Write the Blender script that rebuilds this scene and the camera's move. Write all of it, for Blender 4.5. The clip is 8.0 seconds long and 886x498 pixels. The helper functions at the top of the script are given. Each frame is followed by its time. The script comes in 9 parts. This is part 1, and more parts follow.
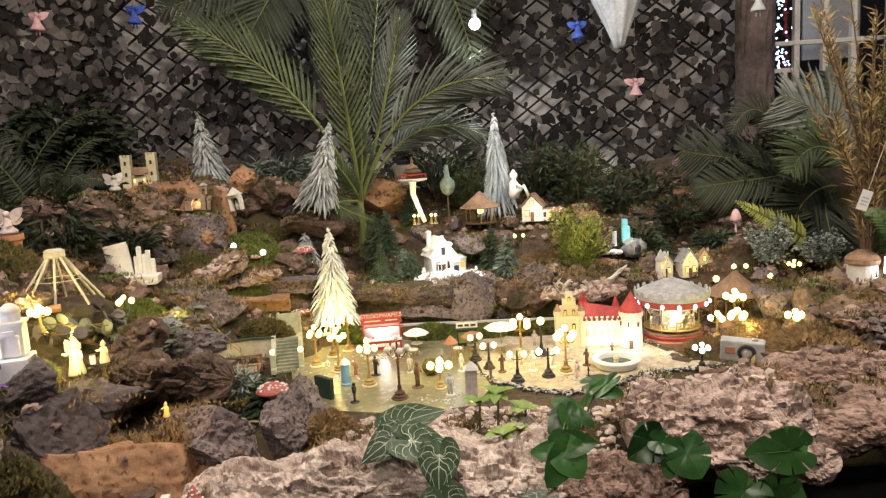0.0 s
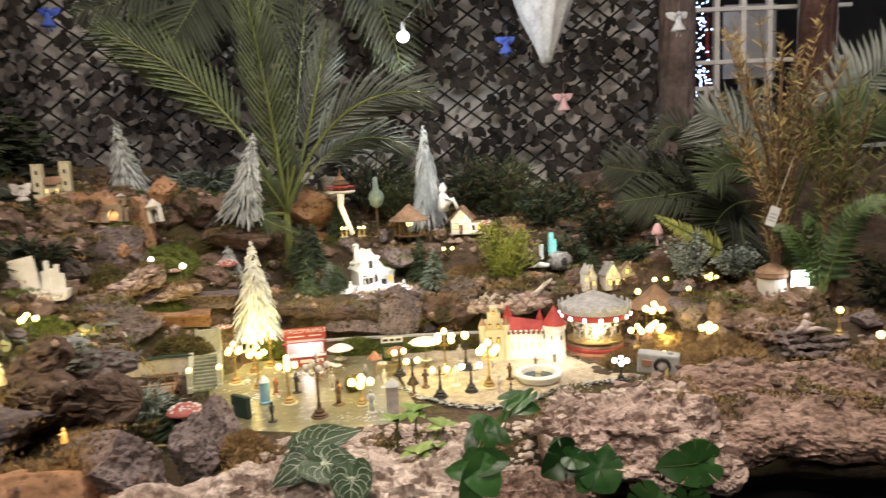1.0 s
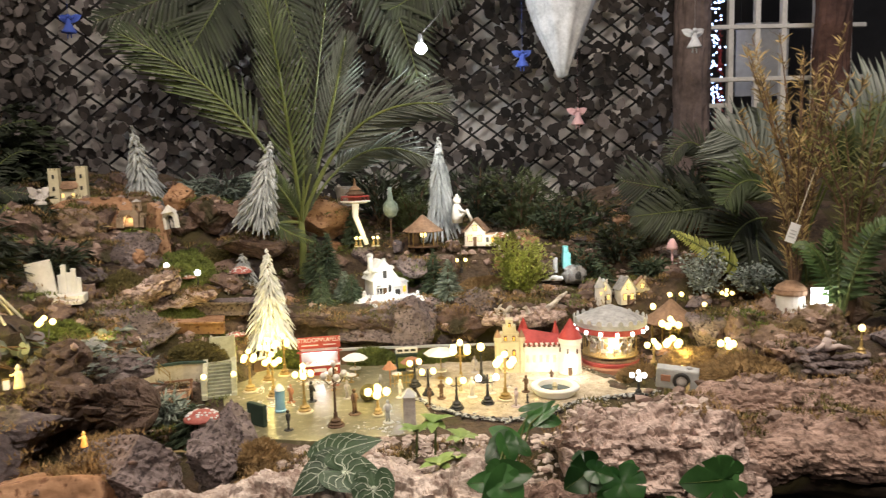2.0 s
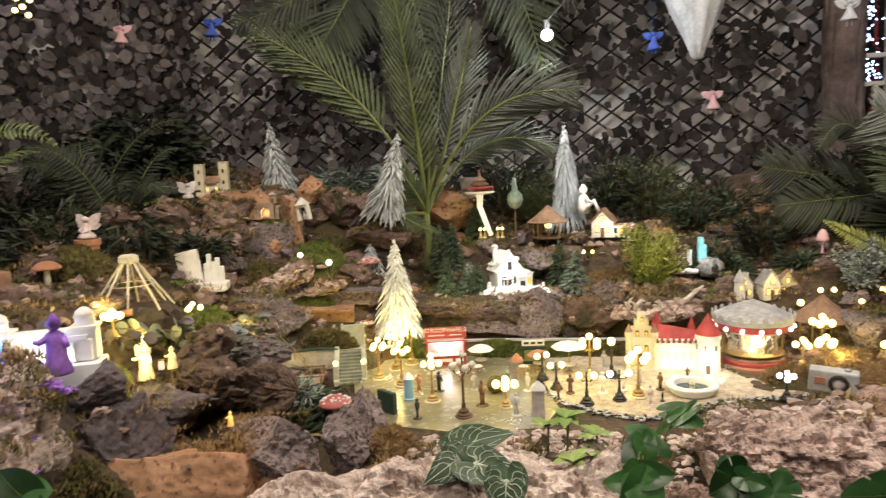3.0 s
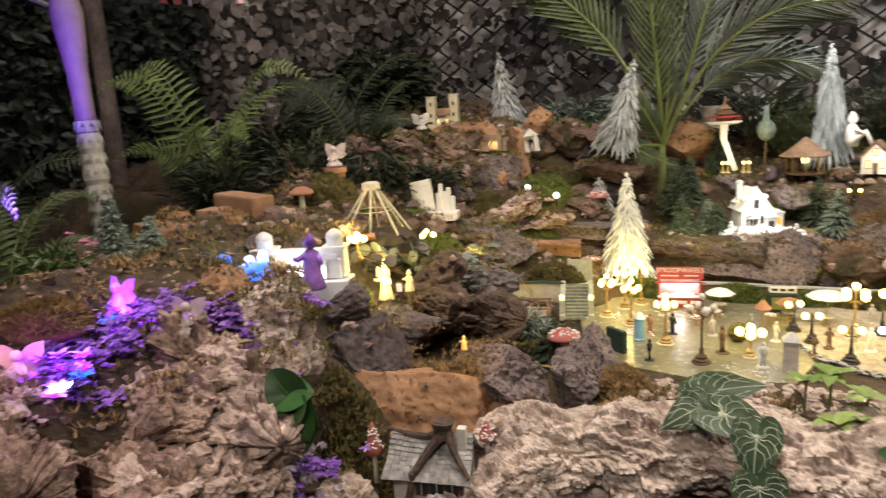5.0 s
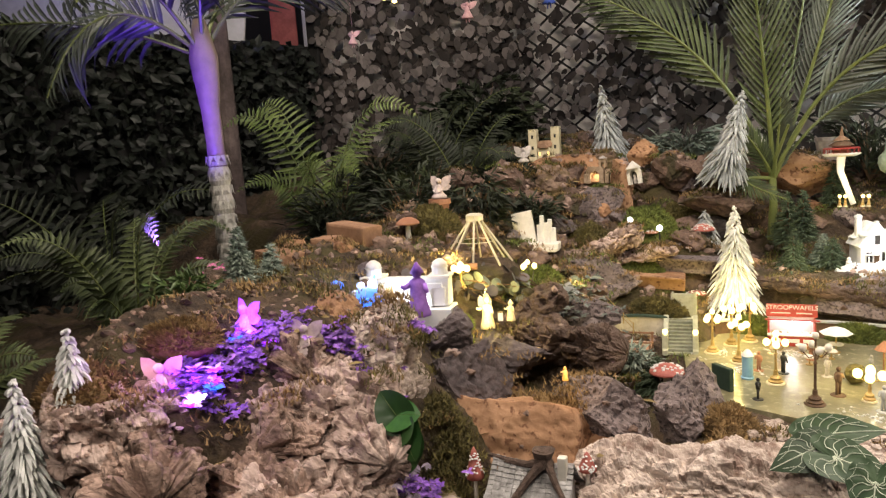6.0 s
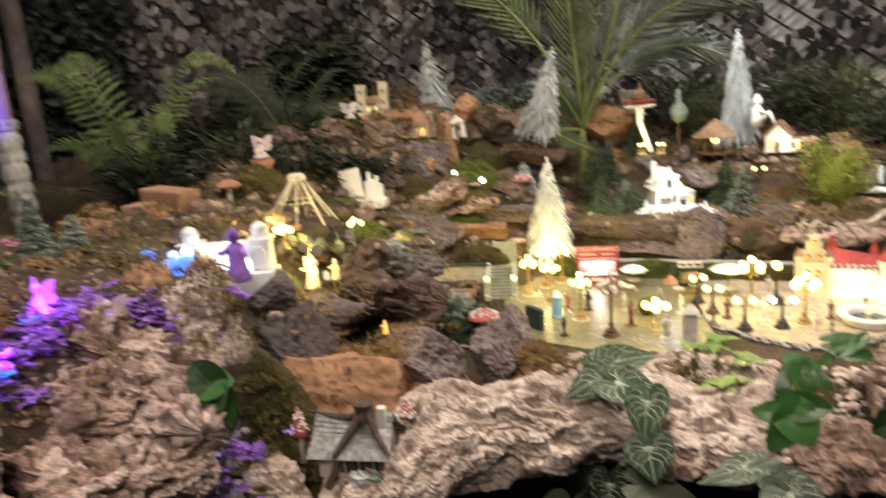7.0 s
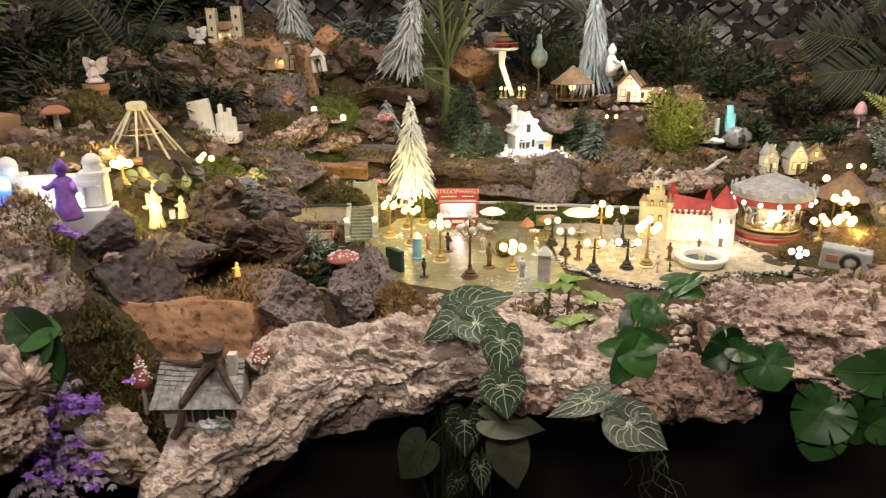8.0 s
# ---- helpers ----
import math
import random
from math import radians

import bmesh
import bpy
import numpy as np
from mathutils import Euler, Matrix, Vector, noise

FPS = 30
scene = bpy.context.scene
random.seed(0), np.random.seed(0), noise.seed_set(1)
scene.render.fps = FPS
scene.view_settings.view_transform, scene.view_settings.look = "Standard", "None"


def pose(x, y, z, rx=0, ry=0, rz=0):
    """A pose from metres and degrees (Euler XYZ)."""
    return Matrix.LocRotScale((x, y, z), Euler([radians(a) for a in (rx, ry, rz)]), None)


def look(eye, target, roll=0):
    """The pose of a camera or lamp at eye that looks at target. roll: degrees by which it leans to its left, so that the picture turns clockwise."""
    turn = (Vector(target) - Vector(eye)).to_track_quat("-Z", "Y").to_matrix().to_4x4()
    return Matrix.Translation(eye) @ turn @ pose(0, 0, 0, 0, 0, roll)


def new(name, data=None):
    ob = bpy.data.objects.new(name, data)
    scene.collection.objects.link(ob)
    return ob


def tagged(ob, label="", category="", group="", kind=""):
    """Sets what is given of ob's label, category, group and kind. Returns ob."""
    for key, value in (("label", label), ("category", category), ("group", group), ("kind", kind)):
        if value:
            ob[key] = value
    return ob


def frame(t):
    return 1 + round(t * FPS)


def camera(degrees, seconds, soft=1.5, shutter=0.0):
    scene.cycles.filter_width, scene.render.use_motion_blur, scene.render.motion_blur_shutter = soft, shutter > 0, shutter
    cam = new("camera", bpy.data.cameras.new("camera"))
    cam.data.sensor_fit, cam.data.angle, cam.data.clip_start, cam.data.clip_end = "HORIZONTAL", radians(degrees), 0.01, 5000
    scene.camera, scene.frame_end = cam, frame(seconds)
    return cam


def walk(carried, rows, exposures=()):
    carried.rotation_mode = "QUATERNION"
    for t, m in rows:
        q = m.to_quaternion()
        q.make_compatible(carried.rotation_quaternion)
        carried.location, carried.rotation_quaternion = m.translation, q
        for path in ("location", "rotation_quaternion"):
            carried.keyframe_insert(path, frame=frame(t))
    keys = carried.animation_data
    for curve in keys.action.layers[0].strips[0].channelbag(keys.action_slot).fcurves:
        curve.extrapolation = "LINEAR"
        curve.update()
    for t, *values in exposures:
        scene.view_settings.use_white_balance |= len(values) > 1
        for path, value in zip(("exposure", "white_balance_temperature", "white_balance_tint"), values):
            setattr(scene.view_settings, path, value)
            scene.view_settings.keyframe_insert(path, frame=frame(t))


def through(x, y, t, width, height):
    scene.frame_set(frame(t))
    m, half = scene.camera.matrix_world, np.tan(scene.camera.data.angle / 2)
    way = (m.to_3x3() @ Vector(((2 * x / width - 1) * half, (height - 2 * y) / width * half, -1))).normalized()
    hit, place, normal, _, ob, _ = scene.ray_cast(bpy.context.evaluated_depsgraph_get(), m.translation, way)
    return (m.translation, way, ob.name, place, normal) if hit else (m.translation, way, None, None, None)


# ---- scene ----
cam = camera(65.1, 8.0, soft=1.2, shutter=0.4)
PATH = [
    (0, (0.061, 0.052, 1.408), (-0.01, 2.03, 1.118), -3.4),
    (0.5, (0.078, 0.05, 1.422), (0.039, 2.031, 1.145), -4.0),
    (1, (0.106, 0.066, 1.416), (0.205, 2.045, 1.144), -2.7),
    (1.2, (0.106, 0.08, 1.403), (0.273, 2.056, 1.143), -2.3),
    (2.5, (0.046, 0.065, 1.415), (-0.004, 2.051, 1.185), -1.9),
    (3, (0.043, 0.091, 1.405), (-0.202, 2.061, 1.162), -2.7),
    (3.5, (0.059, 0.093, 1.42), (-0.314, 2.034, 1.119), -1.8),
    (4, (0.036, 0.095, 1.411), (-0.426, 2.009, 1.061), -3.1),
    (4.5, (0.019, 0.103, 1.397), (-0.574, 1.977, 1.027), -4.8),
    (5, (-0.004, 0.118, 1.389), (-0.837, 1.894, 1.001), -3.6),
    (6.3, (0.013, 0.061, 1.413), (-1.074, 1.719, 1.151), -3.9),
    (6.5, (0.04, 0.056, 1.424), (-1.014, 1.736, 1.168), -3.7),
    (7, (0.074, 0.087, 1.411), (-0.624, 1.906, 0.959), -4.6),
    (7.5, (0.067, 0.112, 1.405), (-0.361, 1.969, 0.796), -2.9),
    (8, (0.072, 0.117, 1.4), (-0.243, 1.989, 0.769), -0.9),
]
walk(cam, [(t, look(eye, target, roll)) for t, eye, target, roll in PATH], [(0, 0.0), (5.0, 0.0), (6.3, 0.26), (6.5, 0.28), (7.0, 0.17), (7.5, -0.12), (8.0, -0.12)])

# ---- world and large lights ----
world = bpy.data.worlds.new("hall_air")
scene.world = world
world.use_nodes = True
world.node_tree.nodes["Background"].inputs["Color"].default_value = (0.62, 0.68, 0.80, 1)
world.node_tree.nodes["Background"].inputs["Strength"].default_value = 0.03


def lamp_light(name, kind, place, watts, colour, radius=0.02, target=None, size=None, spot=60):
    data = bpy.data.lights.new(name, kind)
    data.energy, data.color = watts, colour
    if kind == "AREA":
        data.shape, data.spread = "RECTANGLE", radians(160)
        data.size, data.size_y = size
    else:
        data.shadow_soft_size = radius
    if kind == "SPOT":
        data.spot_size, data.spot_blend = radians(spot), 0.6
    ob = new(name, data)
    ob.matrix_world = look(place, target) if target else pose(*place)
    return ob


# The hall's ceiling lights, over and behind the visitor.
HALL = [((-0.7, 1.0, 3.05), 34), ((0.9, 1.0, 3.05), 36), ((0.1, -1.2, 3.05), 34)]
for place, watts in HALL:
    lamp_light("hall_light", "AREA", place, watts * 0.9, (1.0, 0.86, 0.74), target=(place[0], place[1] + 1.3, 0), size=(1.1, 0.3))

# The small lamps of the town, one light for each cluster, and added fill lights.
AMBER, DAY = (1.0, 0.77, 0.24), (0.93, 0.97, 1.0)
TOWN = [
    ((-0.33, 1.98, 0.965), 0.9, AMBER), ((-0.29, 1.80, 0.975), 0.35, AMBER), ((-0.19, 1.66, 0.985), 0.30, AMBER), ((-0.19, 1.945, 0.905), 0.14, DAY),
    ((-0.02, 1.62, 0.935), 0.30, AMBER), ((0.10, 1.74, 0.95), 0.26, AMBER), ((0.185, 1.78, 0.985), 0.34, AMBER), ((0.23, 1.66, 0.95), 0.24, AMBER),
    ((0.29, 1.68, 0.985), 0.24, AMBER), ((0.40, 1.82, 0.885), 0.17, (1.0, 0.95, 0.82)), ((0.485, 1.805, 0.885), 0.16, (1.0, 0.95, 0.82)), ((0.612, 1.885, 0.925), 0.55, (1.0, 0.90, 0.74)),
    ((0.79, 1.95, 0.955), 0.45, AMBER), ((0.735, 1.70, 0.955), 0.45, AMBER), ((-0.0, 2.20, 1.10), 0.62, DAY), ((0.31, 2.47, 1.17), 0.16, (1.0, 0.9, 0.7)),
    ((-0.862, 2.430, 1.265), 0.14, (1.0, 0.85, 0.5)), ((-0.835, 1.40, 1.15), 0.60, AMBER), ((-0.77, 1.42, 1.09), 0.35, AMBER), ((-0.79, 1.66, 1.11), 0.42, AMBER), ((-0.72, 1.34, 1.06), 0.40, AMBER), ((-0.66, 1.68, 1.05), 0.22, AMBER),
    ((-0.85, 1.19, 1.13), 0.22, DAY), ((0.73, 2.12, 1.04), 0.13, AMBER), ((1.06, 1.66, 1.07), 0.25, DAY), ((0.575, 2.32, 1.10), 0.26, DAY),
    # The last two here, by the yellow-green shrub and small firs, are added fills.
    ((-0.47, 1.185, 0.99), 0.05, (1.0, 0.5, 0.08)), ((-0.10, 2.44, 1.20), 0.12, AMBER), ((0.24, 2.55, 1.30), 0.30, DAY), ((0.40, 2.17, 1.09), 0.35, (1.0, 0.9, 0.6)), ((-0.20, 2.15, 1.04), 0.30, (1.0, 0.9, 0.6)),
    ((-0.84, 0.66, 1.125), 0.16, (0.36, 0.03, 1.0)), ((-0.80, 0.70, 1.10), 0.10, (0.36, 0.03, 1.0)), ((-0.88, 0.63, 1.13), 0.05, (1.0, 0.5, 1.0)), ((-0.87, 1.07, 1.14), 0.35, (0.15, 0.3, 1.0)), ((-0.86, 0.82, 1.14), 0.10, (0.36, 0.05, 1.0)),
    ((0.126, 2.44, 1.80), 8.0, DAY),
]
for place, watts, colour in TOWN:
    lamp_light("town_light", "POINT", place, watts * (1.3 if colour is AMBER else 1.0), colour, 0.012)
lamp_light("blue_spot", "SPOT", (-1.17, 0.86, 1.25), 52.0, (0.18, 0.07, 1.0), 0.02, (-1.40, 1.22, 1.75), spot=66)
lamp_light("awning_light", "POINT", (-3.0, 1.9, 2.6), 5.5, (0.32, 0.32, 1.0), 0.05)
# Unseen fill light before the lattice window, added to brighten its frames and panels.
lamp_light("shop_light", "POINT", (1.95, 2.85, 2.9), 15.0, (0.78, 0.82, 1.0), 0.1)

# ---- materials ----


def material(name, dark, light, scale=30.0, rough=0.8, bump=0.3, metal=0.0, detail=6.0, distance=0.004, spots=None, glow=None, sheen=0.0, per_piece=0.0, through=0.0, cracks=None):
    """A surface with two scales of colour variation and relief. dark, light: the ends of its colour."""
    m = bpy.data.materials.new(name)
    m.use_nodes = True
    nt = m.node_tree
    nodes, links = nt.nodes, nt.links
    b = nodes["Principled BSDF"]
    at = nodes.new("ShaderNodeTexCoord")
    coarse = nodes.new("ShaderNodeTexNoise")
    coarse.inputs["Scale"].default_value = scale * 0.22
    coarse.inputs["Detail"].default_value = 3
    fine = nodes.new("ShaderNodeTexNoise")
    fine.inputs["Scale"].default_value = scale
    fine.inputs["Detail"].default_value = detail
    fine.inputs["Roughness"].default_value = 0.65
    geo = nodes.new("ShaderNodeNewGeometry")
    links.new(geo.outputs["Position"], coarse.inputs["Vector"])
    links.new(geo.outputs["Position"], fine.inputs["Vector"])
    mixed = nodes.new("ShaderNodeMath")
    mixed.operation = "ADD"
    links.new(coarse.outputs["Fac"], mixed.inputs[0])
    links.new(fine.outputs["Fac"], mixed.inputs[1])
    ramp = nodes.new("ShaderNodeMapRange")
    ramp.inputs["From Min"].default_value, ramp.inputs["From Max"].default_value = 0.72, 1.28
    links.new(mixed.outputs[0], ramp.inputs["Value"])
    colour = nodes.new("ShaderNodeMix")
    colour.data_type = "RGBA"
    colour.inputs["A"].default_value, colour.inputs["B"].default_value = (*dark, 1), (*light, 1)
    links.new(ramp.outputs["Result"], colour.inputs["Factor"])
    out = colour.outputs["Result"]
    if spots:
        tint, size, amount = spots
        cells = nodes.new("ShaderNodeTexNoise")
        cells.inputs["Scale"].default_value = size
        cells.inputs["Detail"].default_value = 4
        links.new(geo.outputs["Position"], cells.inputs["Vector"])
        cut = nodes.new("ShaderNodeMapRange")
        cut.inputs["From Min"].default_value, cut.inputs["From Max"].default_value = 0.62 - amount * 0.3, 0.72 - amount * 0.3
        links.new(cells.outputs["Fac"], cut.inputs["Value"])
        over = nodes.new("ShaderNodeMix")
        over.data_type = "RGBA"
        over.inputs["B"].default_value = (*tint, 1)
        links.new(out, over.inputs["A"])
        links.new(cut.outputs["Result"], over.inputs["Factor"])
        out = over.outputs["Result"]
    if cracks:
        tint, size, amount = cracks
        bent = nodes.new("ShaderNodeTexNoise")
        bent.inputs["Scale"].default_value = size * 0.6
        links.new(geo.outputs["Position"], bent.inputs["Vector"])
        push = nodes.new("ShaderNodeVectorMath")
        push.operation = "MULTIPLY_ADD"
        push.inputs[1].default_value = (1.4 / size,) * 3
        links.new(bent.outputs["Color"], push.inputs[0])
        links.new(geo.outputs["Position"], push.inputs[2])
        plates = nodes.new("ShaderNodeTexVoronoi")
        plates.feature = "DISTANCE_TO_EDGE"
        plates.inputs["Scale"].default_value = size
        links.new(push.outputs[0], plates.inputs["Vector"])
        gap = nodes.new("ShaderNodeMapRange")
        gap.inputs["From Max"].default_value = amount
        gap.inputs["To Min"].default_value, gap.inputs["To Max"].default_value = 1.0, 0.0
        links.new(plates.outputs["Distance"], gap.inputs["Value"])
        where = nodes.new("ShaderNodeMapRange")
        where.inputs["From Min"].default_value, where.inputs["From Max"].default_value = 0.50, 0.72
        links.new(fine.outputs["Fac"], where.inputs["Value"])
        some = nodes.new("ShaderNodeMath")
        some.operation = "MULTIPLY"
        links.new(gap.outputs["Result"], some.inputs[0])
        links.new(where.outputs["Result"], some.inputs[1])
        gap = some
        over = nodes.new("ShaderNodeMix")
        over.data_type = "RGBA"
        over.inputs["B"].default_value = (*tint, 1)
        links.new(out, over.inputs["A"])
        links.new(gap.outputs[0], over.inputs["Factor"])
        out = over.outputs["Result"]
        long = nodes.new("ShaderNodeMapping")
        long.inputs["Scale"].default_value = (0.22, 1.0, 1.0)
        links.new(push.outputs[0], long.inputs["Vector"])
        fibre = nodes.new("ShaderNodeTexNoise")
        fibre.inputs["Scale"].default_value = size * 2.6
        fibre.inputs["Detail"].default_value = 5
        links.new(long.outputs["Vector"], fibre.inputs["Vector"])
        both = nodes.new("ShaderNodeMath")
        both.operation = "MULTIPLY_ADD"
        both.inputs[1].default_value = 1.3
        links.new(fibre.outputs["Fac"], both.inputs[0])
        links.new(mixed.outputs[0], both.inputs[2])
        mixed = both
        shade = nodes.new("ShaderNodeMapRange")
        shade.inputs["From Min"].default_value, shade.inputs["From Max"].default_value = 0.36, 0.52
        shade.inputs["To Min"].default_value, shade.inputs["To Max"].default_value = 0.55, 0.0
        links.new(fibre.outputs["Fac"], shade.inputs["Value"])
        streak = nodes.new("ShaderNodeMix")
        streak.data_type = "RGBA"
        streak.inputs["B"].default_value = (*tint, 1)
        links.new(out, streak.inputs["A"])
        links.new(shade.outputs["Result"], streak.inputs["Factor"])
        out = streak.outputs["Result"]
        deep = nodes.new("ShaderNodeMath")
        deep.operation = "SUBTRACT"
        links.new(mixed.outputs[0], deep.inputs[0])
        links.new(gap.outputs[0], deep.inputs[1])
        mixed = deep
    if per_piece:
        info = nodes.new("ShaderNodeObjectInfo")
        add = nodes.new("ShaderNodeMath")
        add.operation = "ADD"
        links.new(geo.outputs["Random Per Island"], add.inputs[0])
        links.new(info.outputs["Random"], add.inputs[1])
        wrap = nodes.new("ShaderNodeMath")
        wrap.operation = "FRACT"
        links.new(add.outputs[0], wrap.inputs[0])
        span = nodes.new("ShaderNodeMapRange")
        span.inputs["To Min"].default_value, span.inputs["To Max"].default_value = 1 - per_piece, 1 + per_piece
        links.new(wrap.outputs[0], span.inputs["Value"])
        hsv = nodes.new("ShaderNodeHueSaturation")
        links.new(span.outputs["Result"], hsv.inputs["Value"])
        links.new(out, hsv.inputs["Color"])
        out = hsv.outputs["Color"]
    links.new(out, b.inputs["Base Color"])
    b.inputs["Roughness"].default_value = rough
    b.inputs["Metallic"].default_value = metal
    if sheen:
        b.inputs["Coat Weight"].default_value = sheen
    if through:
        b.inputs["Transmission Weight"].default_value = through
    if bump:
        relief = nodes.new("ShaderNodeBump")
        relief.inputs["Strength"].default_value = bump
        relief.inputs["Distance"].default_value = distance
        links.new(mixed.outputs[0], relief.inputs["Height"])
        links.new(relief.outputs["Normal"], b.inputs["Normal"])
    if glow:
        b.inputs["Emission Color"].default_value = (*glow[0], 1)
        b.inputs["Emission Strength"].default_value = glow[1]
    return m


M = {}


def mat(key, *args, **kw):
    M[key] = material(key, *args, **kw)


mat("soil_moss", (0.028, 0.019, 0.012), (0.130, 0.088, 0.055), 60, 0.95, 1.0, spots=((0.060, 0.048, 0.016), 9, 0.35), distance=0.014)
mat("rubble", (0.15, 0.10, 0.08), (0.44, 0.33, 0.275), 90, 0.95, 0.8, per_piece=0.4)
mat("pale_wood", (0.42, 0.38, 0.32), (0.70, 0.65, 0.58), 60, 0.9, 0.5)
mat("sage", (0.22, 0.27, 0.24), (0.52, 0.58, 0.54), 60, 0.9, 0.3, per_piece=0.4)
mat("gravel_path", (0.30, 0.25, 0.17), (0.62, 0.54, 0.41), 220, 0.9, 0.8)
mat("square_floor", (0.13, 0.12, 0.068), (0.25, 0.23, 0.135), 40, 0.32, 0.2, spots=((0.34, 0.31, 0.21), 55, 0.2))
mat("grey_rock", (0.10, 0.078, 0.076), (0.29, 0.235, 0.225), 70, 0.95, 1.0, spots=((0.055, 0.042, 0.042), 130, 0.3), distance=0.006)
mat("lava_rock", (0.042, 0.033, 0.034), (0.15, 0.12, 0.12), 80, 0.95, 1.0, distance=0.006)
mat("red_lava", (0.068, 0.043, 0.033), (0.245, 0.165, 0.128), 70, 0.95, 1.0, spots=((0.05, 0.042, 0.02), 14, 0.3), distance=0.008)
mat("orange_rock", (0.25, 0.13, 0.065), (0.48, 0.285, 0.165), 45, 0.95, 0.8, spots=((0.16, 0.075, 0.038), 75, 0.2), distance=0.004)
mat("cork_bark", (0.36, 0.285, 0.24), (0.86, 0.74, 0.65), 50, 0.95, 0.7, spots=((0.26, 0.18, 0.145), 30, 0.16), distance=0.005, cracks=((0.19, 0.13, 0.105), 45, 0.07))
mat("hill_bark", (0.26, 0.185, 0.155), (0.74, 0.585, 0.51), 50, 0.95, 0.7, spots=((0.15, 0.10, 0.08), 30, 0.2), distance=0.005, cracks=((0.10, 0.065, 0.05), 45, 0.07))
mat("crownshaft", (0.13, 0.10, 0.085), (0.27, 0.20, 0.17), 20, 0.5, 0.2)
mat("pale_stone", (0.20, 0.155, 0.125), (0.58, 0.47, 0.40), 45, 0.95, 1.0, spots=((0.16, 0.12, 0.05), 30, 0.2), distance=0.006)
mat("brown_stone", (0.10, 0.066, 0.046), (0.36, 0.255, 0.185), 50, 0.95, 1.0, spots=((0.12, 0.085, 0.035), 16, 0.35), distance=0.006)
mat("brown_bark", (0.17, 0.105, 0.078), (0.56, 0.40, 0.325), 55, 0.95, 0.7, spots=((0.10, 0.065, 0.048), 34, 0.22), distance=0.005, cracks=((0.08, 0.05, 0.038), 62, 0.06))
mat("dark_bark", (0.040, 0.026, 0.021), (0.155, 0.105, 0.080), 60, 0.95, 1.0, distance=0.01)
mat("moss", (0.05, 0.045, 0.012), (0.17, 0.14, 0.045), 90, 1.0, 0.6, per_piece=0.35)
mat("dry_moss", (0.12, 0.075, 0.028), (0.33, 0.215, 0.095), 90, 1.0, 0.6, per_piece=0.35)
mat("green_moss", (0.05, 0.07, 0.012), (0.17, 0.20, 0.045), 90, 1.0, 0.6, per_piece=0.35)
mat("flocked", (0.50, 0.52, 0.50), (0.86, 0.87, 0.84), 60, 0.95, 0.4, per_piece=0.2)
mat("flocked_grey", (0.24, 0.26, 0.26), (0.54, 0.57, 0.57), 60, 0.95, 0.4, per_piece=0.3)
mat("fir_green", (0.018, 0.034, 0.016), (0.072, 0.100, 0.054), 60, 0.9, 0.3, per_piece=0.4)
mat("frosted_fir", (0.085, 0.12, 0.09), (0.30, 0.35, 0.29), 60, 0.9, 0.3, per_piece=0.45)
mat("palm_leaf", (0.019, 0.034, 0.008), (0.064, 0.088, 0.027), 12, 0.62, 0.1, per_piece=0.4)
# Palm leaf with the white bulb's grey sheen put into its colour.
mat("dull_palm_leaf", (0.023, 0.031, 0.021), (0.072, 0.088, 0.066), 12, 0.55, 0.1, per_piece=0.4)
mat("reddish_bark", (0.05, 0.026, 0.020), (0.15, 0.078, 0.058), 30, 0.95, 1.0, distance=0.01)
mat("palm_stalk", (0.07, 0.095, 0.022), (0.15, 0.18, 0.055), 20, 0.5, 0.1)
mat("grey_leaf", (0.06, 0.075, 0.06), (0.15, 0.17, 0.145), 18, 0.5, 0.1, per_piece=0.25)
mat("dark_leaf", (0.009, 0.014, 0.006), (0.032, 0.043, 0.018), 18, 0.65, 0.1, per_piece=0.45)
mat("olive_shrub", (0.026, 0.040, 0.012), (0.080, 0.100, 0.036), 18, 0.6, 0.1, per_piece=0.45)
mat("fern_leaf", (0.028, 0.058, 0.014), (0.085, 0.135, 0.038), 20, 0.5, 0.1, per_piece=0.35)
mat("light_fern", (0.06, 0.10, 0.022), (0.17, 0.22, 0.06), 20, 0.5, 0.1, per_piece=0.3)
mat("yellow_green", (0.17, 0.20, 0.03), (0.40, 0.42, 0.11), 20, 0.55, 0.1, per_piece=0.4)
mat("gloss_leaf", (0.010, 0.044, 0.011), (0.046, 0.125, 0.032), 25, 0.32, 0.2, per_piece=0.5)
mat("vein_leaf", (0.020, 0.045, 0.022), (0.060, 0.100, 0.048), 22, 0.5, 0.25, per_piece=0.35)
mat("pale_vein_leaf", (0.10, 0.135, 0.095), (0.20, 0.25, 0.185), 30, 0.5, 0.25, per_piece=0.2)
mat("leaf_vein", (0.55, 0.62, 0.48), (0.74, 0.80, 0.66), 30, 0.5, 0)
mat("shade_leaf", (0.045, 0.062, 0.036), (0.115, 0.135, 0.075), 24, 0.5, 0.2, per_piece=0.4)
mat("light_leaf", (0.13, 0.22, 0.045), (0.30, 0.40, 0.12), 18, 0.4, 0.1, per_piece=0.2)
mat("dried_twig", (0.17, 0.125, 0.050), (0.42, 0.31, 0.135), 25, 0.9, 0.2, per_piece=0.45)
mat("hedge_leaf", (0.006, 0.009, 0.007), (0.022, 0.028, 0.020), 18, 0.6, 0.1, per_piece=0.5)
mat("olive_twig", (0.07, 0.075, 0.022), (0.20, 0.20, 0.065), 25, 0.8, 0.2, per_piece=0.45)
mat("net_flap", (0.010, 0.008, 0.007), (0.044, 0.036, 0.032), 14, 0.95, 0.2, per_piece=0.75)
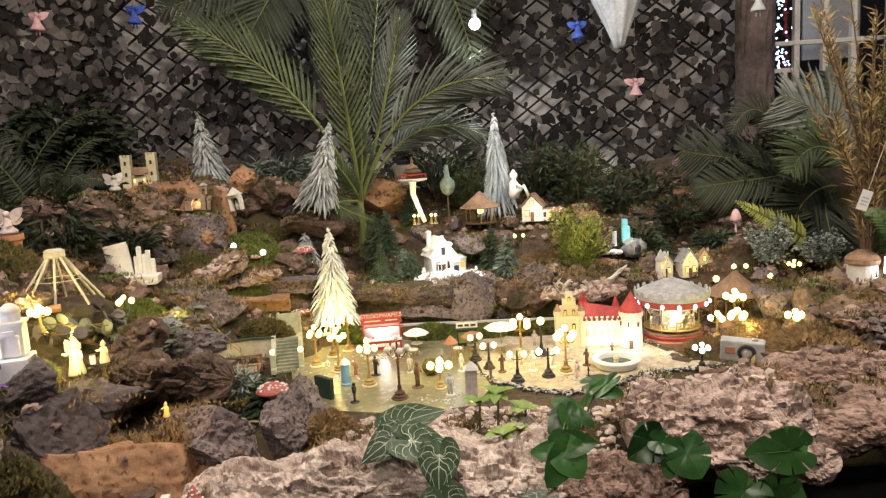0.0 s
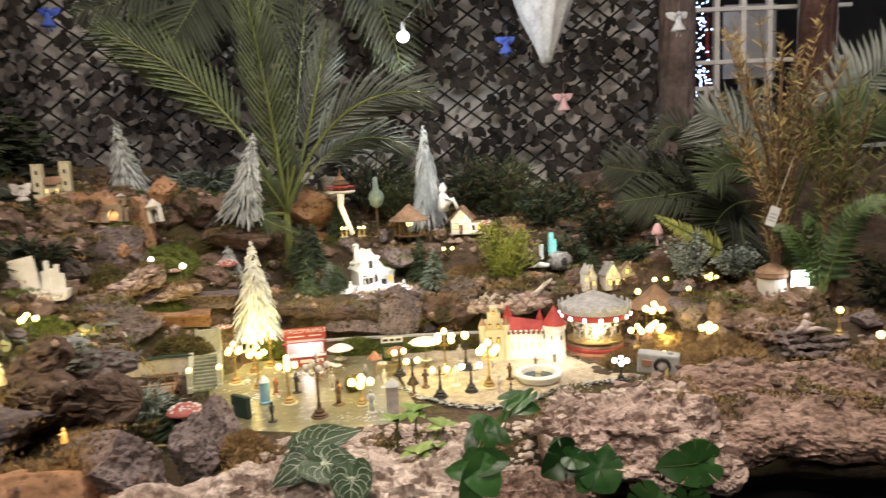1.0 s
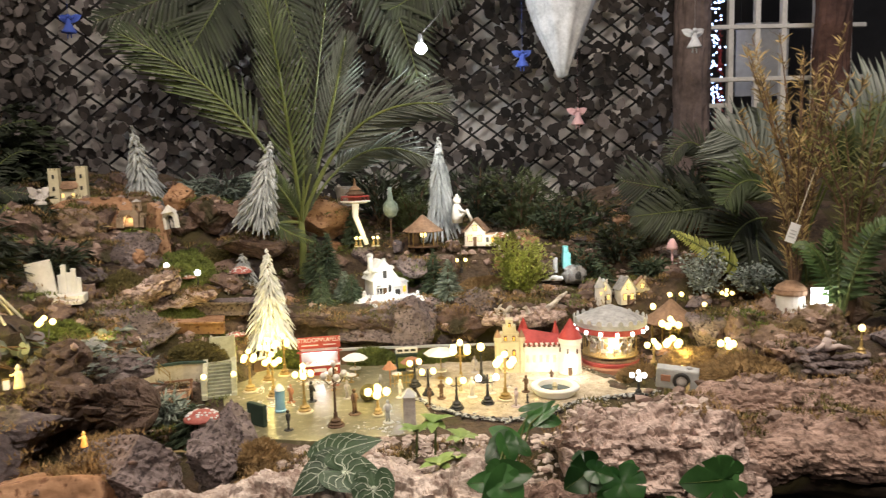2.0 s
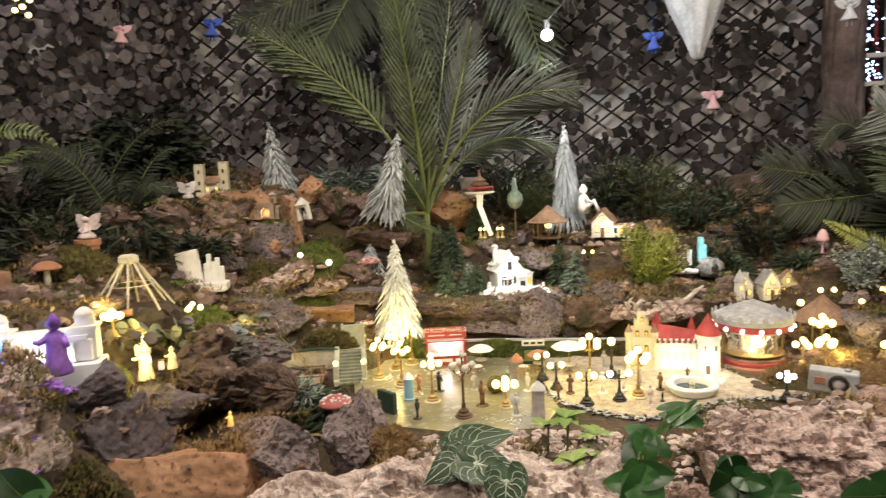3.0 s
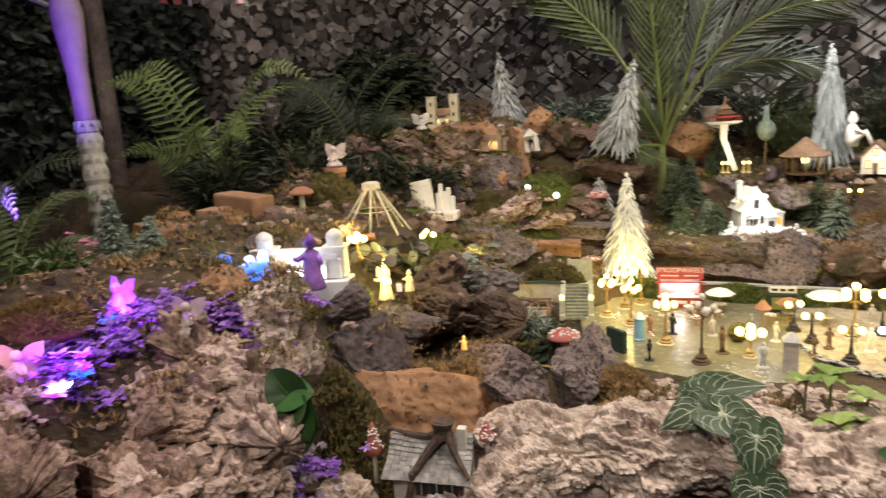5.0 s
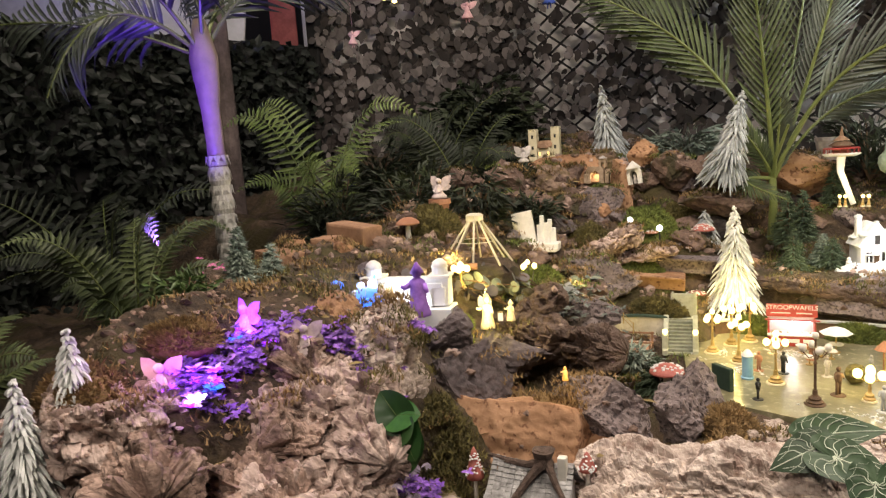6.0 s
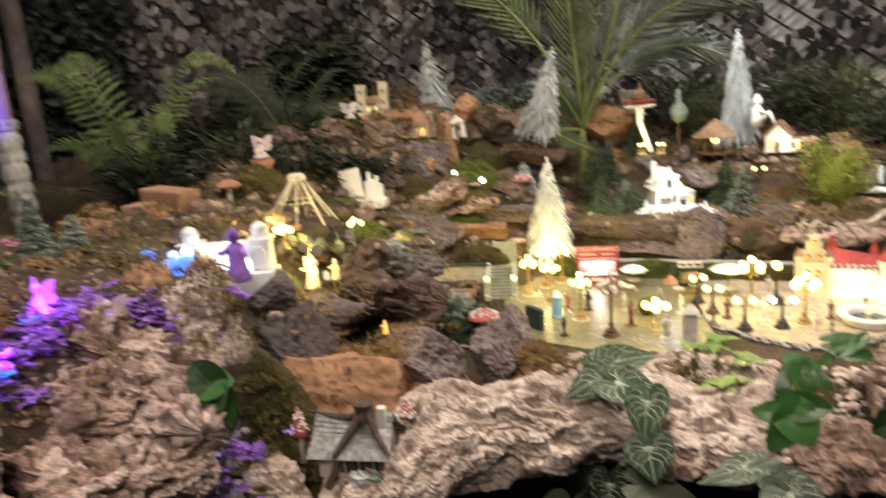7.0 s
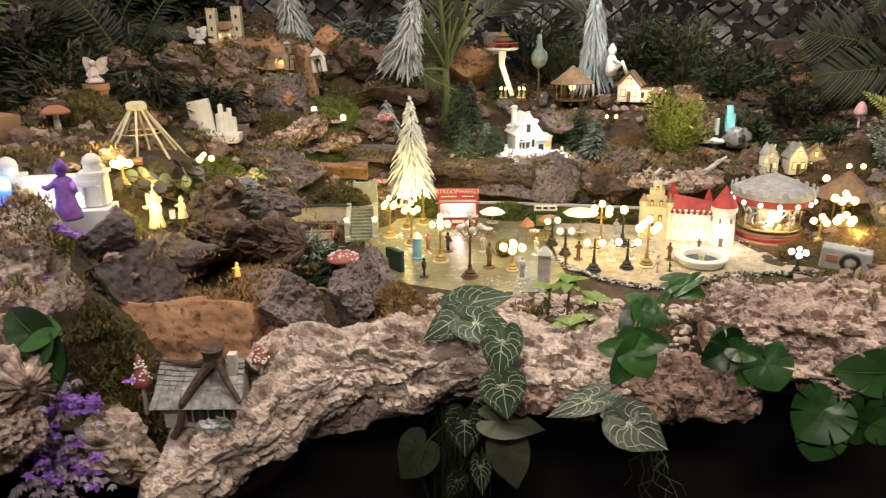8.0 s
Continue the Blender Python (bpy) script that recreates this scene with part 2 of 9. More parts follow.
mat("net_flap_grey", (0.070, 0.060, 0.056), (0.17, 0.150, 0.142), 14, 0.95, 0.2, per_piece=0.6)
mat("pale_wall", (0.57, 0.535, 0.51), (0.77, 0.73, 0.70), 5, 0.9, 0.1)
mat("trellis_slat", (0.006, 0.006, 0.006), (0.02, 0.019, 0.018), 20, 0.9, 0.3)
mat("black_cloth", (0.004, 0.004, 0.005), (0.012, 0.012, 0.013), 12, 1.0, 0.2)
mat("hall_wall", (0.05, 0.05, 0.055), (0.09, 0.09, 0.095), 4, 0.9, 0.1)
mat("hall_floor", (0.03, 0.03, 0.032), (0.06, 0.058, 0.056), 8, 0.7, 0.1)
mat("post_bark", (0.06, 0.045, 0.042), (0.19, 0.145, 0.135), 30, 0.95, 1.0, distance=0.01)
mat("white_paint", (0.62, 0.62, 0.60), (0.82, 0.82, 0.80), 30, 0.6, 0.1)
mat("plaster", (0.60, 0.57, 0.50), (0.80, 0.77, 0.70), 60, 0.8, 0.3)
mat("cream", (0.52, 0.46, 0.30), (0.70, 0.64, 0.44), 60, 0.8, 0.3)
mat("tan_stone", (0.26, 0.185, 0.115), (0.50, 0.385, 0.265), 80, 0.9, 0.5)
mat("red_roof", (0.26, 0.025, 0.025), (0.46, 0.06, 0.05), 70, 0.6, 0.4)
mat("toadstool_red", (0.30, 0.065, 0.05), (0.52, 0.19, 0.15), 90, 0.6, 0.2)
mat("red_paint", (0.30, 0.035, 0.03), (0.50, 0.085, 0.07), 60, 0.5, 0.1)
mat("brown_roof", (0.16, 0.095, 0.055), (0.38, 0.24, 0.15), 90, 0.9, 0.6)
mat("grey_roof", (0.22, 0.22, 0.215), (0.50, 0.50, 0.49), 90, 0.8, 0.5)
mat("slate", (0.15, 0.145, 0.14), (0.42, 0.41, 0.40), 110, 0.8, 0.7, per_piece=0.2)
mat("step_stone", (0.13, 0.14, 0.10), (0.27, 0.28, 0.21), 70, 0.9, 0.4)
mat("pale_step_stone", (0.30, 0.31, 0.23), (0.50, 0.50, 0.39), 70, 0.9, 0.4)
mat("grey_paint", (0.33, 0.34, 0.33), (0.55, 0.56, 0.54), 60, 0.6, 0.2)
mat("bronze", (0.26, 0.17, 0.055), (0.50, 0.36, 0.14), 60, 0.4, 0.2, metal=0.3)
mat("black_iron", (0.012, 0.012, 0.012), (0.035, 0.034, 0.03), 60, 0.5, 0.2)
mat("timber", (0.40, 0.36, 0.26), (0.66, 0.61, 0.48), 60, 0.8, 0.4)
mat("dark_timber", (0.07, 0.04, 0.022), (0.17, 0.10, 0.055), 60, 0.8, 0.4)
mat("brick_block", (0.20, 0.105, 0.058), (0.36, 0.21, 0.125), 55, 0.9, 0.7)
mat("terracotta", (0.30, 0.135, 0.075), (0.46, 0.235, 0.14), 40, 0.8, 0.3)
mat("green_paint", (0.016, 0.038, 0.026), (0.04, 0.07, 0.05), 60, 0.7, 0.3)
mat("sky_blue", (0.16, 0.36, 0.52), (0.28, 0.50, 0.66), 60, 0.4, 0.1)
mat("teal", (0.10, 0.36, 0.38), (0.22, 0.52, 0.52), 60, 0.5, 0.1)
mat("violet_flower", (0.13, 0.045, 0.30), (0.36, 0.17, 0.62), 80, 0.8, 0.1, per_piece=0.5)
mat("pink_flower", (0.45, 0.08, 0.24), (0.68, 0.22, 0.42), 80, 0.8, 0.1, per_piece=0.25)
mat("pink_cloth", (0.62, 0.36, 0.38), (0.80, 0.54, 0.55), 60, 0.9, 0.2)
mat("resin_pink", (0.42, 0.34, 0.32), (0.68, 0.58, 0.54), 120, 0.6, 0.4)
mat("lavender", (0.20, 0.16, 0.22), (0.42, 0.36, 0.44), 80, 0.8, 0.2, per_piece=0.3)
mat("blue_cloth", (0.03, 0.06, 0.30), (0.07, 0.13, 0.48), 60, 0.9, 0.2)
mat("skin_paint", (0.55, 0.36, 0.26), (0.70, 0.50, 0.38), 60, 0.6, 0.1)
mat("tulle", (0.36, 0.38, 0.41), (0.66, 0.68, 0.71), 90, 0.8, 0.3)
mat("resin_fig", (0.30, 0.27, 0.25), (0.62, 0.58, 0.54), 80, 0.6, 0.3)
mat("trunk_palm", (0.26, 0.25, 0.22), (0.50, 0.49, 0.45), 60, 0.9, 0.6)
mat("water_blue", (0.02, 0.05, 0.06), (0.05, 0.09, 0.10), 20, 0.1, 0.1)
WARM, WHITE, LILAC, BLUE = (1.0, 0.78, 0.36), (0.95, 0.97, 1.0), (0.62, 0.18, 1.0), (0.12, 0.30, 1.0)
mat("globe_glow", (0.9, 0.85, 0.7), (0.95, 0.9, 0.8), 60, 0.4, 0, glow=((1.0, 0.76, 0.22), 4.0))
mat("white_glow", (0.9, 0.9, 0.9), (0.95, 0.95, 0.95), 60, 0.4, 0, glow=((0.95, 0.97, 1.0), 4.0))
mat("window_glow", (0.8, 0.6, 0.25), (0.9, 0.7, 0.35), 60, 0.5, 0, glow=((1.0, 0.68, 0.20), 1.0))
mat("column_glow", (0.85, 0.80, 0.68), (0.9, 0.85, 0.75), 60, 0.5, 0, glow=((1.0, 0.88, 0.62), 0.55))
# Yellow lamplight falling on the robed statues, put in as colour and faint glow.
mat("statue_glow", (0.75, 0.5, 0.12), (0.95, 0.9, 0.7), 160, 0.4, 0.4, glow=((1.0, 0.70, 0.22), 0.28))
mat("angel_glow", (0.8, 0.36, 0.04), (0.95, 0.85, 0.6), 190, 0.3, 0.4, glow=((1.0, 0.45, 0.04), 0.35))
mat("amber_glow", (0.8, 0.4, 0.05), (0.9, 0.5, 0.1), 60, 0.5, 0, glow=((1.0, 0.42, 0.03), 0.8))
mat("lilac_glow", (0.30, 0.14, 0.50), (0.75, 0.60, 0.80), 90, 0.5, 0.2, glow=((0.36, 0.02, 1.0), 1.3))
mat("icicle_glow", (0.7, 0.8, 0.95), (0.8, 0.9, 1.0), 60, 0.5, 0, glow=((0.42, 0.58, 1.0), 6.0))
mat("blue_glow", (0.03, 0.05, 0.4), (0.06, 0.16, 0.6), 60, 0.3, 0, glow=((0.04, 0.22, 1.0), 1.3))

# ---- building blocks ----


def part(name, bm, material_key, parent=None, label="", smooth=False):
    """Links a bmesh as one mesh object, under a thing or a part."""
    me = bpy.data.meshes.new(name)
    bm.normal_update()
    bm.to_mesh(me)
    bm.free()
    if smooth:
        me.polygons.foreach_set("use_smooth", [True] * len(me.polygons))
    me.materials.append(M[material_key])
    ob = new(name, me)
    if parent:
        ob.parent = parent
    if label:
        ob["label"] = label
    return ob


def twin(ob, m, parent=None):
    """Another object on the same mesh."""
    other = new(ob.name.split(".")[0], ob.data)
    other.parent = parent or ob.parent
    other.matrix_basis = m
    return other


def thing(name, label, category, place=(0, 0, 0), turn=0.0, group="", size=1.0, kind="", tip=(0, 0)):
    ob = new(name)
    ob.empty_display_size = 0.02
    ob.matrix_world = pose(*place, tip[0], tip[1], turn) @ Matrix.Scale(size, 4)
    return tagged(ob, label, category, group, kind)


def B():
    return bmesh.new()


def box(bm, size, at=(0, 0, 0), turn=(0, 0, 0), bevel=0.0):
    """A box whose base middle is at the place given."""
    m = pose(*at, *turn) @ Matrix.Translation((0, 0, size[2] / 2)) @ Matrix.Diagonal((*size, 1))
    made = bmesh.ops.create_cube(bm, size=1, matrix=m)
    if bevel:
        edges = list({e for v in made["verts"] for e in v.link_edges})
        bmesh.ops.bevel(bm, geom=edges, offset=bevel, segments=2, affect="EDGES", profile=0.6)
    return bm


def cone(bm, r1, r2, height, at=(0, 0, 0), turn=(0, 0, 0), segs=12):
    m = pose(*at, *turn) @ Matrix.Translation((0, 0, height / 2))
    bmesh.ops.create_cone(bm, cap_ends=True, segments=segs, radius1=max(r1, 1e-5), radius2=max(r2, 1e-5), depth=height, matrix=m)
    return bm


def ball(bm, r, at=(0, 0, 0), scale=(1, 1, 1), level=2):
    bmesh.ops.create_icosphere(bm, subdivisions=level, radius=r, matrix=Matrix.Translation(at) @ Matrix.Diagonal((*scale, 1)))
    return bm


def lathe(bm, profile, segs=16, at=(0, 0, 0), wave=0.0, lobes=0):
    """Turns (radius, height) pairs about the upright axis."""
    rings = []
    for r, z in profile:
        ring = []
        for k in range(segs):
            a = 2 * math.pi * k / segs
            q = r * (1 + (wave * math.cos(lobes * a) if lobes else 0))
            ring.append(bm.verts.new((at[0] + q * math.cos(a), at[1] + q * math.sin(a), at[2] + z)))
        rings.append(ring)
    for a, b in zip(rings, rings[1:]):
        for k in range(segs):
            bm.faces.new((a[k], a[(k + 1) % segs], b[(k + 1) % segs], b[k]))
    bm.faces.new(rings[0][::-1])
    bm.faces.new(rings[-1])
    return bm


def tube(bm, points, radii, segs=6):
    """A round bar along the points."""
    points = [Vector(p) for p in points]
    if not hasattr(radii, "__len__"):
        radii = [radii] * len(points)
    rings, side = [], None
    for n, p in enumerate(points):
        ahead = (points[min(n + 1, len(points) - 1)] - points[max(n - 1, 0)]).normalized()
        if side is None:
            side = ahead.orthogonal().normalized()
        side = (side - ahead * side.dot(ahead)).normalized()
        other = ahead.cross(side)
        rings.append([bm.verts.new(p + radii[n] * (math.cos(2 * math.pi * k / segs) * side + math.sin(2 * math.pi * k / segs) * other)) for k in range(segs)])
    for a, b in zip(rings, rings[1:]):
        for k in range(segs):
            bm.faces.new((a[k], a[(k + 1) % segs], b[(k + 1) % segs], b[k]))
    bm.faces.new(rings[0][::-1])
    bm.faces.new(rings[-1])
    return bm


def blade(bm, root, way, up, length, width, bend=0.2, steps=3, fold=0.25, thick=0.0):
    """A folded leaf blade, from its root along way, that droops by bend."""
    way, up = Vector(way).normalized(), Vector(up)
    side = way.cross(up).normalized()
    up = side.cross(way)
    rows = []
    for k in range(steps + 1):
        u = k / steps
        w = width * (math.sin(math.pi * (0.12 + 0.88 * u)) ** 0.7) * 0.5 if k < steps else width * 0.02
        mid = Vector(root) + way * length * u - up * bend * length * u * u
        rows.append([bm.verts.new(mid + side * w + up * fold * w), bm.verts.new(mid), bm.verts.new(mid - side * w + up * fold * w)])
    for a, b in zip(rows, rows[1:]):
        bm.faces.new((a[0], a[1], b[1], b[0]))
        bm.faces.new((a[1], a[2], b[2], b[1]))
    return bm


def ragged(bm, amount, scale, seed=0, octaves=4, ridge=False):
    """Displaces a mesh along its normals by noise."""
    bm.normal_update()
    shift = Vector((seed * 3.7, seed * 1.3, seed * 2.1))
    for v in bm.verts:
        n = noise.fractal(v.co * scale + shift, 0.9, 2.1, octaves)
        if ridge:
            n = 0.5 - abs(n)
        v.co += v.normal * amount * n
    return bm


# ---- the landscape's form ----
def ss(a, b, v):
    u = min(1.0, max(0.0, (v - a) / (b - a)))
    return u * u * (3 - 2 * u)
def bump(x, y, cx, cy, rx, ry, hh):
    return hh * math.exp(-((x - cx) / rx) ** 2 - ((y - cy) / ry) ** 2)
def rim_y(x):
    """The front edge of the landscape."""
    y = 0.50 + 0.50 * ss(-0.86, -0.56, x) + 0.22 * ss(-0.46, -0.16, x) + 0.03 * ss(0.0, 0.4, x) - 0.08 * ss(0.6, 1.0, x)
    return y + 0.012 * math.sin(17 * x) + 0.008 * math.sin(41 * x)
def ground_height(x, y):
    w = 0.03 * math.sin(5 * x + 1) + 0.02 * math.sin(11 * x)
    left = 1 - ss(-1.12, -0.40, x)
    z = 0.85 + 0.32 * left
    z += 0.06 * (1 - ss(-0.46, -0.36, x)) * ss(1.86, 1.98, y) * (1 - left)
    rear = 0.13 * ss(2.10 + w, 2.22 + w, y) + 0.15 * ss(2.40 + w, 2.56 + w, y) + 0.10 * ss(2.6, 3.0, y)
    z += rear * (1 - 0.35 * left)
    right = ss(0.62, 1.05, x)
    z += 0.125 * right * (1 - 0.3 * ss(1.8, 2.2, y)) - 0.12 * right * (1 - ss(1.3, 1.6, y))
    z += 0.04 * ss(0.55, 0.68, x) * (1 - ss(1.5, 1.62, y))
    z -= bump(x, y, -0.50, 1.03, 0.13, 0.13, 0.16)
    z -= bump(x, y, -0.54, 1.71, 0.09, 0.12, 0.055)
    z += bump(x, y, -0.82, 1.0, 0.16, 0.25, 0.05)
    z -= 0.26 * (1 - ss(-1.42, -1.20, x)) * (1 - ss(1.55, 1.85, y))
    z -= bump(x, y, -0.70, 1.27, 0.15, 0.13, 0.11)
    z -= bump(x, y, -0.44, 1.30, 0.14, 0.10, 0.05)
    z -= 0.30 * (1 - ss(-1.20, -1.02, x)) * (1 - ss(0.80, 1.0, y))
    z -= (0.06 + 0.10 * (1 - ss(-0.9, -0.5, x))) * (1 - ss(0.02, 0.16, y - rim_y(x)))
    return z


def rough_height(x, y):
    """The ground with its lumps, smooth only on the town's square."""
    flat = ss(-0.44, -0.38, x) * (1 - ss(0.52, 0.62, x)) * ss(1.42, 1.5, y) * (1 - ss(2.02, 2.1, y))
    n = noise.fractal(Vector((x * 7, y * 7, 0.3)), 0.9, 2.0, 5)
    m = noise.fractal(Vector((x * 28, y * 28, 4.3)), 0.9, 2.0, 3)
    return ground_height(x, y) + (1 - flat) * (0.026 * n + 0.010 * m)


def landscape():
    bm = B()
    nx, ny = 300, 230
    grid = []
    for i in range(nx + 1):
        x = -2.6 + 4.9 * i / nx
        front = rim_y(x)
        column = [bm.verts.new((x, front + 0.16, ground_height(x, front) - 0.10)), bm.verts.new((x, front + 0.02, ground_height(x, front) - 0.03))]
        for j in range(ny + 1):
            y = front + (3.2 - front) * (j / ny)
            column.append(bm.verts.new((x, y, rough_height(x, y))))
        grid.append(column)
    for a, b in zip(grid, grid[1:]):
        for j in range(len(a) - 1):
            bm.faces.new((a[j], b[j], b[j + 1], a[j + 1]))
    return tagged(part("ground", bm, "soil_moss", smooth=True), "brown mossy soil landscape rising in terraces", "ground", kind="structure")


landscape()


def on(x, y, lift=0.0):
    return (x, y, ground_height(x, y) + lift)


# ---- the hall round the display ----
def slab(name, size, at, key, label, turn=(0, 0, 0)):
    return tagged(part(name, box(B(), size, at, turn), key), label, name.split("_")[0], kind="structure")


slab("floor", (9, 9, 0.1), (0, 1.0, -0.1), "hall_floor", "dark worn hall floor")
slab("ceiling", (9, 9, 0.1), (0, 1.0, 3.3), "hall_wall", "dark hall ceiling")
slab("wall_south", (9, 0.1, 3.3), (0, -3.45, 0), "hall_wall", "dark plain hall wall")
slab("wall_west", (0.1, 9, 3.3), (-4.45, 1.0, 0), "hall_wall", "dark plain hall wall")
slab("wall_east", (0.1, 9, 3.3), (4.45, 1.0, 0), "hall_wall", "dark plain hall wall")
slab("wall_north", (9, 0.1, 3.3), (0, 5.45, 0), "hall_wall", "dark plain hall wall")
slab("backdrop_board", (2.9, 0.04, 2.2), (-0.12, 3.32, 0.6), "pale_wall", "pale grey board behind the trellis")


def table_skirt():
    bm = B()
    rows = []
    for i in range(121):
        x = -2.6 + 4.9 * i / 120
        fold = 0.012 * math.sin(i * 1.9) + 0.008 * math.sin(i * 0.7)
        rows.append([bm.verts.new((x, rim_y(x) + 0.13 + (0.03 + fold) * (1 - z / 0.72), z)) for z in (0.72, 0.5, 0.25, 0.0)])
    for a, b in zip(rows, rows[1:]):
        for k in range(3):
            bm.faces.new((a[k], a[k + 1], b[k + 1], b[k]))
    return tagged(part("table_skirt", bm, "black_cloth", smooth=True), "black cloth skirt hanging under the display", "cloth")


table_skirt()


def trellis():
    top = thing("trellis", "dark diamond lattice trellis before a pale board", "trellis", (0, 3.22, 0), kind="structure")
    step = 0.115
    for k in range(-18, 34):
        for lean in (1, -1):
            x0 = -1.6 + k * step
            if lean == -1:
                x0 = 1.4 - k * step
            a, b = (Vector((x0 + lean * (z - 0.95) * 1.35, 0.008 * lean, z)) for z in (0.95, 2.7))
            clipped = [p for p in (a.lerp(b, u / 40) for u in range(41)) if -1.55 < p.x < 1.32]
            if len(clipped) > 1:
                a, b = clipped[0], clipped[-1]
                side = Vector((b.z - a.z, 0, a.x - b.x)).normalized() * 0.0046
                deep = Vector((0, 0.004, 0))
                bm = B()
                v = [bm.verts.new(p + s * side + d * deep) for p in (a, b) for s in (1, -1) for d in (1, -1)]
                for f in ((0, 1, 5, 4), (2, 6, 7, 3), (0, 4, 6, 2), (1, 3, 7, 5), (0, 2, 3, 1), (4, 5, 7, 6)):
                    bm.faces.new([v[i] for i in f])
                part("slat", bm, "trellis_slat", top)


trellis()


def net(name, x0, x1, z0, z1, y, count, key, seed, label, size=0.05, turn=0.0, at=(0, 0), thin=None):
    """A camouflage net: many cut cloth leaves hanging from the lattice. thin: the part of the leaves kept at x, z."""
    rng = random.Random(seed)
    bm = B()
    for _ in range(count):
        x, z = rng.uniform(x0, x1), rng.uniform(z0, z1)
        if thin and rng.random() > thin(x, z):
            continue
        s = size * rng.uniform(0.55, 1.25)
        a0 = rng.gauss(-1.57, 0.9)
        tilt = rng.uniform(-0.6, 0.6)
        wide = rng.uniform(0.55, 0.85)
        curl = rng.uniform(-0.25, 0.25)
        left, right = [], []
        for u, w in ((0.0, 0.05), (0.18, 0.36), (0.42, 0.50), (0.68, 0.40), (0.86, 0.20)):
            notch = rng.uniform(0.8, 1.15)
            left.append((u, w * wide * notch))
            right.append((u, -w * wide * rng.uniform(0.8, 1.15)))
        ring = []
        for u, v in left + [(1.0, 0.0)] + right[::-1]:
            du, dv = u * s, v * s
            ring.append(bm.verts.new((x + du * math.cos(a0) - dv * math.sin(a0), y + dv * tilt + curl * s * u * u, z + du * math.sin(a0) + dv * math.cos(a0))))
        bm.faces.new(ring)
    ob = part(name, bm, key)
    ob.matrix_world = pose(at[0], at[1], 0, 0, 0, turn)
    return tagged(ob, label, "netting", kind="stuff")


def bare_places(x, z):
    """How thickly the leaves hang: thin where the lattice shows, thick at the west end and in uneven clumps."""
    clump = 0.5 + 0.9 * noise.noise(Vector((x * 3.1, 4.2, z * 3.1)))
    open_part = 0.46 + 0.34 * ss(0.40, 0.75, clump) + 0.16 * ss(0.0, 0.3, x)
    dense = 1 - ss(-1.58, -1.42, x)
    high = ss(1.74, 1.84, z) * ss(0.15, 0.25, x) * (1 - ss(0.6, 0.72, x))
    behind = ss(-0.72, -0.5, x) * (1 - ss(0.05, 0.2, x)) * ss(1.45, 1.6, z)
    return min(1.0, open_part + 0.6 * dense + 0.7 * high + 0.6 * behind)


net("camouflage_net", -1.62, 1.38, 1.0, 2.75, 3.17, 4200, "net_flap", 3, "dark leaf-cut camouflage net hung over the trellis", 0.056, thin=bare_places)
net("camouflage_net", -1.62, 1.38, 1.0, 2.75, 3.14, 260, "net_flap_grey", 4, "grey leaf-cut camouflage net hung over the trellis", 0.062, thin=bare_places)

net("camouflage_net", -1.62, -0.75, 1.2, 2.75, 3.13, 260, "net_flap_grey", 5, "grey leaf-cut camouflage net hung over the trellis", 0.055)


# ---- rocks and bark ----
def rock(name, key, at, size, turn=(0, 0, 0), seed=1, label="", rough=0.30, level=4, square=0.50, group="rocks", blocky=3.2):
    """A broken stone: a ball squared off, cut by noise."""
    bm = B()
    bmesh.ops.create_icosphere(bm, subdivisions=level, radius=1)
    rng = random.Random(seed)
    planes = []
    for _ in range(14):
        n = Vector((rng.uniform(-1, 1), rng.uniform(-1, 1), rng.uniform(-1, 1))).normalized()
        planes.append((n, rng.uniform(0.62, 0.95)))
    shift = Vector((seed * 1.7, seed * 0.9, seed * 2.3))
    for v in bm.verts:
        p = blocky
        v.co *= 1.12 / (abs(v.co.x) ** p + abs(v.co.y) ** p + abs(v.co.z) ** p) ** (1 / p)
        for n, d in planes:
            over = v.co.dot(n) - d
            if over > 0:
                v.co -= n * over * (0.5 + square)
        d = v.co.normalized()
        v.co += d * (rough * 0.12 * noise.fractal(d * 16 + shift, 0.8, 2.0, 2) + rough * 0.36 * noise.fractal(d * 1.6 + shift, 0.9, 2.0, 3) + rough * 0.30 * noise.fractal(d * 6 + shift, 0.8, 2.0, 3))
        v.co.x *= size[0] / 2
        v.co.y *= size[1] / 2
        v.co.z *= size[2] / 2
    ob = part(name, bm, key, smooth=False)
    ob.matrix_world = pose(*at, *turn)
    return tagged(ob, label, "rock", group)


def slab_stone(key, at, size, turn, seed, label):
    """A broken rectangular slab."""
    bm = B()
    n = 44
    bmesh.ops.create_cube(bm, size=1)
    bmesh.ops.subdivide_edges(bm, edges=bm.edges[:], cuts=n, use_grid_fill=True)
    shift = Vector((seed * 1.7, seed * 0.9, 0))
    for v in bm.verts:
        p = Vector((v.co.x * size[0], v.co.y * size[1], v.co.z * size[2]))
        q = p * 22 + shift
        d = v.co.normalized()
        corner = max(0.0, (abs(v.co.x) + abs(v.co.z)) - 0.80)
        p *= 1 - 0.5 * corner
        p.y *= 1 - 0.8 * max(0.0, abs(v.co.x) - 0.40)
        p += d * (0.014 * noise.fractal(q * 0.5, 0.9, 2, 3) + 0.0022 * noise.fractal(q * 3, 0.8, 2, 3) - 0.016 * max(0.0, noise.noise(q * 6.0) - 0.32))
        v.co = p
    ob = part("boulder", bm, key, smooth=True)
    ob.matrix_world = pose(*at, *turn)
    return tagged(ob, label, "rock", "rocks")


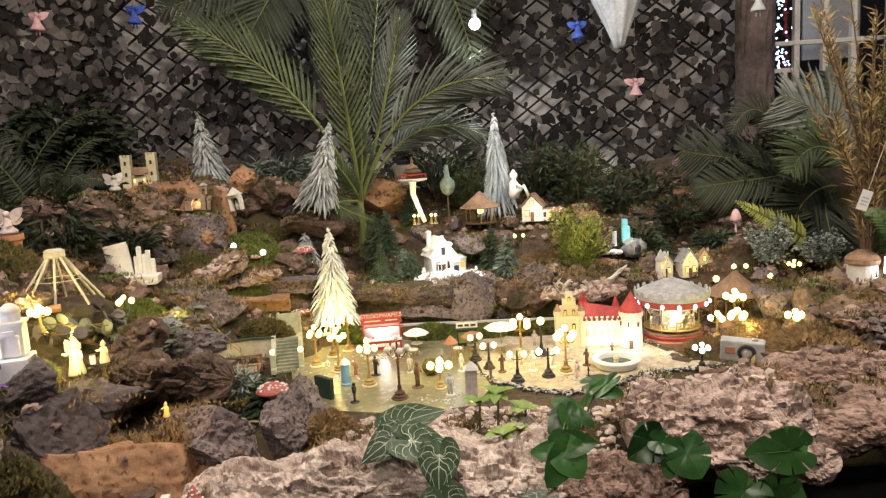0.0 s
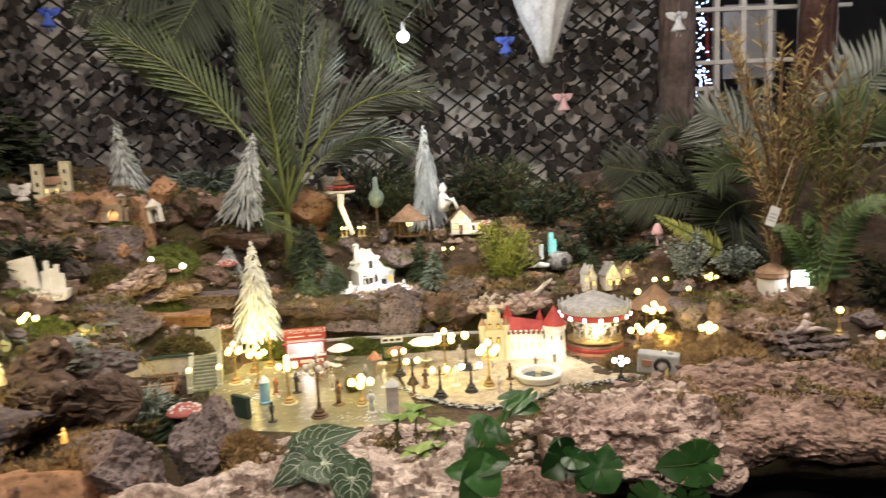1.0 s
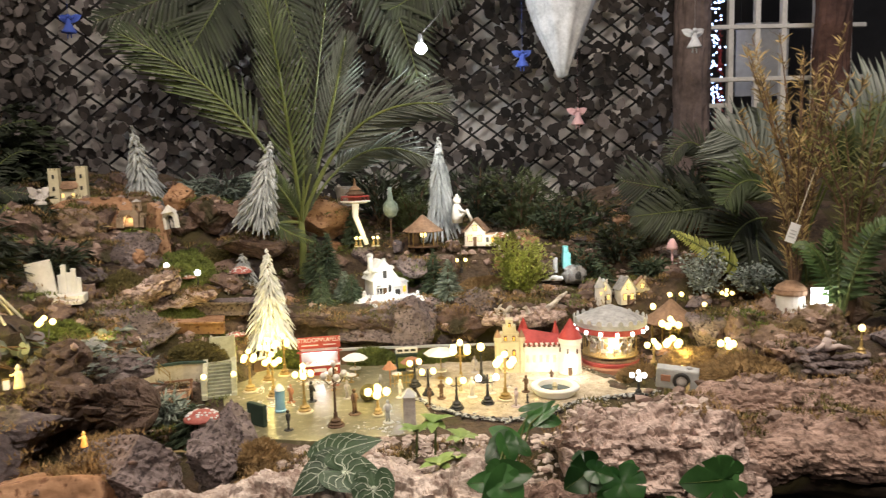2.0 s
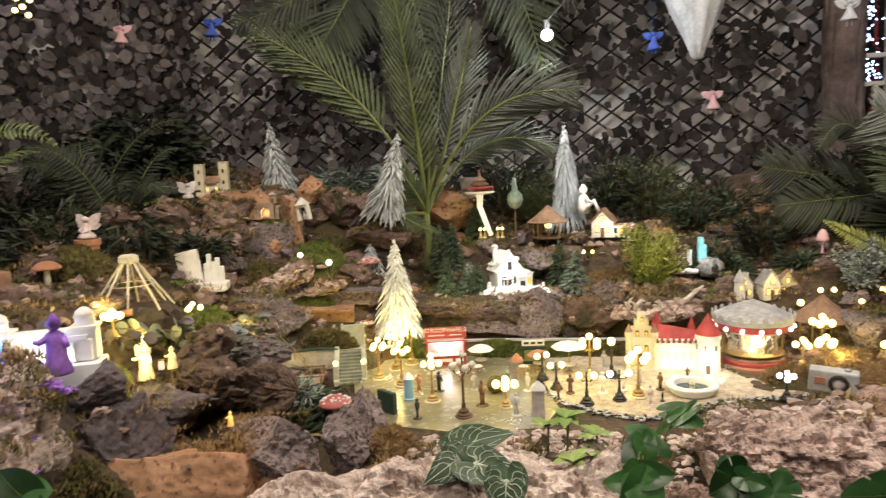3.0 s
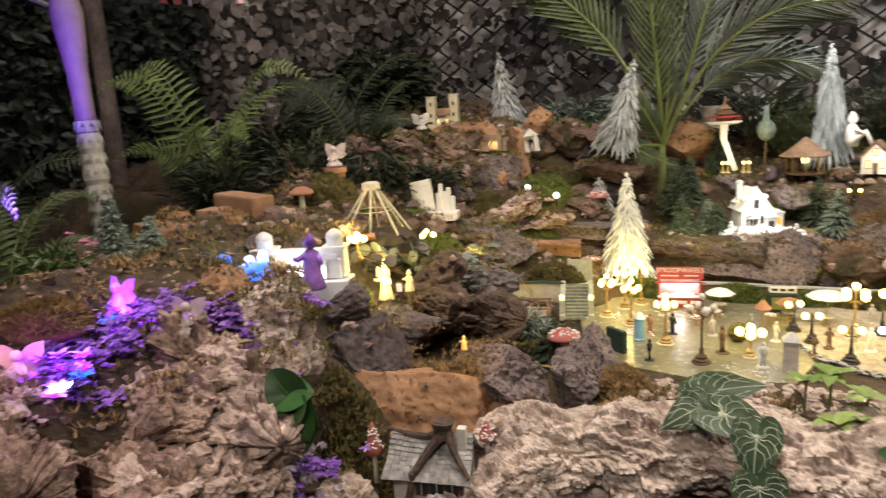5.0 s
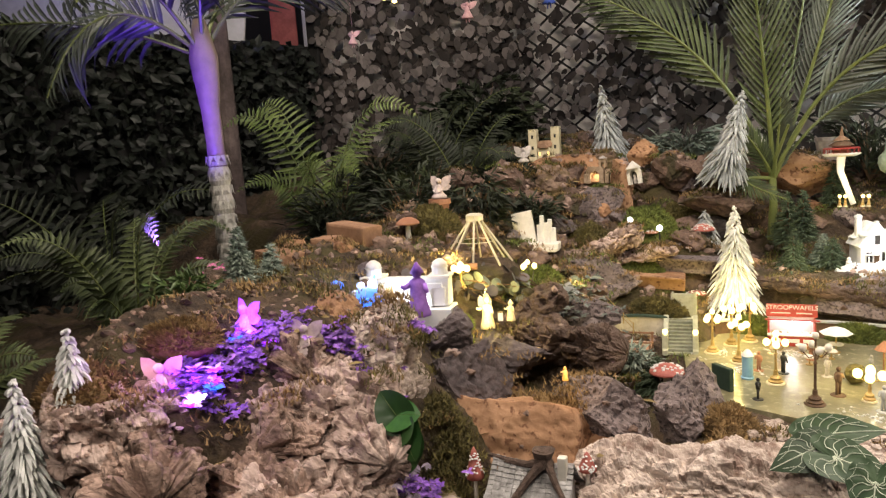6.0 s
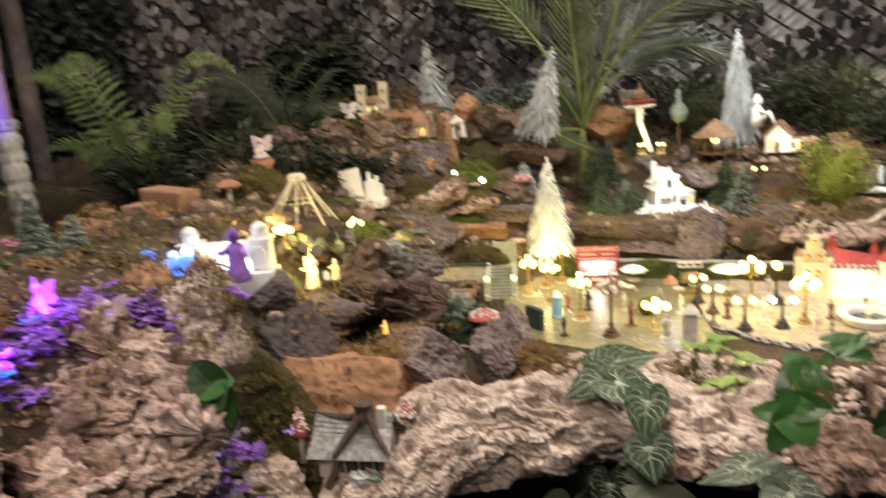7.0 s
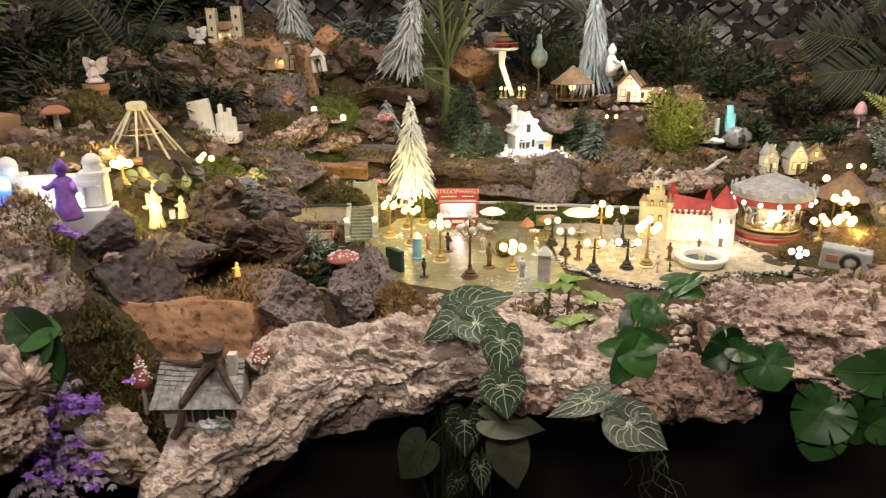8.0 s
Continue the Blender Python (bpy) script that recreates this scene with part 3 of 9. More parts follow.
def bark(name, key, at, size, turn=(0, 0, 0), seed=1, label="", grain=1.0, run=17.0):
    """A slab of cork bark: plates of uneven height parted by cracks, pits and ledges. run: plates a metre along it."""
    bm = B()
    nu, nv = max(50, int(size[0] * 430)), max(36, int((size[1] + size[2]) * 330))
    shift = Vector((seed * 2.3, seed * 1.1, 0))
    grid = []
    for i in range(nu + 1):
        row = []
        u = i / nu * 2 - 1
        for j in range(nv):
            a = 2 * math.pi * j / nv
            p = Vector((u * size[0], math.cos(a) * size[1], math.sin(a) * size[2])) / 2
            q = p + shift
            d = Vector((0.25 * u ** 5, math.cos(a), math.sin(a))).normalized()
            w = q + 0.014 * noise.noise_vector(q * 20) + 0.005 * noise.noise_vector(q * 75)
            near, spot = noise.voronoi(Vector((w.x * run, w.y * 44, w.z * 44)))
            small, bit = noise.voronoi(Vector((w.x * run * 4.5, w.y * 125, w.z * 125)))
            pit = max(0.0, noise.noise(q * 24) - 0.20)
            lift = 0.026 * noise.fractal(q * 9, 0.9, 2, 2)
            lift += 0.009 * grain * (noise.cell(spot[0] * 7.3) - 0.3) + 0.007 * grain * min(1.0, (near[1] - near[0]) * 5)
            lift += 0.0018 * noise.cell(bit[0] * 5.1) + 0.0024 * min(1.0, (small[1] - small[0]) * 4) - 0.050 * min(1.0, grain) * pit
            lift *= min(1.0, min(size[1], size[2]) / 0.10)
            end = max(0.04, 1 - abs(u) ** 7) ** 0.5
            p = Vector((p.x, p.y * end, p.z * end)) + d * (lift - 0.008) * (0.35 + 0.65 * end)
            row.append(bm.verts.new(p))
        grid.append(row)
    for a, b in zip(grid, grid[1:]):
        for j in range(nv):
            bm.faces.new((a[j], a[(j + 1) % nv], b[(j + 1) % nv], b[j]))
    bm.faces.new(grid[0])
    bm.faces.new(grid[-1][::-1])
    bmesh.ops.recalc_face_normals(bm, faces=bm.faces)
    ob = part(name, bm, key)
    ob.matrix_world = pose(*at, *turn)
    return tagged(ob, label, "bark", "bark pieces")


def pebble(bm, p, rng, low=0.003, high=0.009, level=1):
    s = rng.uniform(low, high)
    made = bmesh.ops.create_icosphere(bm, subdivisions=level, radius=s, matrix=Matrix.Translation(p + Vector((0, 0, s * 0.3))) @ Matrix.Diagonal((rng.uniform(0.8, 1.3), rng.uniform(0.7, 1.1), rng.uniform(0.6, 0.9), 1)))
    for v in made["verts"]:
        v.co += Vector((rng.uniform(-1, 1), rng.uniform(-1, 1), rng.uniform(-1, 0.6))) * s * (0.35 if level == 1 else 0.16)


# The stones that can be told apart, from the front to the back.
rock("boulder", "grey_rock", (-0.419, 1.26, 0.890), (0.205, 0.14, 0.140), (10, -14, -10), 2, "purplish grey porous lava boulder on moss", level=5, square=0.62)
rock("boulder", "grey_rock", (-0.312, 1.37, 0.865), (0.125, 0.12, 0.125), (0, 10, 20), 5, "purplish grey rounded lava boulder", level=5, square=0.55)
rock("boulder", "grey_rock", (-0.322, 1.50, 0.872), (0.095, 0.09, 0.12), (0, 0, 50), 6, "purplish grey lava boulder beside the steps")
rock("boulder", "lava_rock", (-0.712, 1.36, 0.938), (0.225, 0.15, 0.135), (5, 10, 6), 8, "dark charcoal lava boulder", level=5, square=0.6)
rock("boulder", "lava_rock", (-0.718, 1.20, 0.935), (0.205, 0.15, 0.165), (0, 22, -12), 9, "dark charcoal lava boulder with a pointed end", level=5, square=0.6)
rock("boulder", "lava_rock", (-0.800, 1.28, 0.995), (0.175, 0.13, 0.125), (0, -14, 10), 12, "dark charcoal flat lava stone", level=5, square=0.6)
slab_stone("orange_rock", (-0.582, 1.165, 0.846), (0.290, 0.09, 0.160), (-20, -2, 3), 14, "orange porous volcanic slab over the cottage")
rock("boulder", "orange_rock", (-0.40, 1.20, 0.82), (0.10, 0.08, 0.10), (0, 0, 0), 15, "rust-brown stone in the shade")
rock("boulder", "orange_rock", (-0.845, 1.0, 1.112), (0.105, 0.08, 0.075), (0, 5, 10), 16, "small orange sandstone block")
rock("boulder", "grey_rock", (-0.02, 2.16, 0.925), (0.26, 0.16, 0.15), (0, 8, 0), 21, "grey mossy rock below the snow house")
rock("boulder", "grey_rock", (0.07, 2.13, 0.94), (0.17, 0.12, 0.18), (0, 0, 30), 22, "grey rounded rock below the snow house")
rock("boulder", "red_lava", (0.24, 2.15, 0.93), (0.187, 0.109, 0.109), (0, -6, 0), 23, "brown mossy rock behind the square")
rock("boulder", "red_lava", (0.42, 2.16, 0.95), (0.156, 0.109, 0.101), (0, 6, 0), 24, "brown mossy rock behind the castle")
rock("boulder", "grey_rock", (0.27, 2.16, 1.0), (0.13, 0.10, 0.08), (0, 6, 0), 25, "pale grey flat rock behind the square")
rock("boulder", "orange_rock", (-1.03, 2.46, 1.27), (0.40, 0.16, 0.13), (0, -3, 0), 31, "long orange stone slab under the small castle", rough=0.16, blocky=6)
rock("boulder", "orange_rock", (-0.705, 2.47, 1.335), (0.10, 0.08, 0.085), (0, 0, 20), 32, "rounded orange stone on the terrace")
rock("boulder", "orange_rock", (-0.76, 2.40, 1.23), (0.09, 0.09, 0.22), (0, 2, 0), 33, "upright orange-brown stone block", rough=0.12, blocky=8)
rock("boulder", "red_lava", (-0.60, 2.47, 1.28), (0.156, 0.109, 0.125), (0, 0, 0), 34, "reddish lava rock on the slope")
rock("boulder", "red_lava", (-0.47, 2.45, 1.27), (0.140, 0.109, 0.117), (0, 0, 40), 35, "reddish lava rock on the slope")
rock("boulder", "red_lava", (-0.45, 2.36, 1.18), (0.203, 0.109, 0.086), (0, 0, 10), 36, "dark reddish lava rock on the slope")
rock("boulder", "red_lava", (-1.08, 2.14, 1.27), (0.203, 0.140, 0.156), (0, 0, 0), 37, "brown rock under a grey fern")
rock("boulder", "red_lava", (-1.25, 2.15, 1.27), (0.187, 0.140, 0.140), (0, 0, 60), 38, "brown flat rock on the slope")
rock("boulder", "red_lava", (-0.98, 2.10, 1.19), (0.156, 0.109, 0.101), (0, 0, 30), 39, "brown rounded rock on the slope")
rock("boulder", "grey_rock", (-0.80, 2.24, 1.175), (0.17, 0.12, 0.12), (0, 0, 10), 40, "grey stone plinth under the lit arch")
rock("boulder", "grey_rock", (-0.69, 1.95, 0.98), (0.22, 0.14, 0.16), (0, 0, 10), 41, "greyish pink rock beside the terrace")
rock("boulder", "grey_rock", (-0.60, 1.64, 0.985), (0.16, 0.12, 0.08), (0, 5, -10), 43, "grey stone with lichen")
rock("boulder", "red_lava", (-0.66, 1.72, 1.01), (0.125, 0.101, 0.078), (0, 0, 20), 44, "brown stone beside the blue gravel")
rock("boulder", "brown_stone", (0.93, 1.69, 0.965), (0.17, 0.15, 0.13), (0, 0, 0), 51, "brown rounded stone on moss", level=5)
for n, (x, y, z, w, h) in enumerate(((1.035, 1.66, 0.985, 0.16, 0.15), (0.905, 1.74, 0.975, 0.15, 0.14), (0.925, 1.60, 0.962, 0.14, 0.12), (1.15, 1.78, 1.01, 0.16, 0.14), (0.98, 1.76, 1.0, 0.12, 0.11), (0.84, 1.66, 0.935, 0.10, 0.09))):
    rock("boulder", "brown_stone", (x, y, z), (w, w * 0.85, h), (0, 0, 50 * n), 60 + n, "brown rounded mossy stone on the east slope", level=5, square=0.4, blocky=2.4)
rock("boulder", "brown_bark", (0.94, 1.56, 0.965), (0.15, 0.12, 0.10), (0, 0, 40), 52, "brown rounded stone on moss")
rock("boulder", "brown_bark", (1.06, 1.74, 1.00), (0.17, 0.14, 0.11), (0, 0, 80), 53, "brown rounded stone under the round hut")
rock("boulder", "grey_rock", (0.85, 1.82, 0.965), (0.16, 0.14, 0.11), (0, 0, 80), 54, "grey mossy stone on the slope")
rock("boulder", "red_lava", (0.45, 2.40, 1.07), (0.187, 0.125, 0.109), (0, 0, 10), 55, "dark brown stone under the white house")
rock("boulder", "red_lava", (0.14, 2.42, 1.07), (0.187, 0.117, 0.078), (0, 0, 10), 56, "brown stone arch over the snow house")
rock("boulder", "grey_rock", (0.08, 2.36, 1.08), (0.12, 0.10, 0.07), (0, 0, 60), 57, "pale flat stone on the terrace")
rock("boulder", "orange_rock", (-0.22, 2.62, 1.24), (0.26, 0.14, 0.14), (0, 0, 0), 59, "orange-brown stone behind the palm")

# Larger stones heaped on the west slope, clear of what stands there.
rng = random.Random(41)
CLEAR = ((-1.085, 2.50), (-0.832, 2.42), (-0.698, 2.345), (-0.86, 1.915), (-0.855, 1.55), (-1.045, 1.69), (-0.63, 2.22), (-0.61, 2.12), (-1.055, 1.545))
placed = 0
while placed < 46:
    x, y = rng.uniform(-1.35, -0.42), rng.uniform(1.72, 2.55)
    if any(abs(x - cx) < 0.10 and -0.22 < y - cy < 0.08 for cx, cy in CLEAR) or x > -0.62 and y < 2.2 or x > -0.66 and y < 2.02:
        continue
    placed += 1
    s = rng.uniform(0.06, 0.125)
    rock("stone", rng.choice(("red_lava", "red_lava", "brown_stone", "lava_rock")), on(x, y, s * 0.22), (s * 1.3, s, s * 0.8), (rng.uniform(-15, 15), rng.uniform(-15, 15), rng.uniform(0, 180)), 500 + placed, "rough brown lava stone heaped on the west slope", group="stones on the slope")

# Medium stones that fill the slopes.
rng = random.Random(77)
small = B()
for k in range(620):
    x, y = rng.uniform(-1.5, 1.25), rng.uniform(1.25, 2.9)
    if -0.45 < x < 0.75 and y < 2.08 or -0.64 < x < -0.3 and 1.55 < y < 2.12:
        continue
    s = rng.uniform(0.02, 0.07)
    if s < 0.043:
        pebble(small, Vector(on(x, y, s * 0.1)), rng, s * 0.5, s * 0.6, 2)
        continue
    key = rng.choice(("red_lava", "red_lava", "grey_rock", "lava_rock", "red_lava", "orange_rock"))
    label = {"red_lava": "reddish brown lava stone on the slope", "grey_rock": "grey porous stone on the slope", "lava_rock": "dark lava stone on the slope", "orange_rock": "orange stone on the slope"}[key]
    rock("stone", key, on(x, y, s * 0.15), (s * 1.3, s, s * 0.85), (rng.uniform(-15, 15), rng.uniform(-15, 15), rng.uniform(0, 180)), 100 + k, label, level=3 if s > 0.04 else 2, group="stones on the slope")

tagged(part("loose_stones", small, "red_lava"), "loose reddish brown stones on the slopes", "stones", kind="stuff")

# Cork bark round the front edge.
bark("cork_bark", "cork_bark", (-0.235, 1.195, 0.80), (0.50, 0.17, 0.19), (10, -4, 16), 1, "thick pale pinkish cork bark along the front edge")
bark("cork_bark", "cork_bark", (-0.415, 1.025, 0.760), (0.36, 0.13, 0.13), (0, -20, 46), 2, "pale cork bark leaning down the front edge")
rock("boulder", "pale_stone", (-0.60, 0.955, 0.765), (0.22, 0.11, 0.12), (0, 6, -8), 3, "pale pinkish grey stone before the cottage nook", level=5, rough=0.4)
bark("cork_bark", "cork_bark", (-0.742, 1.02, 1.02), (0.23, 0.13, 0.12), (0, 80, 10), 4, "upright pale furrowed cork bark")
bark("cork_bark", "cork_bark", (-0.815, 1.06, 1.00), (0.18, 0.12, 0.10), (0, 20, 30), 5, "pale furrowed cork bark on the hill")
bark("cork_bark", "cork_bark", (0.03, 1.225, 0.835), (0.40, 0.20, 0.11), (14, 4, 2), 6, "pinkish broken cork bark on the edge")
bark("cork_bark", "brown_bark", (0.20, 1.215, 0.80), (0.46, 0.16, 0.10), (10, 3, 4), 7, "brown crumbling bark below the edge")
bark("cork_bark", "hill_bark", (0.50, 1.30, 0.885), (0.34, 0.20, 0.13), (8, -3, -4), 8, "rugged pale cork bark slab on the edge", 1.2)
bark("cork_bark", "hill_bark", (0.56, 1.235, 0.845), (0.26, 0.14, 0.09), (10, 2, -6), 9, "rugged pale cork bark overhanging the edge", 1.2)
bark("cork_bark", "brown_bark", (0.90, 1.40, 0.905), (0.52, 0.16, 0.11), (6, 0, -4), 10, "long brown bark log on the edge", 0.55, 7.0)
bark("cork_bark", "brown_bark", (0.86, 1.27, 0.865), (0.50, 0.18, 0.12), (6, 3, -8), 11, "long brown furrowed bark log", 0.55, 7.0)
bark("cork_bark", "brown_bark", (1.10, 1.20, 0.865), (0.40, 0.18, 0.12), (6, 3, -8), 12, "brown bark on the front edge", 0.55, 7.0)
bark("driftwood", "dark_bark", (-0.570, 1.43, 0.972), (0.27, 0.11, 0.095), (0, 6, -6), 13, "dark hollow root stump among boulders")
bark("driftwood", "dark_bark", (-0.67, 1.47, 1.01), (0.19, 0.075, 0.075), (0, -40, 20), 14, "dark knotty root among the stones")
bark("driftwood", "dark_bark", (-0.12, 2.13, 0.955), (0.40, 0.06, 0.05), (0, 6, -4), 15, "dark mossy log behind the square")
bark("driftwood", "dark_bark", (-0.93, 1.42, 1.10), (0.26, 0.06, 0.05), (0, -22, 24), 17, "dark driftwood branch on the slope")
bark("driftwood", "dark_bark", (-1.0, 2.33, 1.21), (0.36, 0.07, 0.06), (0, 3, 0), 18, "dark root under the orange slab")
bark("driftwood", "dark_bark", (-1.15, 1.58, 1.18), (0.22, 0.07, 0.06), (0, -25, 0), 19, "dark bark beside the bricks")
bark("cork_bark", "hill_bark", (0.40, 2.10, 0.955), (0.26, 0.07, 0.05), (0, -4, 0), 20, "pale driftwood root behind the castle", 1.4, 30.0)
bark("cork_bark", "hill_bark", (-0.71, 2.05, 1.075), (0.25, 0.11, 0.06), (0, -22, 10), 26, "pale pink bark ridge on the terrace", 1.6, 30.0)
bark("cork_bark", "hill_bark", (-0.60, 2.10, 1.045), (0.20, 0.10, 0.05), (0, -10, 0), 27, "pale pink bark heap on the terrace", 1.6, 30.0)
for k, (x, y, z, s, a) in enumerate(((-0.80, 0.82, 0.985, 0.24, 20), (-0.68, 0.86, 0.965, 0.22, -30), (-0.92, 0.78, 0.99, 0.24, 60), (-0.80, 0.70, 0.93, 0.26, 0), (-0.68, 0.75, 0.90, 0.22, 70), (-0.93, 0.66, 0.94, 0.24, 30), (-0.76, 0.90, 1.0, 0.20, 10), (-0.86, 0.88, 1.05, 0.20, -20), (-0.88, 0.74, 1.02, 0.20, 45), (-0.72, 0.66, 0.84, 0.24, 20), (-0.84, 0.58, 0.90, 0.24, -10), (-0.74, 0.80, 0.96, 0.16, 80), (-1.0, 0.85, 1.05, 0.2, 15), (-0.98, 0.60, 0.93, 0.22, -25), (-0.971, 0.579, 0.989, 0.20, 20), (-0.847, 0.604, 0.983, 0.20, -30), (-0.913, 0.619, 1.031, 0.20, 60))):
    bark("cork_bark", "brown_bark" if k % 4 == 3 else "hill_bark", (x, y, z + 0.012), (s * 1.05, 0.14, 0.11), (10, 8, a), 30 + k, "crumbling pale bark on the purple hill", 1.7)


# ---- stuff on the ground ----
bpy.context.view_layer.update()
SOLID = bpy.context.evaluated_depsgraph_get()


def top_at(x, y):
    """The highest ground, stone or bark at a place."""
    hit, place, _, _, _, _ = scene.ray_cast(SOLID, Vector((x, y, 1.9)), Vector((0, 0, -1)), distance=1.5)
    return place.z if hit else rough_height(x, y)


def scatter(name, key, count, where, make, seed, label, category):
    rng = random.Random(seed)
    bm = B()
    done = 0
    while done < count:
        x, y = rng.uniform(*where[0]), rng.uniform(*where[1])
        if y < rim_y(x) + 0.04 or (len(where) > 2 and not where[2](x, y)):
            done += 0.05
            continue
        make(bm, Vector((x, y, top_at(x, y) - 0.001)), rng)
        done += 1
    return tagged(part(name, bm, key), label, category, kind="stuff")


def tuft(bm, p, rng, length=0.016, count=60, spread=0.036, width=0.0018):
    for _ in range(count):
        r, a = spread * math.sqrt(rng.random()), rng.uniform(0, 6.283)
        q = p + Vector((r * math.cos(a), r * math.sin(a), 0.012 * (1 - (r / spread) ** 2) - 0.002))
        way = Vector((rng.gauss(0, 0.7), rng.gauss(0, 0.7), 0.7)).normalized() * length * rng.uniform(0.5, 1.2)
        side = Vector((-way.y, way.x, 0.0005)).normalized() * width
        bm.faces.new((bm.verts.new(q - side), bm.verts.new(q + side), bm.verts.new(q + way)))


def off_town(x, y):
    """Outside the square, and seldom on the bare boulders at the front."""
    if -0.82 < x < -0.25 and 1.10 < y < 1.50 and noise.noise(Vector((x * 40, y * 40, 1))) < 0.32:
        return False
    return not (-0.42 < x < 0.62 and 1.40 < y < 2.08)


scatter("leaf_litter", "dried_twig", 700, ((-1.4, 1.2), (0.6, 2.9), off_town), lambda bm, p, r: blade(bm, p + Vector((0, 0, 0.003)), (r.gauss(0, 1), r.gauss(0, 1), r.uniform(0, 0.5)), (r.gauss(0, 0.4), r.gauss(0, 0.4), 1), r.uniform(0.012, 0.03), 0.008, 0.2, 2), 17, "dry leaves and bits lying on the slopes", "leaves")
scatter("grey_leaves", "grey_leaf", 170, ((-0.80, -0.60), (1.52, 1.80)), lambda bm, p, r: blade(bm, p + Vector((0, 0, 0.005)), (r.gauss(0, 1), r.gauss(0, 1), r.uniform(0, 0.8)), (r.gauss(0, 0.5), r.gauss(0, 0.5), 1), r.uniform(0.018, 0.034), 0.016, 0.2, 3), 27, "grey-green dry leaves heaped on the slope", "leaves")
scatter("rubble", "rubble", 1500, ((-1.25, 1.15), (1.15, 2.8), off_town), lambda bm, p, r: pebble(bm, p, r, 0.004, 0.015), 31, "pinkish brown broken rubble on the slopes", "rubble")
scatter("dry_moss", "dry_moss", 900, ((-1.4, 1.2), (0.6, 2.9), off_town), tuft, 11, "dry brown moss tufts on the rocks", "moss")
scatter("olive_moss", "moss", 800, ((-1.5, 1.2), (0.9, 2.9), off_town), tuft, 12, "olive moss tufts on the rocks", "moss")
scatter("green_moss", "green_moss", 260, ((-1.2, 0.9), (1.5, 2.9), off_town), tuft, 13, "green moss tufts on the slopes", "moss")
scatter("small_stones", "red_lava", 1500, ((-1.5, 1.2), (0.6, 2.9), off_town), lambda bm, p, r: pebble(bm, p, r, 0.004, 0.014), 14, "small brown stones on the slopes", "stones")
scatter("hill_chips", "brown_bark", 600, ((-1.15, -0.58), (0.52, 1.08)), lambda bm, p, r: pebble(bm, p, r, 0.002, 0.007), 16, "crumbled pale bark pieces on the hill", "chips")
scatter("bark_chips", "cork_bark", 850, ((-0.2, 0.62), (1.18, 1.46)), lambda bm, p, r: pebble(bm, p, r, 0.004, 0.011), 15, "pale bark chips before the square", "chips")

scatter("nook_moss", "moss", 110, ((-0.70, -0.57), (0.98, 1.085)), lambda bm, p, r: tuft(bm, p, r, 0.014, 60, 0.03), 18, "dark olive moss lining the nook", "moss")
scatter("boulder_moss", "dry_moss", 60, ((-0.62, -0.44), (1.20, 1.32)), lambda bm, p, r: tuft(bm, p, r, 0.014, 50, 0.03), 19, "rusty dry moss between the boulders", "moss")


def moss_mound(at, size, key, seed, label):
    """A cushion of moss, blades on a soft mound."""
    rng = random.Random(seed)
    bm = B()
    for _ in range(int(2600 * size[0] / 0.15)):
        d = Vector((rng.gauss(0, 1), rng.gauss(0, 1), abs(rng.gauss(0, 1)))).normalized()
        q = Vector((d.x * size[0] / 2, d.y * size[1] / 2, d.z * size[2] * (1 + 0.25 * noise.noise(d * 2.5 + Vector((seed, 0, 0))))))
        way = (d + Vector((rng.gauss(0, 0.5), rng.gauss(0, 0.5), rng.gauss(0, 0.5)))).normalized() * rng.uniform(0.006, 0.014)
        side = way.orthogonal().normalized() * 0.0022
        bm.faces.new((bm.verts.new(q - side), bm.verts.new(q + side), bm.verts.new(q + way)))
    under = bmesh.ops.create_icosphere(bm, subdivisions=3, radius=1)
    for v in under["verts"]:
        d = v.co.copy()
        v.co = Vector((d.x * size[0] / 2, d.y * size[1] / 2, d.z * size[2] * (1 + 0.25 * noise.noise(d * 2.5 + Vector((seed, 0, 0))))))
    ob = part("moss_cushion", bm, key)
    ob.matrix_world = pose(*at)
    return tagged(ob, label, "moss", "moss cushions")


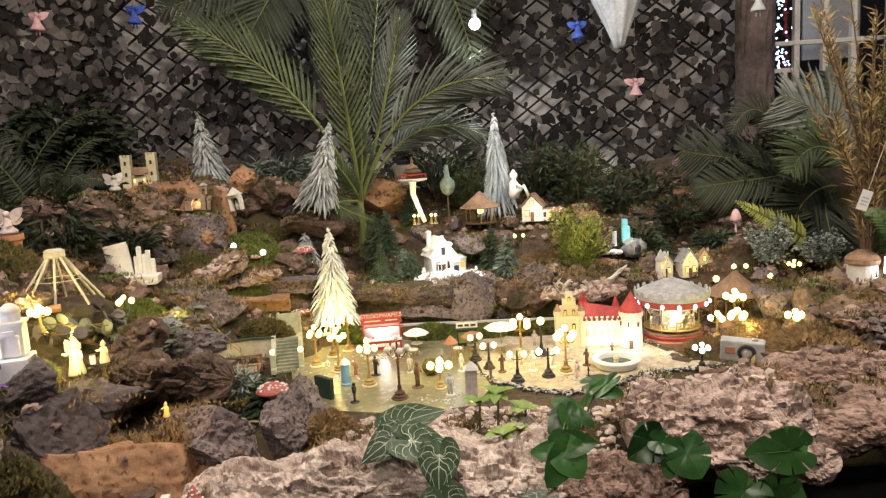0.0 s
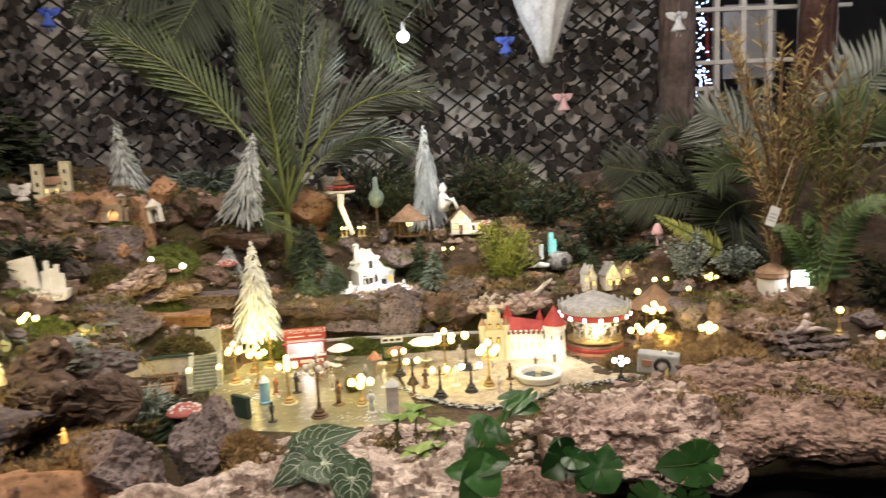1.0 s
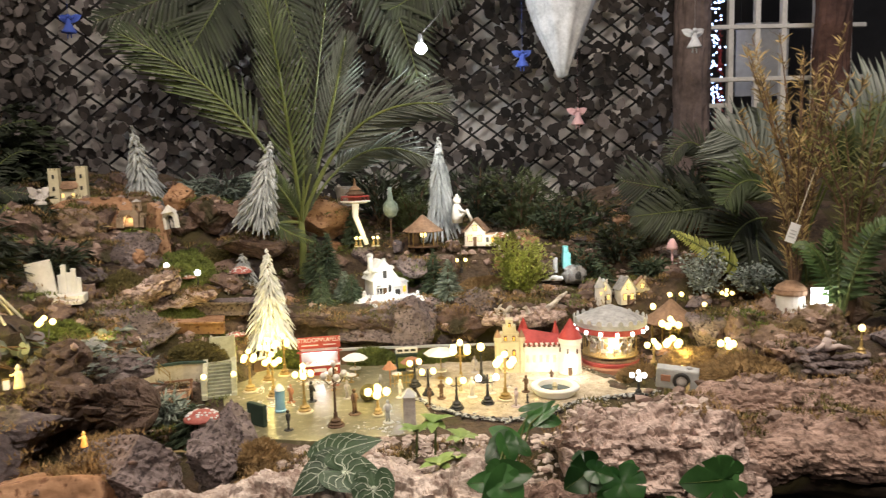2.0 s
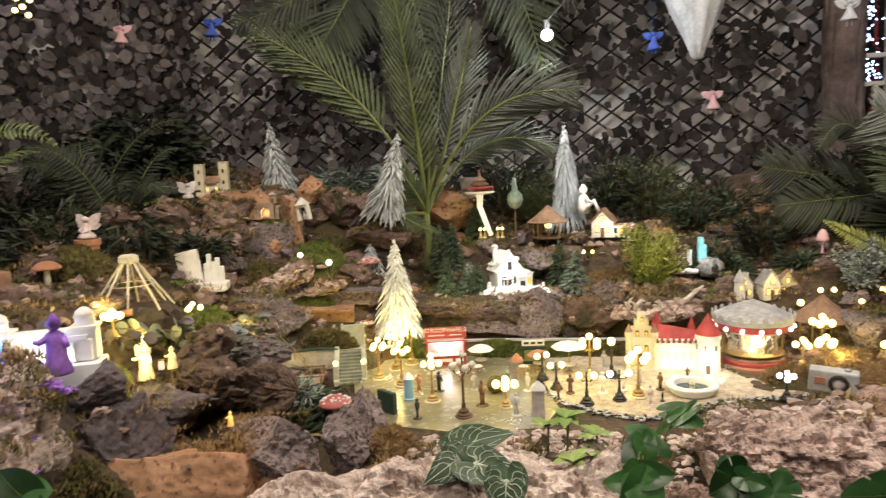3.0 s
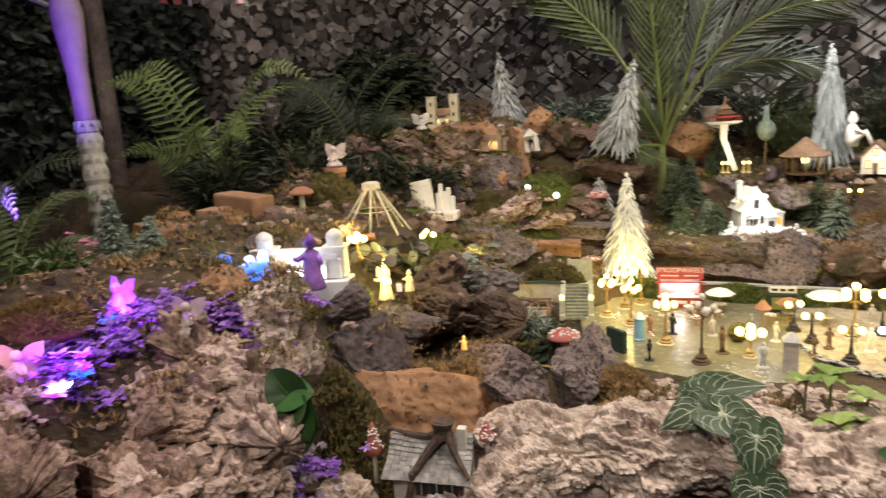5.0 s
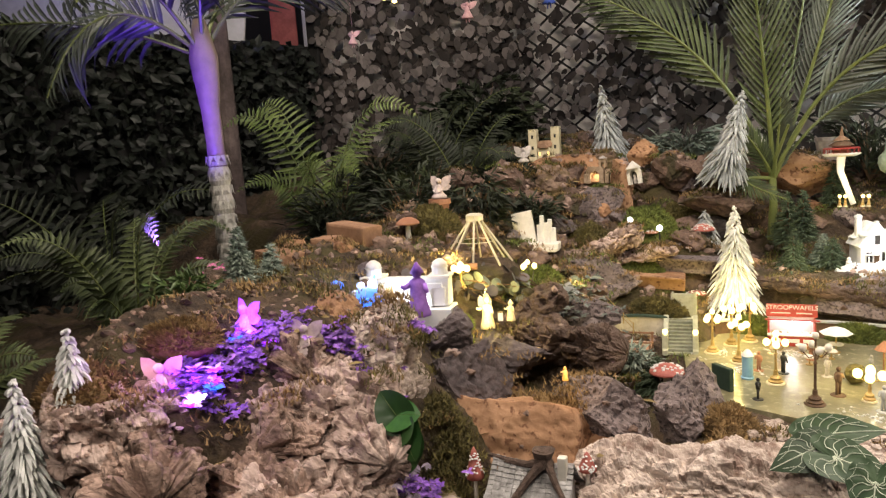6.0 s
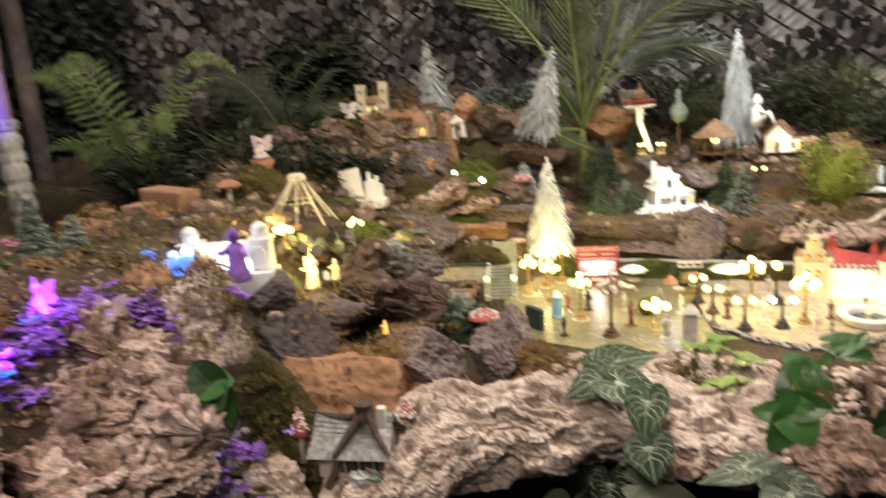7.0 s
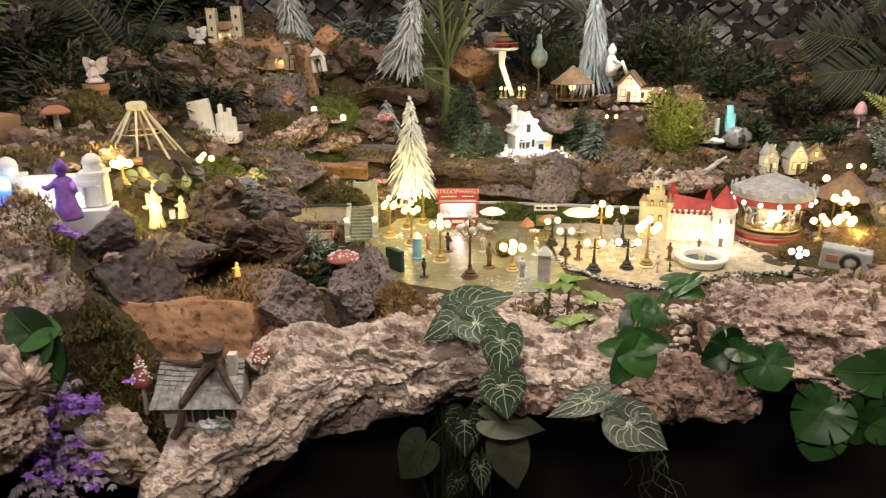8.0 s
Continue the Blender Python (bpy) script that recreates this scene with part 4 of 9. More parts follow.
for n, (x, y, w, d, h, key, label) in enumerate((
    (-0.63, 2.22, 0.18, 0.13, 0.08, "green_moss", "bright green moss cushion on the terrace"),
    (-0.77, 2.10, 0.14, 0.12, 0.07, "moss", "dark olive moss cushion on the slope"),
    (-0.62, 2.09, 0.16, 0.10, 0.04, "green_moss", "green moss beside the lamps"),
    (-0.57, 2.42, 0.18, 0.12, 0.06, "moss", "olive moss on a lava rock"),
    (-0.77, 1.68, 0.11, 0.10, 0.045, "green_moss", "yellow-green moss beside the swing ride"),
    (-0.82, 1.32, 0.14, 0.10, 0.035, "green_moss", "yellow-green moss behind the dark stones"),
    (-0.535, 1.25, 0.17, 0.10, 0.06, "dry_moss", "rusty dry moss over the orange slab"),
    (-0.24, 1.38, 0.10, 0.09, 0.04, "dry_moss", "rusty dry moss beside the boulder"),
    (-0.22, 1.30, 0.10, 0.08, 0.035, "dry_moss", "olive-brown dry moss at the bark"),
    (0.33, 2.40, 0.22, 0.12, 0.05, "dry_moss", "brown moss slope under the white house"),
    (0.66, 1.78, 0.14, 0.10, 0.03, "dry_moss", "brown moss below the carousel"),
    (0.80, 1.52, 0.18, 0.16, 0.05, "dry_moss", "brown moss beside the stone camera"),
    (0.78, 1.72, 0.20, 0.18, 0.05, "dry_moss", "rusty moss on the east slope"),
    (-0.50, 0.985, 0.12, 0.06, 0.035, "dry_moss", "olive moss before the cottage"),
    (-0.97, 0.60, 0.14, 0.12, 0.05, "dry_moss", "brown moss mound on the hill"),
    (-0.93, 0.74, 0.14, 0.10, 0.03, "dry_moss", "brown moss mound on the hill"),
    (0.02, 2.48, 0.20, 0.10, 0.03, "green_moss", "green moss beside the tower"),
    (-0.05, 2.03, 0.14, 0.05, 0.045, "green_moss", "green moss hedge behind the stall"),
    (-0.29, 2.03, 0.12, 0.05, 0.05, "green_moss", "green moss hedge beside the fir"),
    (0.24, 2.03, 0.16, 0.05, 0.035, "moss", "olive moss hedge beside the castle"),
    (0.11, 2.03, 0.10, 0.05, 0.03, "green_moss", "green moss hedge behind the kiosk"),
    (-0.52, 1.93, 0.16, 0.06, 0.05, "moss", "olive moss hedge above the wall"),
    (0.17, 2.2, 0.14, 0.08, 0.05, "moss", "olive moss beside the snow house"),
    (-0.785, 1.76, 0.12, 0.08, 0.035, "green_moss", "yellow-green moss under a lit lamp"),
    (-0.80, 1.30, 0.12, 0.07, 0.04, "green_moss", "yellow-green moss beside the palace"),
    (-1.05, 1.66, 0.16, 0.12, 0.08, "moss", "green moss beside the mushroom"),
)):
    moss_mound(on(x, y, 0.0), (w, d, h), key, n + 1, label)


# ---- plants ----
def bend(points, count):
    """Places and ways along a smooth curve through three points."""
    a, b, c = (Vector(p) for p in points)
    ctrl = 2 * b - 0.5 * (a + c)
    out = []
    for k in range(count):
        u = k / (count - 1)
        out.append(((1 - u) ** 2 * a + 2 * u * (1 - u) * ctrl + u * u * c, (2 * (1 - u) * (ctrl - a) + 2 * u * (c - ctrl)).normalized(), u))
    return out


def frond(parent, points, length, key, count=34, width=0.018, bare=0.25, droop=0.25, face=(0, -1, 0.35), lean=0.9, stalk="palm_stalk", thick=0.006, seed=0, fern=False, apart=False):
    """A feather leaf: a stalk with two rows of leaflets."""
    rng = random.Random(seed)
    line = bend(points, 26)
    spine = part("stalk", tube(B(), [p for p, _, _ in line], [thick * (1 - 0.75 * u) for _, _, u in line], 6), stalk, parent)
    bm = B()
    face = Vector(face).normalized()
    for p, way, u in bend(points, count):
        if u < bare:
            continue
        v = (u - bare) / (1 - bare)
        size = length * ((1 - v) ** 0.75 if fern else (math.sin(math.pi * (0.16 + 0.80 * v)) ** 0.8)) * rng.uniform(0.86, 1.1)
        side = way.cross(face).normalized()
        normal = side.cross(way).normalized()
        for s in (1, -1):
            d = (side * s + way * lean * (0.6 + 0.7 * v) + normal * rng.uniform(-0.12, 0.22)).normalized()
            blade(bm, p, d, normal, size, width * (0.6 + 0.5 * (1 - v)), droop * rng.uniform(0.5, 1.4), 3 if not fern else 2, 0.35)
            if apart:
                part("leaflet", bm, key, spine)
                bm = B()
    if apart:
        bm.free()
        return spine
    leaf = part("leaflets", bm, key, spine)
    leaf["kind"] = "stuff"
    return spine


palm = thing("areca_palm", "large green feather palm standing among the rocks", "palm", (0, 0, 0))
part("stem", tube(B(), [(-0.30, 2.42, 1.05), (-0.295, 2.42, 1.16), (-0.30, 2.42, 1.30)], [0.013, 0.012, 0.010], 10), "palm_stalk", palm)
P0 = (-0.295, 2.42, 1.24)
for n, (mid, tip, length, width, key, bare) in enumerate((
    ((-0.485, 2.37, 1.605), (-0.80, 2.29, 1.845), 0.20, 0.014, "palm_leaf", 0.36),
    ((-0.312, 2.33, 1.60), (-0.350, 2.24, 1.99), 0.175, 0.012, "palm_leaf", 0.20),
    ((-0.095, 2.37, 1.545), (0.185, 2.26, 1.605), 0.19, 0.013, "dull_palm_leaf", 0.34),
    ((-0.19, 2.44, 1.58), (-0.12, 2.40, 1.84), 0.13, 0.011, "dull_palm_leaf", 0.30),
    ((-0.24, 2.55, 1.70), (-0.16, 2.50, 2.15), 0.15, 0.013, "dark_leaf", 0.35),
    ((-0.10, 2.46, 1.46), (0.13, 2.38, 1.44), 0.13, 0.013, "dull_palm_leaf", 0.30),
    ((-0.36, 2.34, 1.24), (-0.24, 2.26, 1.19), 0.055, 0.008, "palm_leaf", 0.1),
    ((-0.28, 2.40, 1.36), (-0.27, 2.37, 1.48), 0.07, 0.010, "dark_leaf", 0.1),
    ((-0.33, 2.36, 1.33), (-0.385, 2.30, 1.42), 0.055, 0.008, "palm_leaf", 0.1),
)):
    frond(palm, (P0, mid, tip), length * 1.06, key, 36, width * 0.80, bare, 0.40, seed=n, thick=0.0085 if n < 4 else 0.006, lean=2.0 if n < 6 else 1.2, apart=n < 3)
for n, (mid, tip) in enumerate((((-0.285, 2.38, 1.30), (-0.245, 2.34, 1.40)), ((-0.27, 2.40, 1.30), (-0.20, 2.38, 1.42)))):
    part("petiole", tube(B(), [P0, mid, tip], [0.008, 0.006, 0.004], 7), "palm_stalk", palm)

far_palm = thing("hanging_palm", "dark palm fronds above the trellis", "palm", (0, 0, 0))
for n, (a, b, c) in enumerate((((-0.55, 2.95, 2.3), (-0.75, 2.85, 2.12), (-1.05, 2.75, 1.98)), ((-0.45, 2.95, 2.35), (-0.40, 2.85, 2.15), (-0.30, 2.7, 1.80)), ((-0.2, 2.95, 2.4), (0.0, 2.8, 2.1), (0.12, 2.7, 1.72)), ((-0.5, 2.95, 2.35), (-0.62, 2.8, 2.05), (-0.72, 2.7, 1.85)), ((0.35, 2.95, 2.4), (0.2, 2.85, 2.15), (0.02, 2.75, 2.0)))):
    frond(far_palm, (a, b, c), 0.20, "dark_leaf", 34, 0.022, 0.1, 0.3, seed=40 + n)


def flocked_tree(at, height, radius, key, label, seed=1, levels=16, strand=0.2, droop=0.9, thick=0.0045, tip=(0, 0), group="miniature firs", trunk_key="dark_timber", bare=0.08):
    """A miniature fir of many hanging strands."""
    rng = random.Random(seed)
    top = thing("miniature_fir", label, "fir", at, rng.uniform(0, 360), group, tip=tip)
    part("trunk", cone(B(), radius * 0.12, 0.002, height * 0.95, segs=7), trunk_key, top)
    bm = B()
    needles = key in ("fir_green", "frosted_fir")
    if needles:
        droop = 0.30
    for k in range(levels):
        u = k / (levels - 1)
        z = height * (bare + (1 - bare) * u)
        r = radius * (1 - u) ** 0.85 + 0.006
        count = max(7, int(32 * (1 - u) + 7))
        for j in range(count):
            a = 6.283 * (j + rng.random()) / count
            d = Vector((math.cos(a), math.sin(a), 0))
            q = r * rng.uniform(0.62, 1.18)
            zz = z + rng.uniform(-0.5, 0.5) * height / levels
            pts = []
            for s in (0.25, 0.55, 0.8, 1.0):
                pts.append(d * q * s + Vector((0, 0, zz + (0.25 * s - droop * s * s) * q + strand * height * 0.12)))
            w = thick * rng.uniform(0.5, 0.85)
            tube(bm, pts, [w * 0.8, w * 1.1, w * 0.95, w * 0.3], 4)
            if needles:
                for p in pts[1:]:
                    for _ in range(3):
                        way = (d * rng.gauss(0.5, 0.6) + Vector((rng.gauss(0, 0.6), rng.gauss(0, 0.6), rng.gauss(0.1, 0.5)))).normalized() * rng.uniform(0.006, 0.011)
                        side = way.orthogonal().normalized() * 0.0011
                        bm.faces.new((bm.verts.new(p - side), bm.verts.new(p + side), bm.verts.new(p + way)))
    tube(bm, [(0, 0, height * 0.9), (0, 0, height)], [thick * 1.4, 0.001], 5)
    ob = part("branches", bm, key, top)
    ob["kind"] = "stuff"
    return top


flocked_tree((-0.352, 2.10, 0.905), 0.272, 0.072, "flocked", "white flocked miniature fir lit by yellow lamps", 1, 22)
flocked_tree((-0.425, 2.33, 1.245), 0.26, 0.066, "flocked_grey", "tall grey-white flocked fir before the palm", 2, 20, thick=0.0055, tip=(0, 14))
flocked_tree((-0.865, 2.62, 1.26), 0.32, 0.085, "flocked_grey", "grey-white flocked fir leaning before the trellis", 3, 18, thick=0.007, tip=(0, -16))
flocked_tree((0.186, 2.72, 1.185), 0.325, 0.075, "flocked_grey", "slender frosted fir before the trellis", 4, 22, thick=0.006, tip=(0, -3), droop=1.5)
flocked_tree(on(-0.15, 2.30), 0.10, 0.04, "frosted_fir", "small frosted green fir behind the square", 5, 12)
flocked_tree(on(-0.22, 2.24), 0.12, 0.042, "fir_green", "small dark green fir behind the square", 6, 12)
flocked_tree((-0.205, 2.34, 1.05), 0.15, 0.035, "fir_green", "slim dark fir behind the square", 7, 14)
flocked_tree((-0.125, 2.28, 0.97), 0.10, 0.042, "fir_green", "small dark fir beside the snow house", 8, 12)
flocked_tree((-0.25, 2.38, 1.04), 0.15, 0.05, "fir_green", "dark green fir at the palm's foot", 9, 11)
flocked_tree(on(0.185, 2.28), 0.13, 0.045, "frosted_fir", "blue-green frosted fir beside the snow house", 10, 11)
flocked_tree(on(0.14, 2.36), 0.15, 0.045, "fir_green", "dark green fir beside the snow house", 11, 11)
flocked_tree((-0.14, 2.56, 1.14), 0.12, 0.035, "fir_green", "dark green fir beside the tower", 12, 10)
flocked_tree(on(-0.48, 2.33), 0.10, 0.06, "flocked_grey", "white flocked fir on the terrace", 13, 9)
flocked_tree((-0.950, 0.575, 1.045), 0.135, 0.036, "flocked", "white flocked fir on the hill's edge", 14, 16)
flocked_tree((-1.078, 1.0, 1.145), 0.12, 0.030, "frosted_fir", "pale frosted fir beside the palm trunk", 15, 13)
flocked_tree((-1.065, 1.07, 1.135), 0.085, 0.03, "frosted_fir", "pale frosted fir beside the brick", 16, 10)
flocked_tree((-0.40, 1.50, 0.85), 0.075, 0.05, "fir_green", "small blue-green fir beside the steps", 17, 7)
flocked_tree((-0.965, 0.505, 0.975), 0.15, 0.040, "flocked", "white flocked fir beside a lit house", 18, 15)
flocked_tree((0.70, 2.28, 0.97), 0.09, 0.05, "fir_green", "dark green fir beside the grey chapel", 19, 9)


def bush(at, size, key, label, seed, count=260, leaf=0.03, upward=0.5, width=0.007, category="shrub"):
    """A shrub of many small sprigs on thin stems."""
    rng = random.Random(seed)
    top = thing("shrub", label, category, at, 0, "shrubs")
    stems, leaves = B(), B()
    for k in range(14):
        a = rng.uniform(0, 6.283)
        r = rng.uniform(0.3, 0.9)
        end = Vector((math.cos(a) * r * size[0] / 2, math.sin(a) * r * size[1] / 2, size[2] * rng.uniform(0.55, 1.0) * (1 - 0.35 * r)))
        tube(stems, [(0, 0, 0), end * 0.5 + Vector((0, 0, size[2] * 0.1)), end], [0.004, 0.003, 0.001], 5)
        for j in range(count // 14):
            u = rng.uniform(0.25, 1.05)
            q = end * u + Vector((rng.gauss(0, 1), rng.gauss(0, 1), rng.gauss(0, 0.7))) * size[0] * 0.09
            way = Vector((q.x * 3 + rng.gauss(0, 0.05), q.y * 3 + rng.gauss(0, 0.05), size[2] * upward + rng.gauss(0, 0.04))).normalized()
            for m in range(3):
                w = (way + Vector((rng.gauss(0, 0.35), rng.gauss(0, 0.35), rng.gauss(0, 0.35)))).normalized()
                blade(leaves, q, w, Vector((rng.gauss(0, 1), rng.gauss(0, 1), 1)), leaf * rng.uniform(0.6, 1.2), width, 0.15, 2)
    part("stems", stems, "dark_timber", top)["kind"] = "stuff"
    ob = part("foliage", leaves, key, top)
    ob["kind"] = "stuff"
    return top


bush(on(0.42, 2.30, -0.01), (0.17, 0.15, 0.27), "yellow_green", "yellow-green leafy shrub lit by lamps", 1, 1900, 0.016, 0.7, 0.004)
bush((0.08, 2.72, 1.15), (0.18, 0.14, 0.25), "olive_shrub", "green conifer shrub behind the tower", 2, 900, 0.022, 0.7, 0.004)
bush((0.50, 2.75, 1.12), (0.36, 0.2, 0.32), "olive_shrub", "olive green shrub behind the white house", 3, 900, 0.03, 0.5, 0.005)
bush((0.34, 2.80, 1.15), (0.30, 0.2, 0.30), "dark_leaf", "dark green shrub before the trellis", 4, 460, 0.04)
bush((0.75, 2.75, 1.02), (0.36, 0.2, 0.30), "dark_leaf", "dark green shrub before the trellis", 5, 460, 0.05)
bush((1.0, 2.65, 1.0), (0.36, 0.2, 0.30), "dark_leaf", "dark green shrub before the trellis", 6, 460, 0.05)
bush((0.66, 2.42, 1.0), (0.16, 0.12, 0.14), "fir_green", "dark small shrub behind the grey chapel", 7, 300, 0.02)
bush((0.96, 2.12, 0.99), (0.14, 0.12, 0.18), "sage", "round blue-grey clipped shrub", 8, 1300, 0.009, 0.2, 0.006)
bush((1.10, 2.10, 1.0), (0.13, 0.12, 0.13), "sage", "round blue-grey clipped shrub", 9, 1100, 0.009, 0.2, 0.006)
bush((-0.62, 2.72, 1.28), (0.34, 0.16, 0.12), "frosted_fir", "grey-green variegated leaves before the trellis", 10, 340, 0.05, 0.3, 0.010)
bush((-0.05, 2.8, 1.2), (0.3, 0.2, 0.28), "dark_leaf", "dark shrub behind the tower", 11, 380, 0.05)
bush((-1.02, 1.86, 1.14), (0.24, 0.16, 0.20), "dark_leaf", "dark hanging sprigs beside the flower pot", 12, 420, 0.04, -0.3)
bush((-1.20, 2.4, 1.22), (0.26, 0.16, 0.16), "dark_leaf", "dark green sprigs on the slope", 13, 380, 0.04)
bush((-1.35, 2.1, 1.17), (0.3, 0.2, 0.22), "olive_shrub", "green sprigs on the slope", 14, 300, 0.04)
bush((-0.46, 1.52, 0.89), (0.10, 0.08, 0.06), "frosted_fir", "blue-green sprigs beside the boulder", 15, 240, 0.03, 0.3, 0.004)
bush((-1.13, 0.90, 1.12), (0.14, 0.12, 0.08), "fern_leaf", "low green sprigs beside the palm trunk", 16, 260, 0.025)


def fern(at, spread, label, seed, count=9, key="fern_leaf", length=0.07, rise=0.75, arc=(0, 360), name="fern", width=0.012):
    rng = random.Random(seed)
    top = thing(name, label, "fern", at)
    for k in range(count):
        a = radians(arc[0] + (arc[1] - arc[0]) * (k + rng.uniform(0.2, 0.8)) / count)
        r = spread * rng.uniform(0.7, 1.1)
        d = Vector((math.cos(a), math.sin(a), 0))
        up = Vector((0, 0, r * rise * rng.uniform(0.7, 1.3)))
        frond(top, ((0, 0, 0), d * r * 0.45 + up * 0.95, d * r + up * rng.uniform(0.8, 1.25)), length, key, 30, width, 0.12, 0.2, face=(d.x * -0.4, -0.8, 0.7), lean=0.35, seed=seed * 20 + k, fern=True, thick=0.003)
    return top


fern((-1.62, 1.85, 1.10), 0.36, "broad green fern beside the palm trunk", 1, 9, "light_fern", length=0.10, rise=1.0)
fern((-1.42, 0.98, 0.96), 0.24, "dark olive fern at the foot of the hill", 2, 9, "olive_shrub", length=0.07, rise=1.1)
fern((-1.46, 0.62, 0.93), 0.24, "dark olive fern at the hill's edge", 3, 8, "olive_shrub", length=0.08, rise=0.7)
fern((-1.30, 2.25, 1.20), 0.30, "dark green fern before the trellis", 4, 8, "dark_leaf", 0.09, 0.8)
fern((-1.55, 2.45, 1.20), 0.36, "dark green fern before the trellis", 5, 8, "dark_leaf", 0.10, 0.8)
fern((1.12, 1.70, 0.99), 0.16, "fresh green fern lit from below", 6, 7, length=0.05, rise=1.3)


def single_fronds(name, label, fronds, base):
    """A plant of a few long fronds; places are in the world."""
    top = thing(name, label, "palm", base)
    o = Vector(base)
    for n, (a, b, c, length, width, key, fern_like) in enumerate(fronds):
        frond(top, (Vector(a) - o, Vector(b) - o, Vector(c) - o), length, key, 34, width, 0.12, 0.25, seed=90 + n, fern=fern_like, lean=0.4 if fern_like else 0.9, thick=0.004)
        part("petiole", tube(B(), [(0, 0, 0), (Vector(a) - o) * 0.5 + Vector((0, 0, 0.03)), Vector(a) - o], 0.004, 5), "palm_stalk", top)


single_fronds("dark_palm", "dark palm with low fronds before the bark post", (
    ((1.193, 2.50, 1.262), (0.981, 2.45, 1.310), (0.785, 2.40, 1.348), 0.15, 0.014, "dark_leaf", False),
    ((1.232, 2.50, 1.240), (1.074, 2.45, 1.46), (0.952, 2.40, 1.400), 0.09, 0.010, "dark_leaf", False),
    ((1.193, 2.50, 1.242), (0.999, 2.40, 1.239), (0.831, 2.40, 1.225), 0.13, 0.014, "dark_leaf", False),
    ((1.243, 2.30, 1.212), (1.106, 2.20, 1.191), (1.04, 2.18, 1.08), 0.14, 0.014, "dark_leaf", False),
    ((1.22, 2.30, 1.20), (1.16, 2.20, 1.15), (1.15, 2.12, 1.04), 0.14, 0.014, "dark_leaf", False),
), (1.24, 2.48, 0.98))
single_fronds("grey_palm", "grey-green palm before the lattice window", (
    ((1.294, 2.30, 1.281), (1.203, 2.30, 1.425), (1.071, 2.30, 1.505), 0.17, 0.016, "grey_leaf", False),
    ((1.294, 2.30, 1.281), (1.29, 2.40, 1.444), (1.251, 2.40, 1.573), 0.16, 0.016, "grey_leaf", False),
    ((1.201, 2.10, 1.275), (1.087, 2.10, 1.345), (0.962, 2.00, 1.285), 0.12, 0.014, "palm_leaf", False),
    ((1.283, 2.00, 1.38), (1.398, 2.00, 1.536), (1.59, 2.00, 1.67), 0.17, 0.016, "grey_leaf", False),
    ((1.25, 2.00, 1.34), (1.302, 1.90, 1.439), (1.40, 1.88, 1.46), 0.12, 0.014, "palm_leaf", False),
), (1.30, 2.25, 0.98))
single_fronds("green_fern", "bright green single fern frond over the shrubs", (
    ((1.101, 2.15, 1.059), (0.97, 2.12, 1.135), (0.843, 2.10, 1.205), 0.055, 0.011, "yellow_green", True),
    ((1.13, 1.85, 1.05), (1.19, 1.80, 1.22), (1.24, 1.75, 1.28), 0.06, 0.010, "fern_leaf", True),
    ((1.12, 1.85, 1.05), (1.08, 1.80, 1.15), (1.03, 1.78, 1.20), 0.045, 0.010, "fern_leaf", True),
), (1.12, 2.0, 0.98))
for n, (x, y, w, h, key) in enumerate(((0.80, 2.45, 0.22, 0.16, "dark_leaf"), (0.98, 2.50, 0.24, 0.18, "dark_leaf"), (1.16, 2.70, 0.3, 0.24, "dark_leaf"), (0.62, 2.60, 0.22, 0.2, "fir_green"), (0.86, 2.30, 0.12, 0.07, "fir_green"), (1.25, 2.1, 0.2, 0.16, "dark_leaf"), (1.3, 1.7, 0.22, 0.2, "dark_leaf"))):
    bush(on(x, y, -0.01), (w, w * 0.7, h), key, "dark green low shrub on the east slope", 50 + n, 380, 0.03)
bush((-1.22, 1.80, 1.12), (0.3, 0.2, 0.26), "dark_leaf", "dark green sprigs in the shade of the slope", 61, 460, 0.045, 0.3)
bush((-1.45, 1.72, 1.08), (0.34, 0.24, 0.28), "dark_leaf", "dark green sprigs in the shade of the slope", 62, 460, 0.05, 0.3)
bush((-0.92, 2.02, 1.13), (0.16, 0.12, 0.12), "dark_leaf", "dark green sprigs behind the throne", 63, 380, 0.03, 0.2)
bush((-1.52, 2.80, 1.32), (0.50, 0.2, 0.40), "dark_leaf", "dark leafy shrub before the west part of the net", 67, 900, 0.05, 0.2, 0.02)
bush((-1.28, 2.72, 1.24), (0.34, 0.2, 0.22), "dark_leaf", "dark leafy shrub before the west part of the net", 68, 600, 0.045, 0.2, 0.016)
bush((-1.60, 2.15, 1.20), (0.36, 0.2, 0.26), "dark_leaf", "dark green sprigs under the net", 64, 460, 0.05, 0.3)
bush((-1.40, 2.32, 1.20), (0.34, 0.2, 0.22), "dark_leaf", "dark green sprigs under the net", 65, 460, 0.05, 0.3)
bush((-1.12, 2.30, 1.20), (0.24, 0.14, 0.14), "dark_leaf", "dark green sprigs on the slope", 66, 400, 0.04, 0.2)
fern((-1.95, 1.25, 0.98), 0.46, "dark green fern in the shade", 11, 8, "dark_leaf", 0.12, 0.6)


HEART = ((0, 1.0), (8, 0.86), (20, 0.72), (38, 0.62), (60, 0.55), (90, 0.52), (120, 0.52), (145, 0.50), (163, 0.42), (173, 0.28), (180, 0.14))
ROUND = ((0, 0.72), (15, 0.66), (38, 0.60), (60, 0.57), (90, 0.55), (120, 0.54), (145, 0.50), (163, 0.42), (173, 0.26), (180, 0.10))


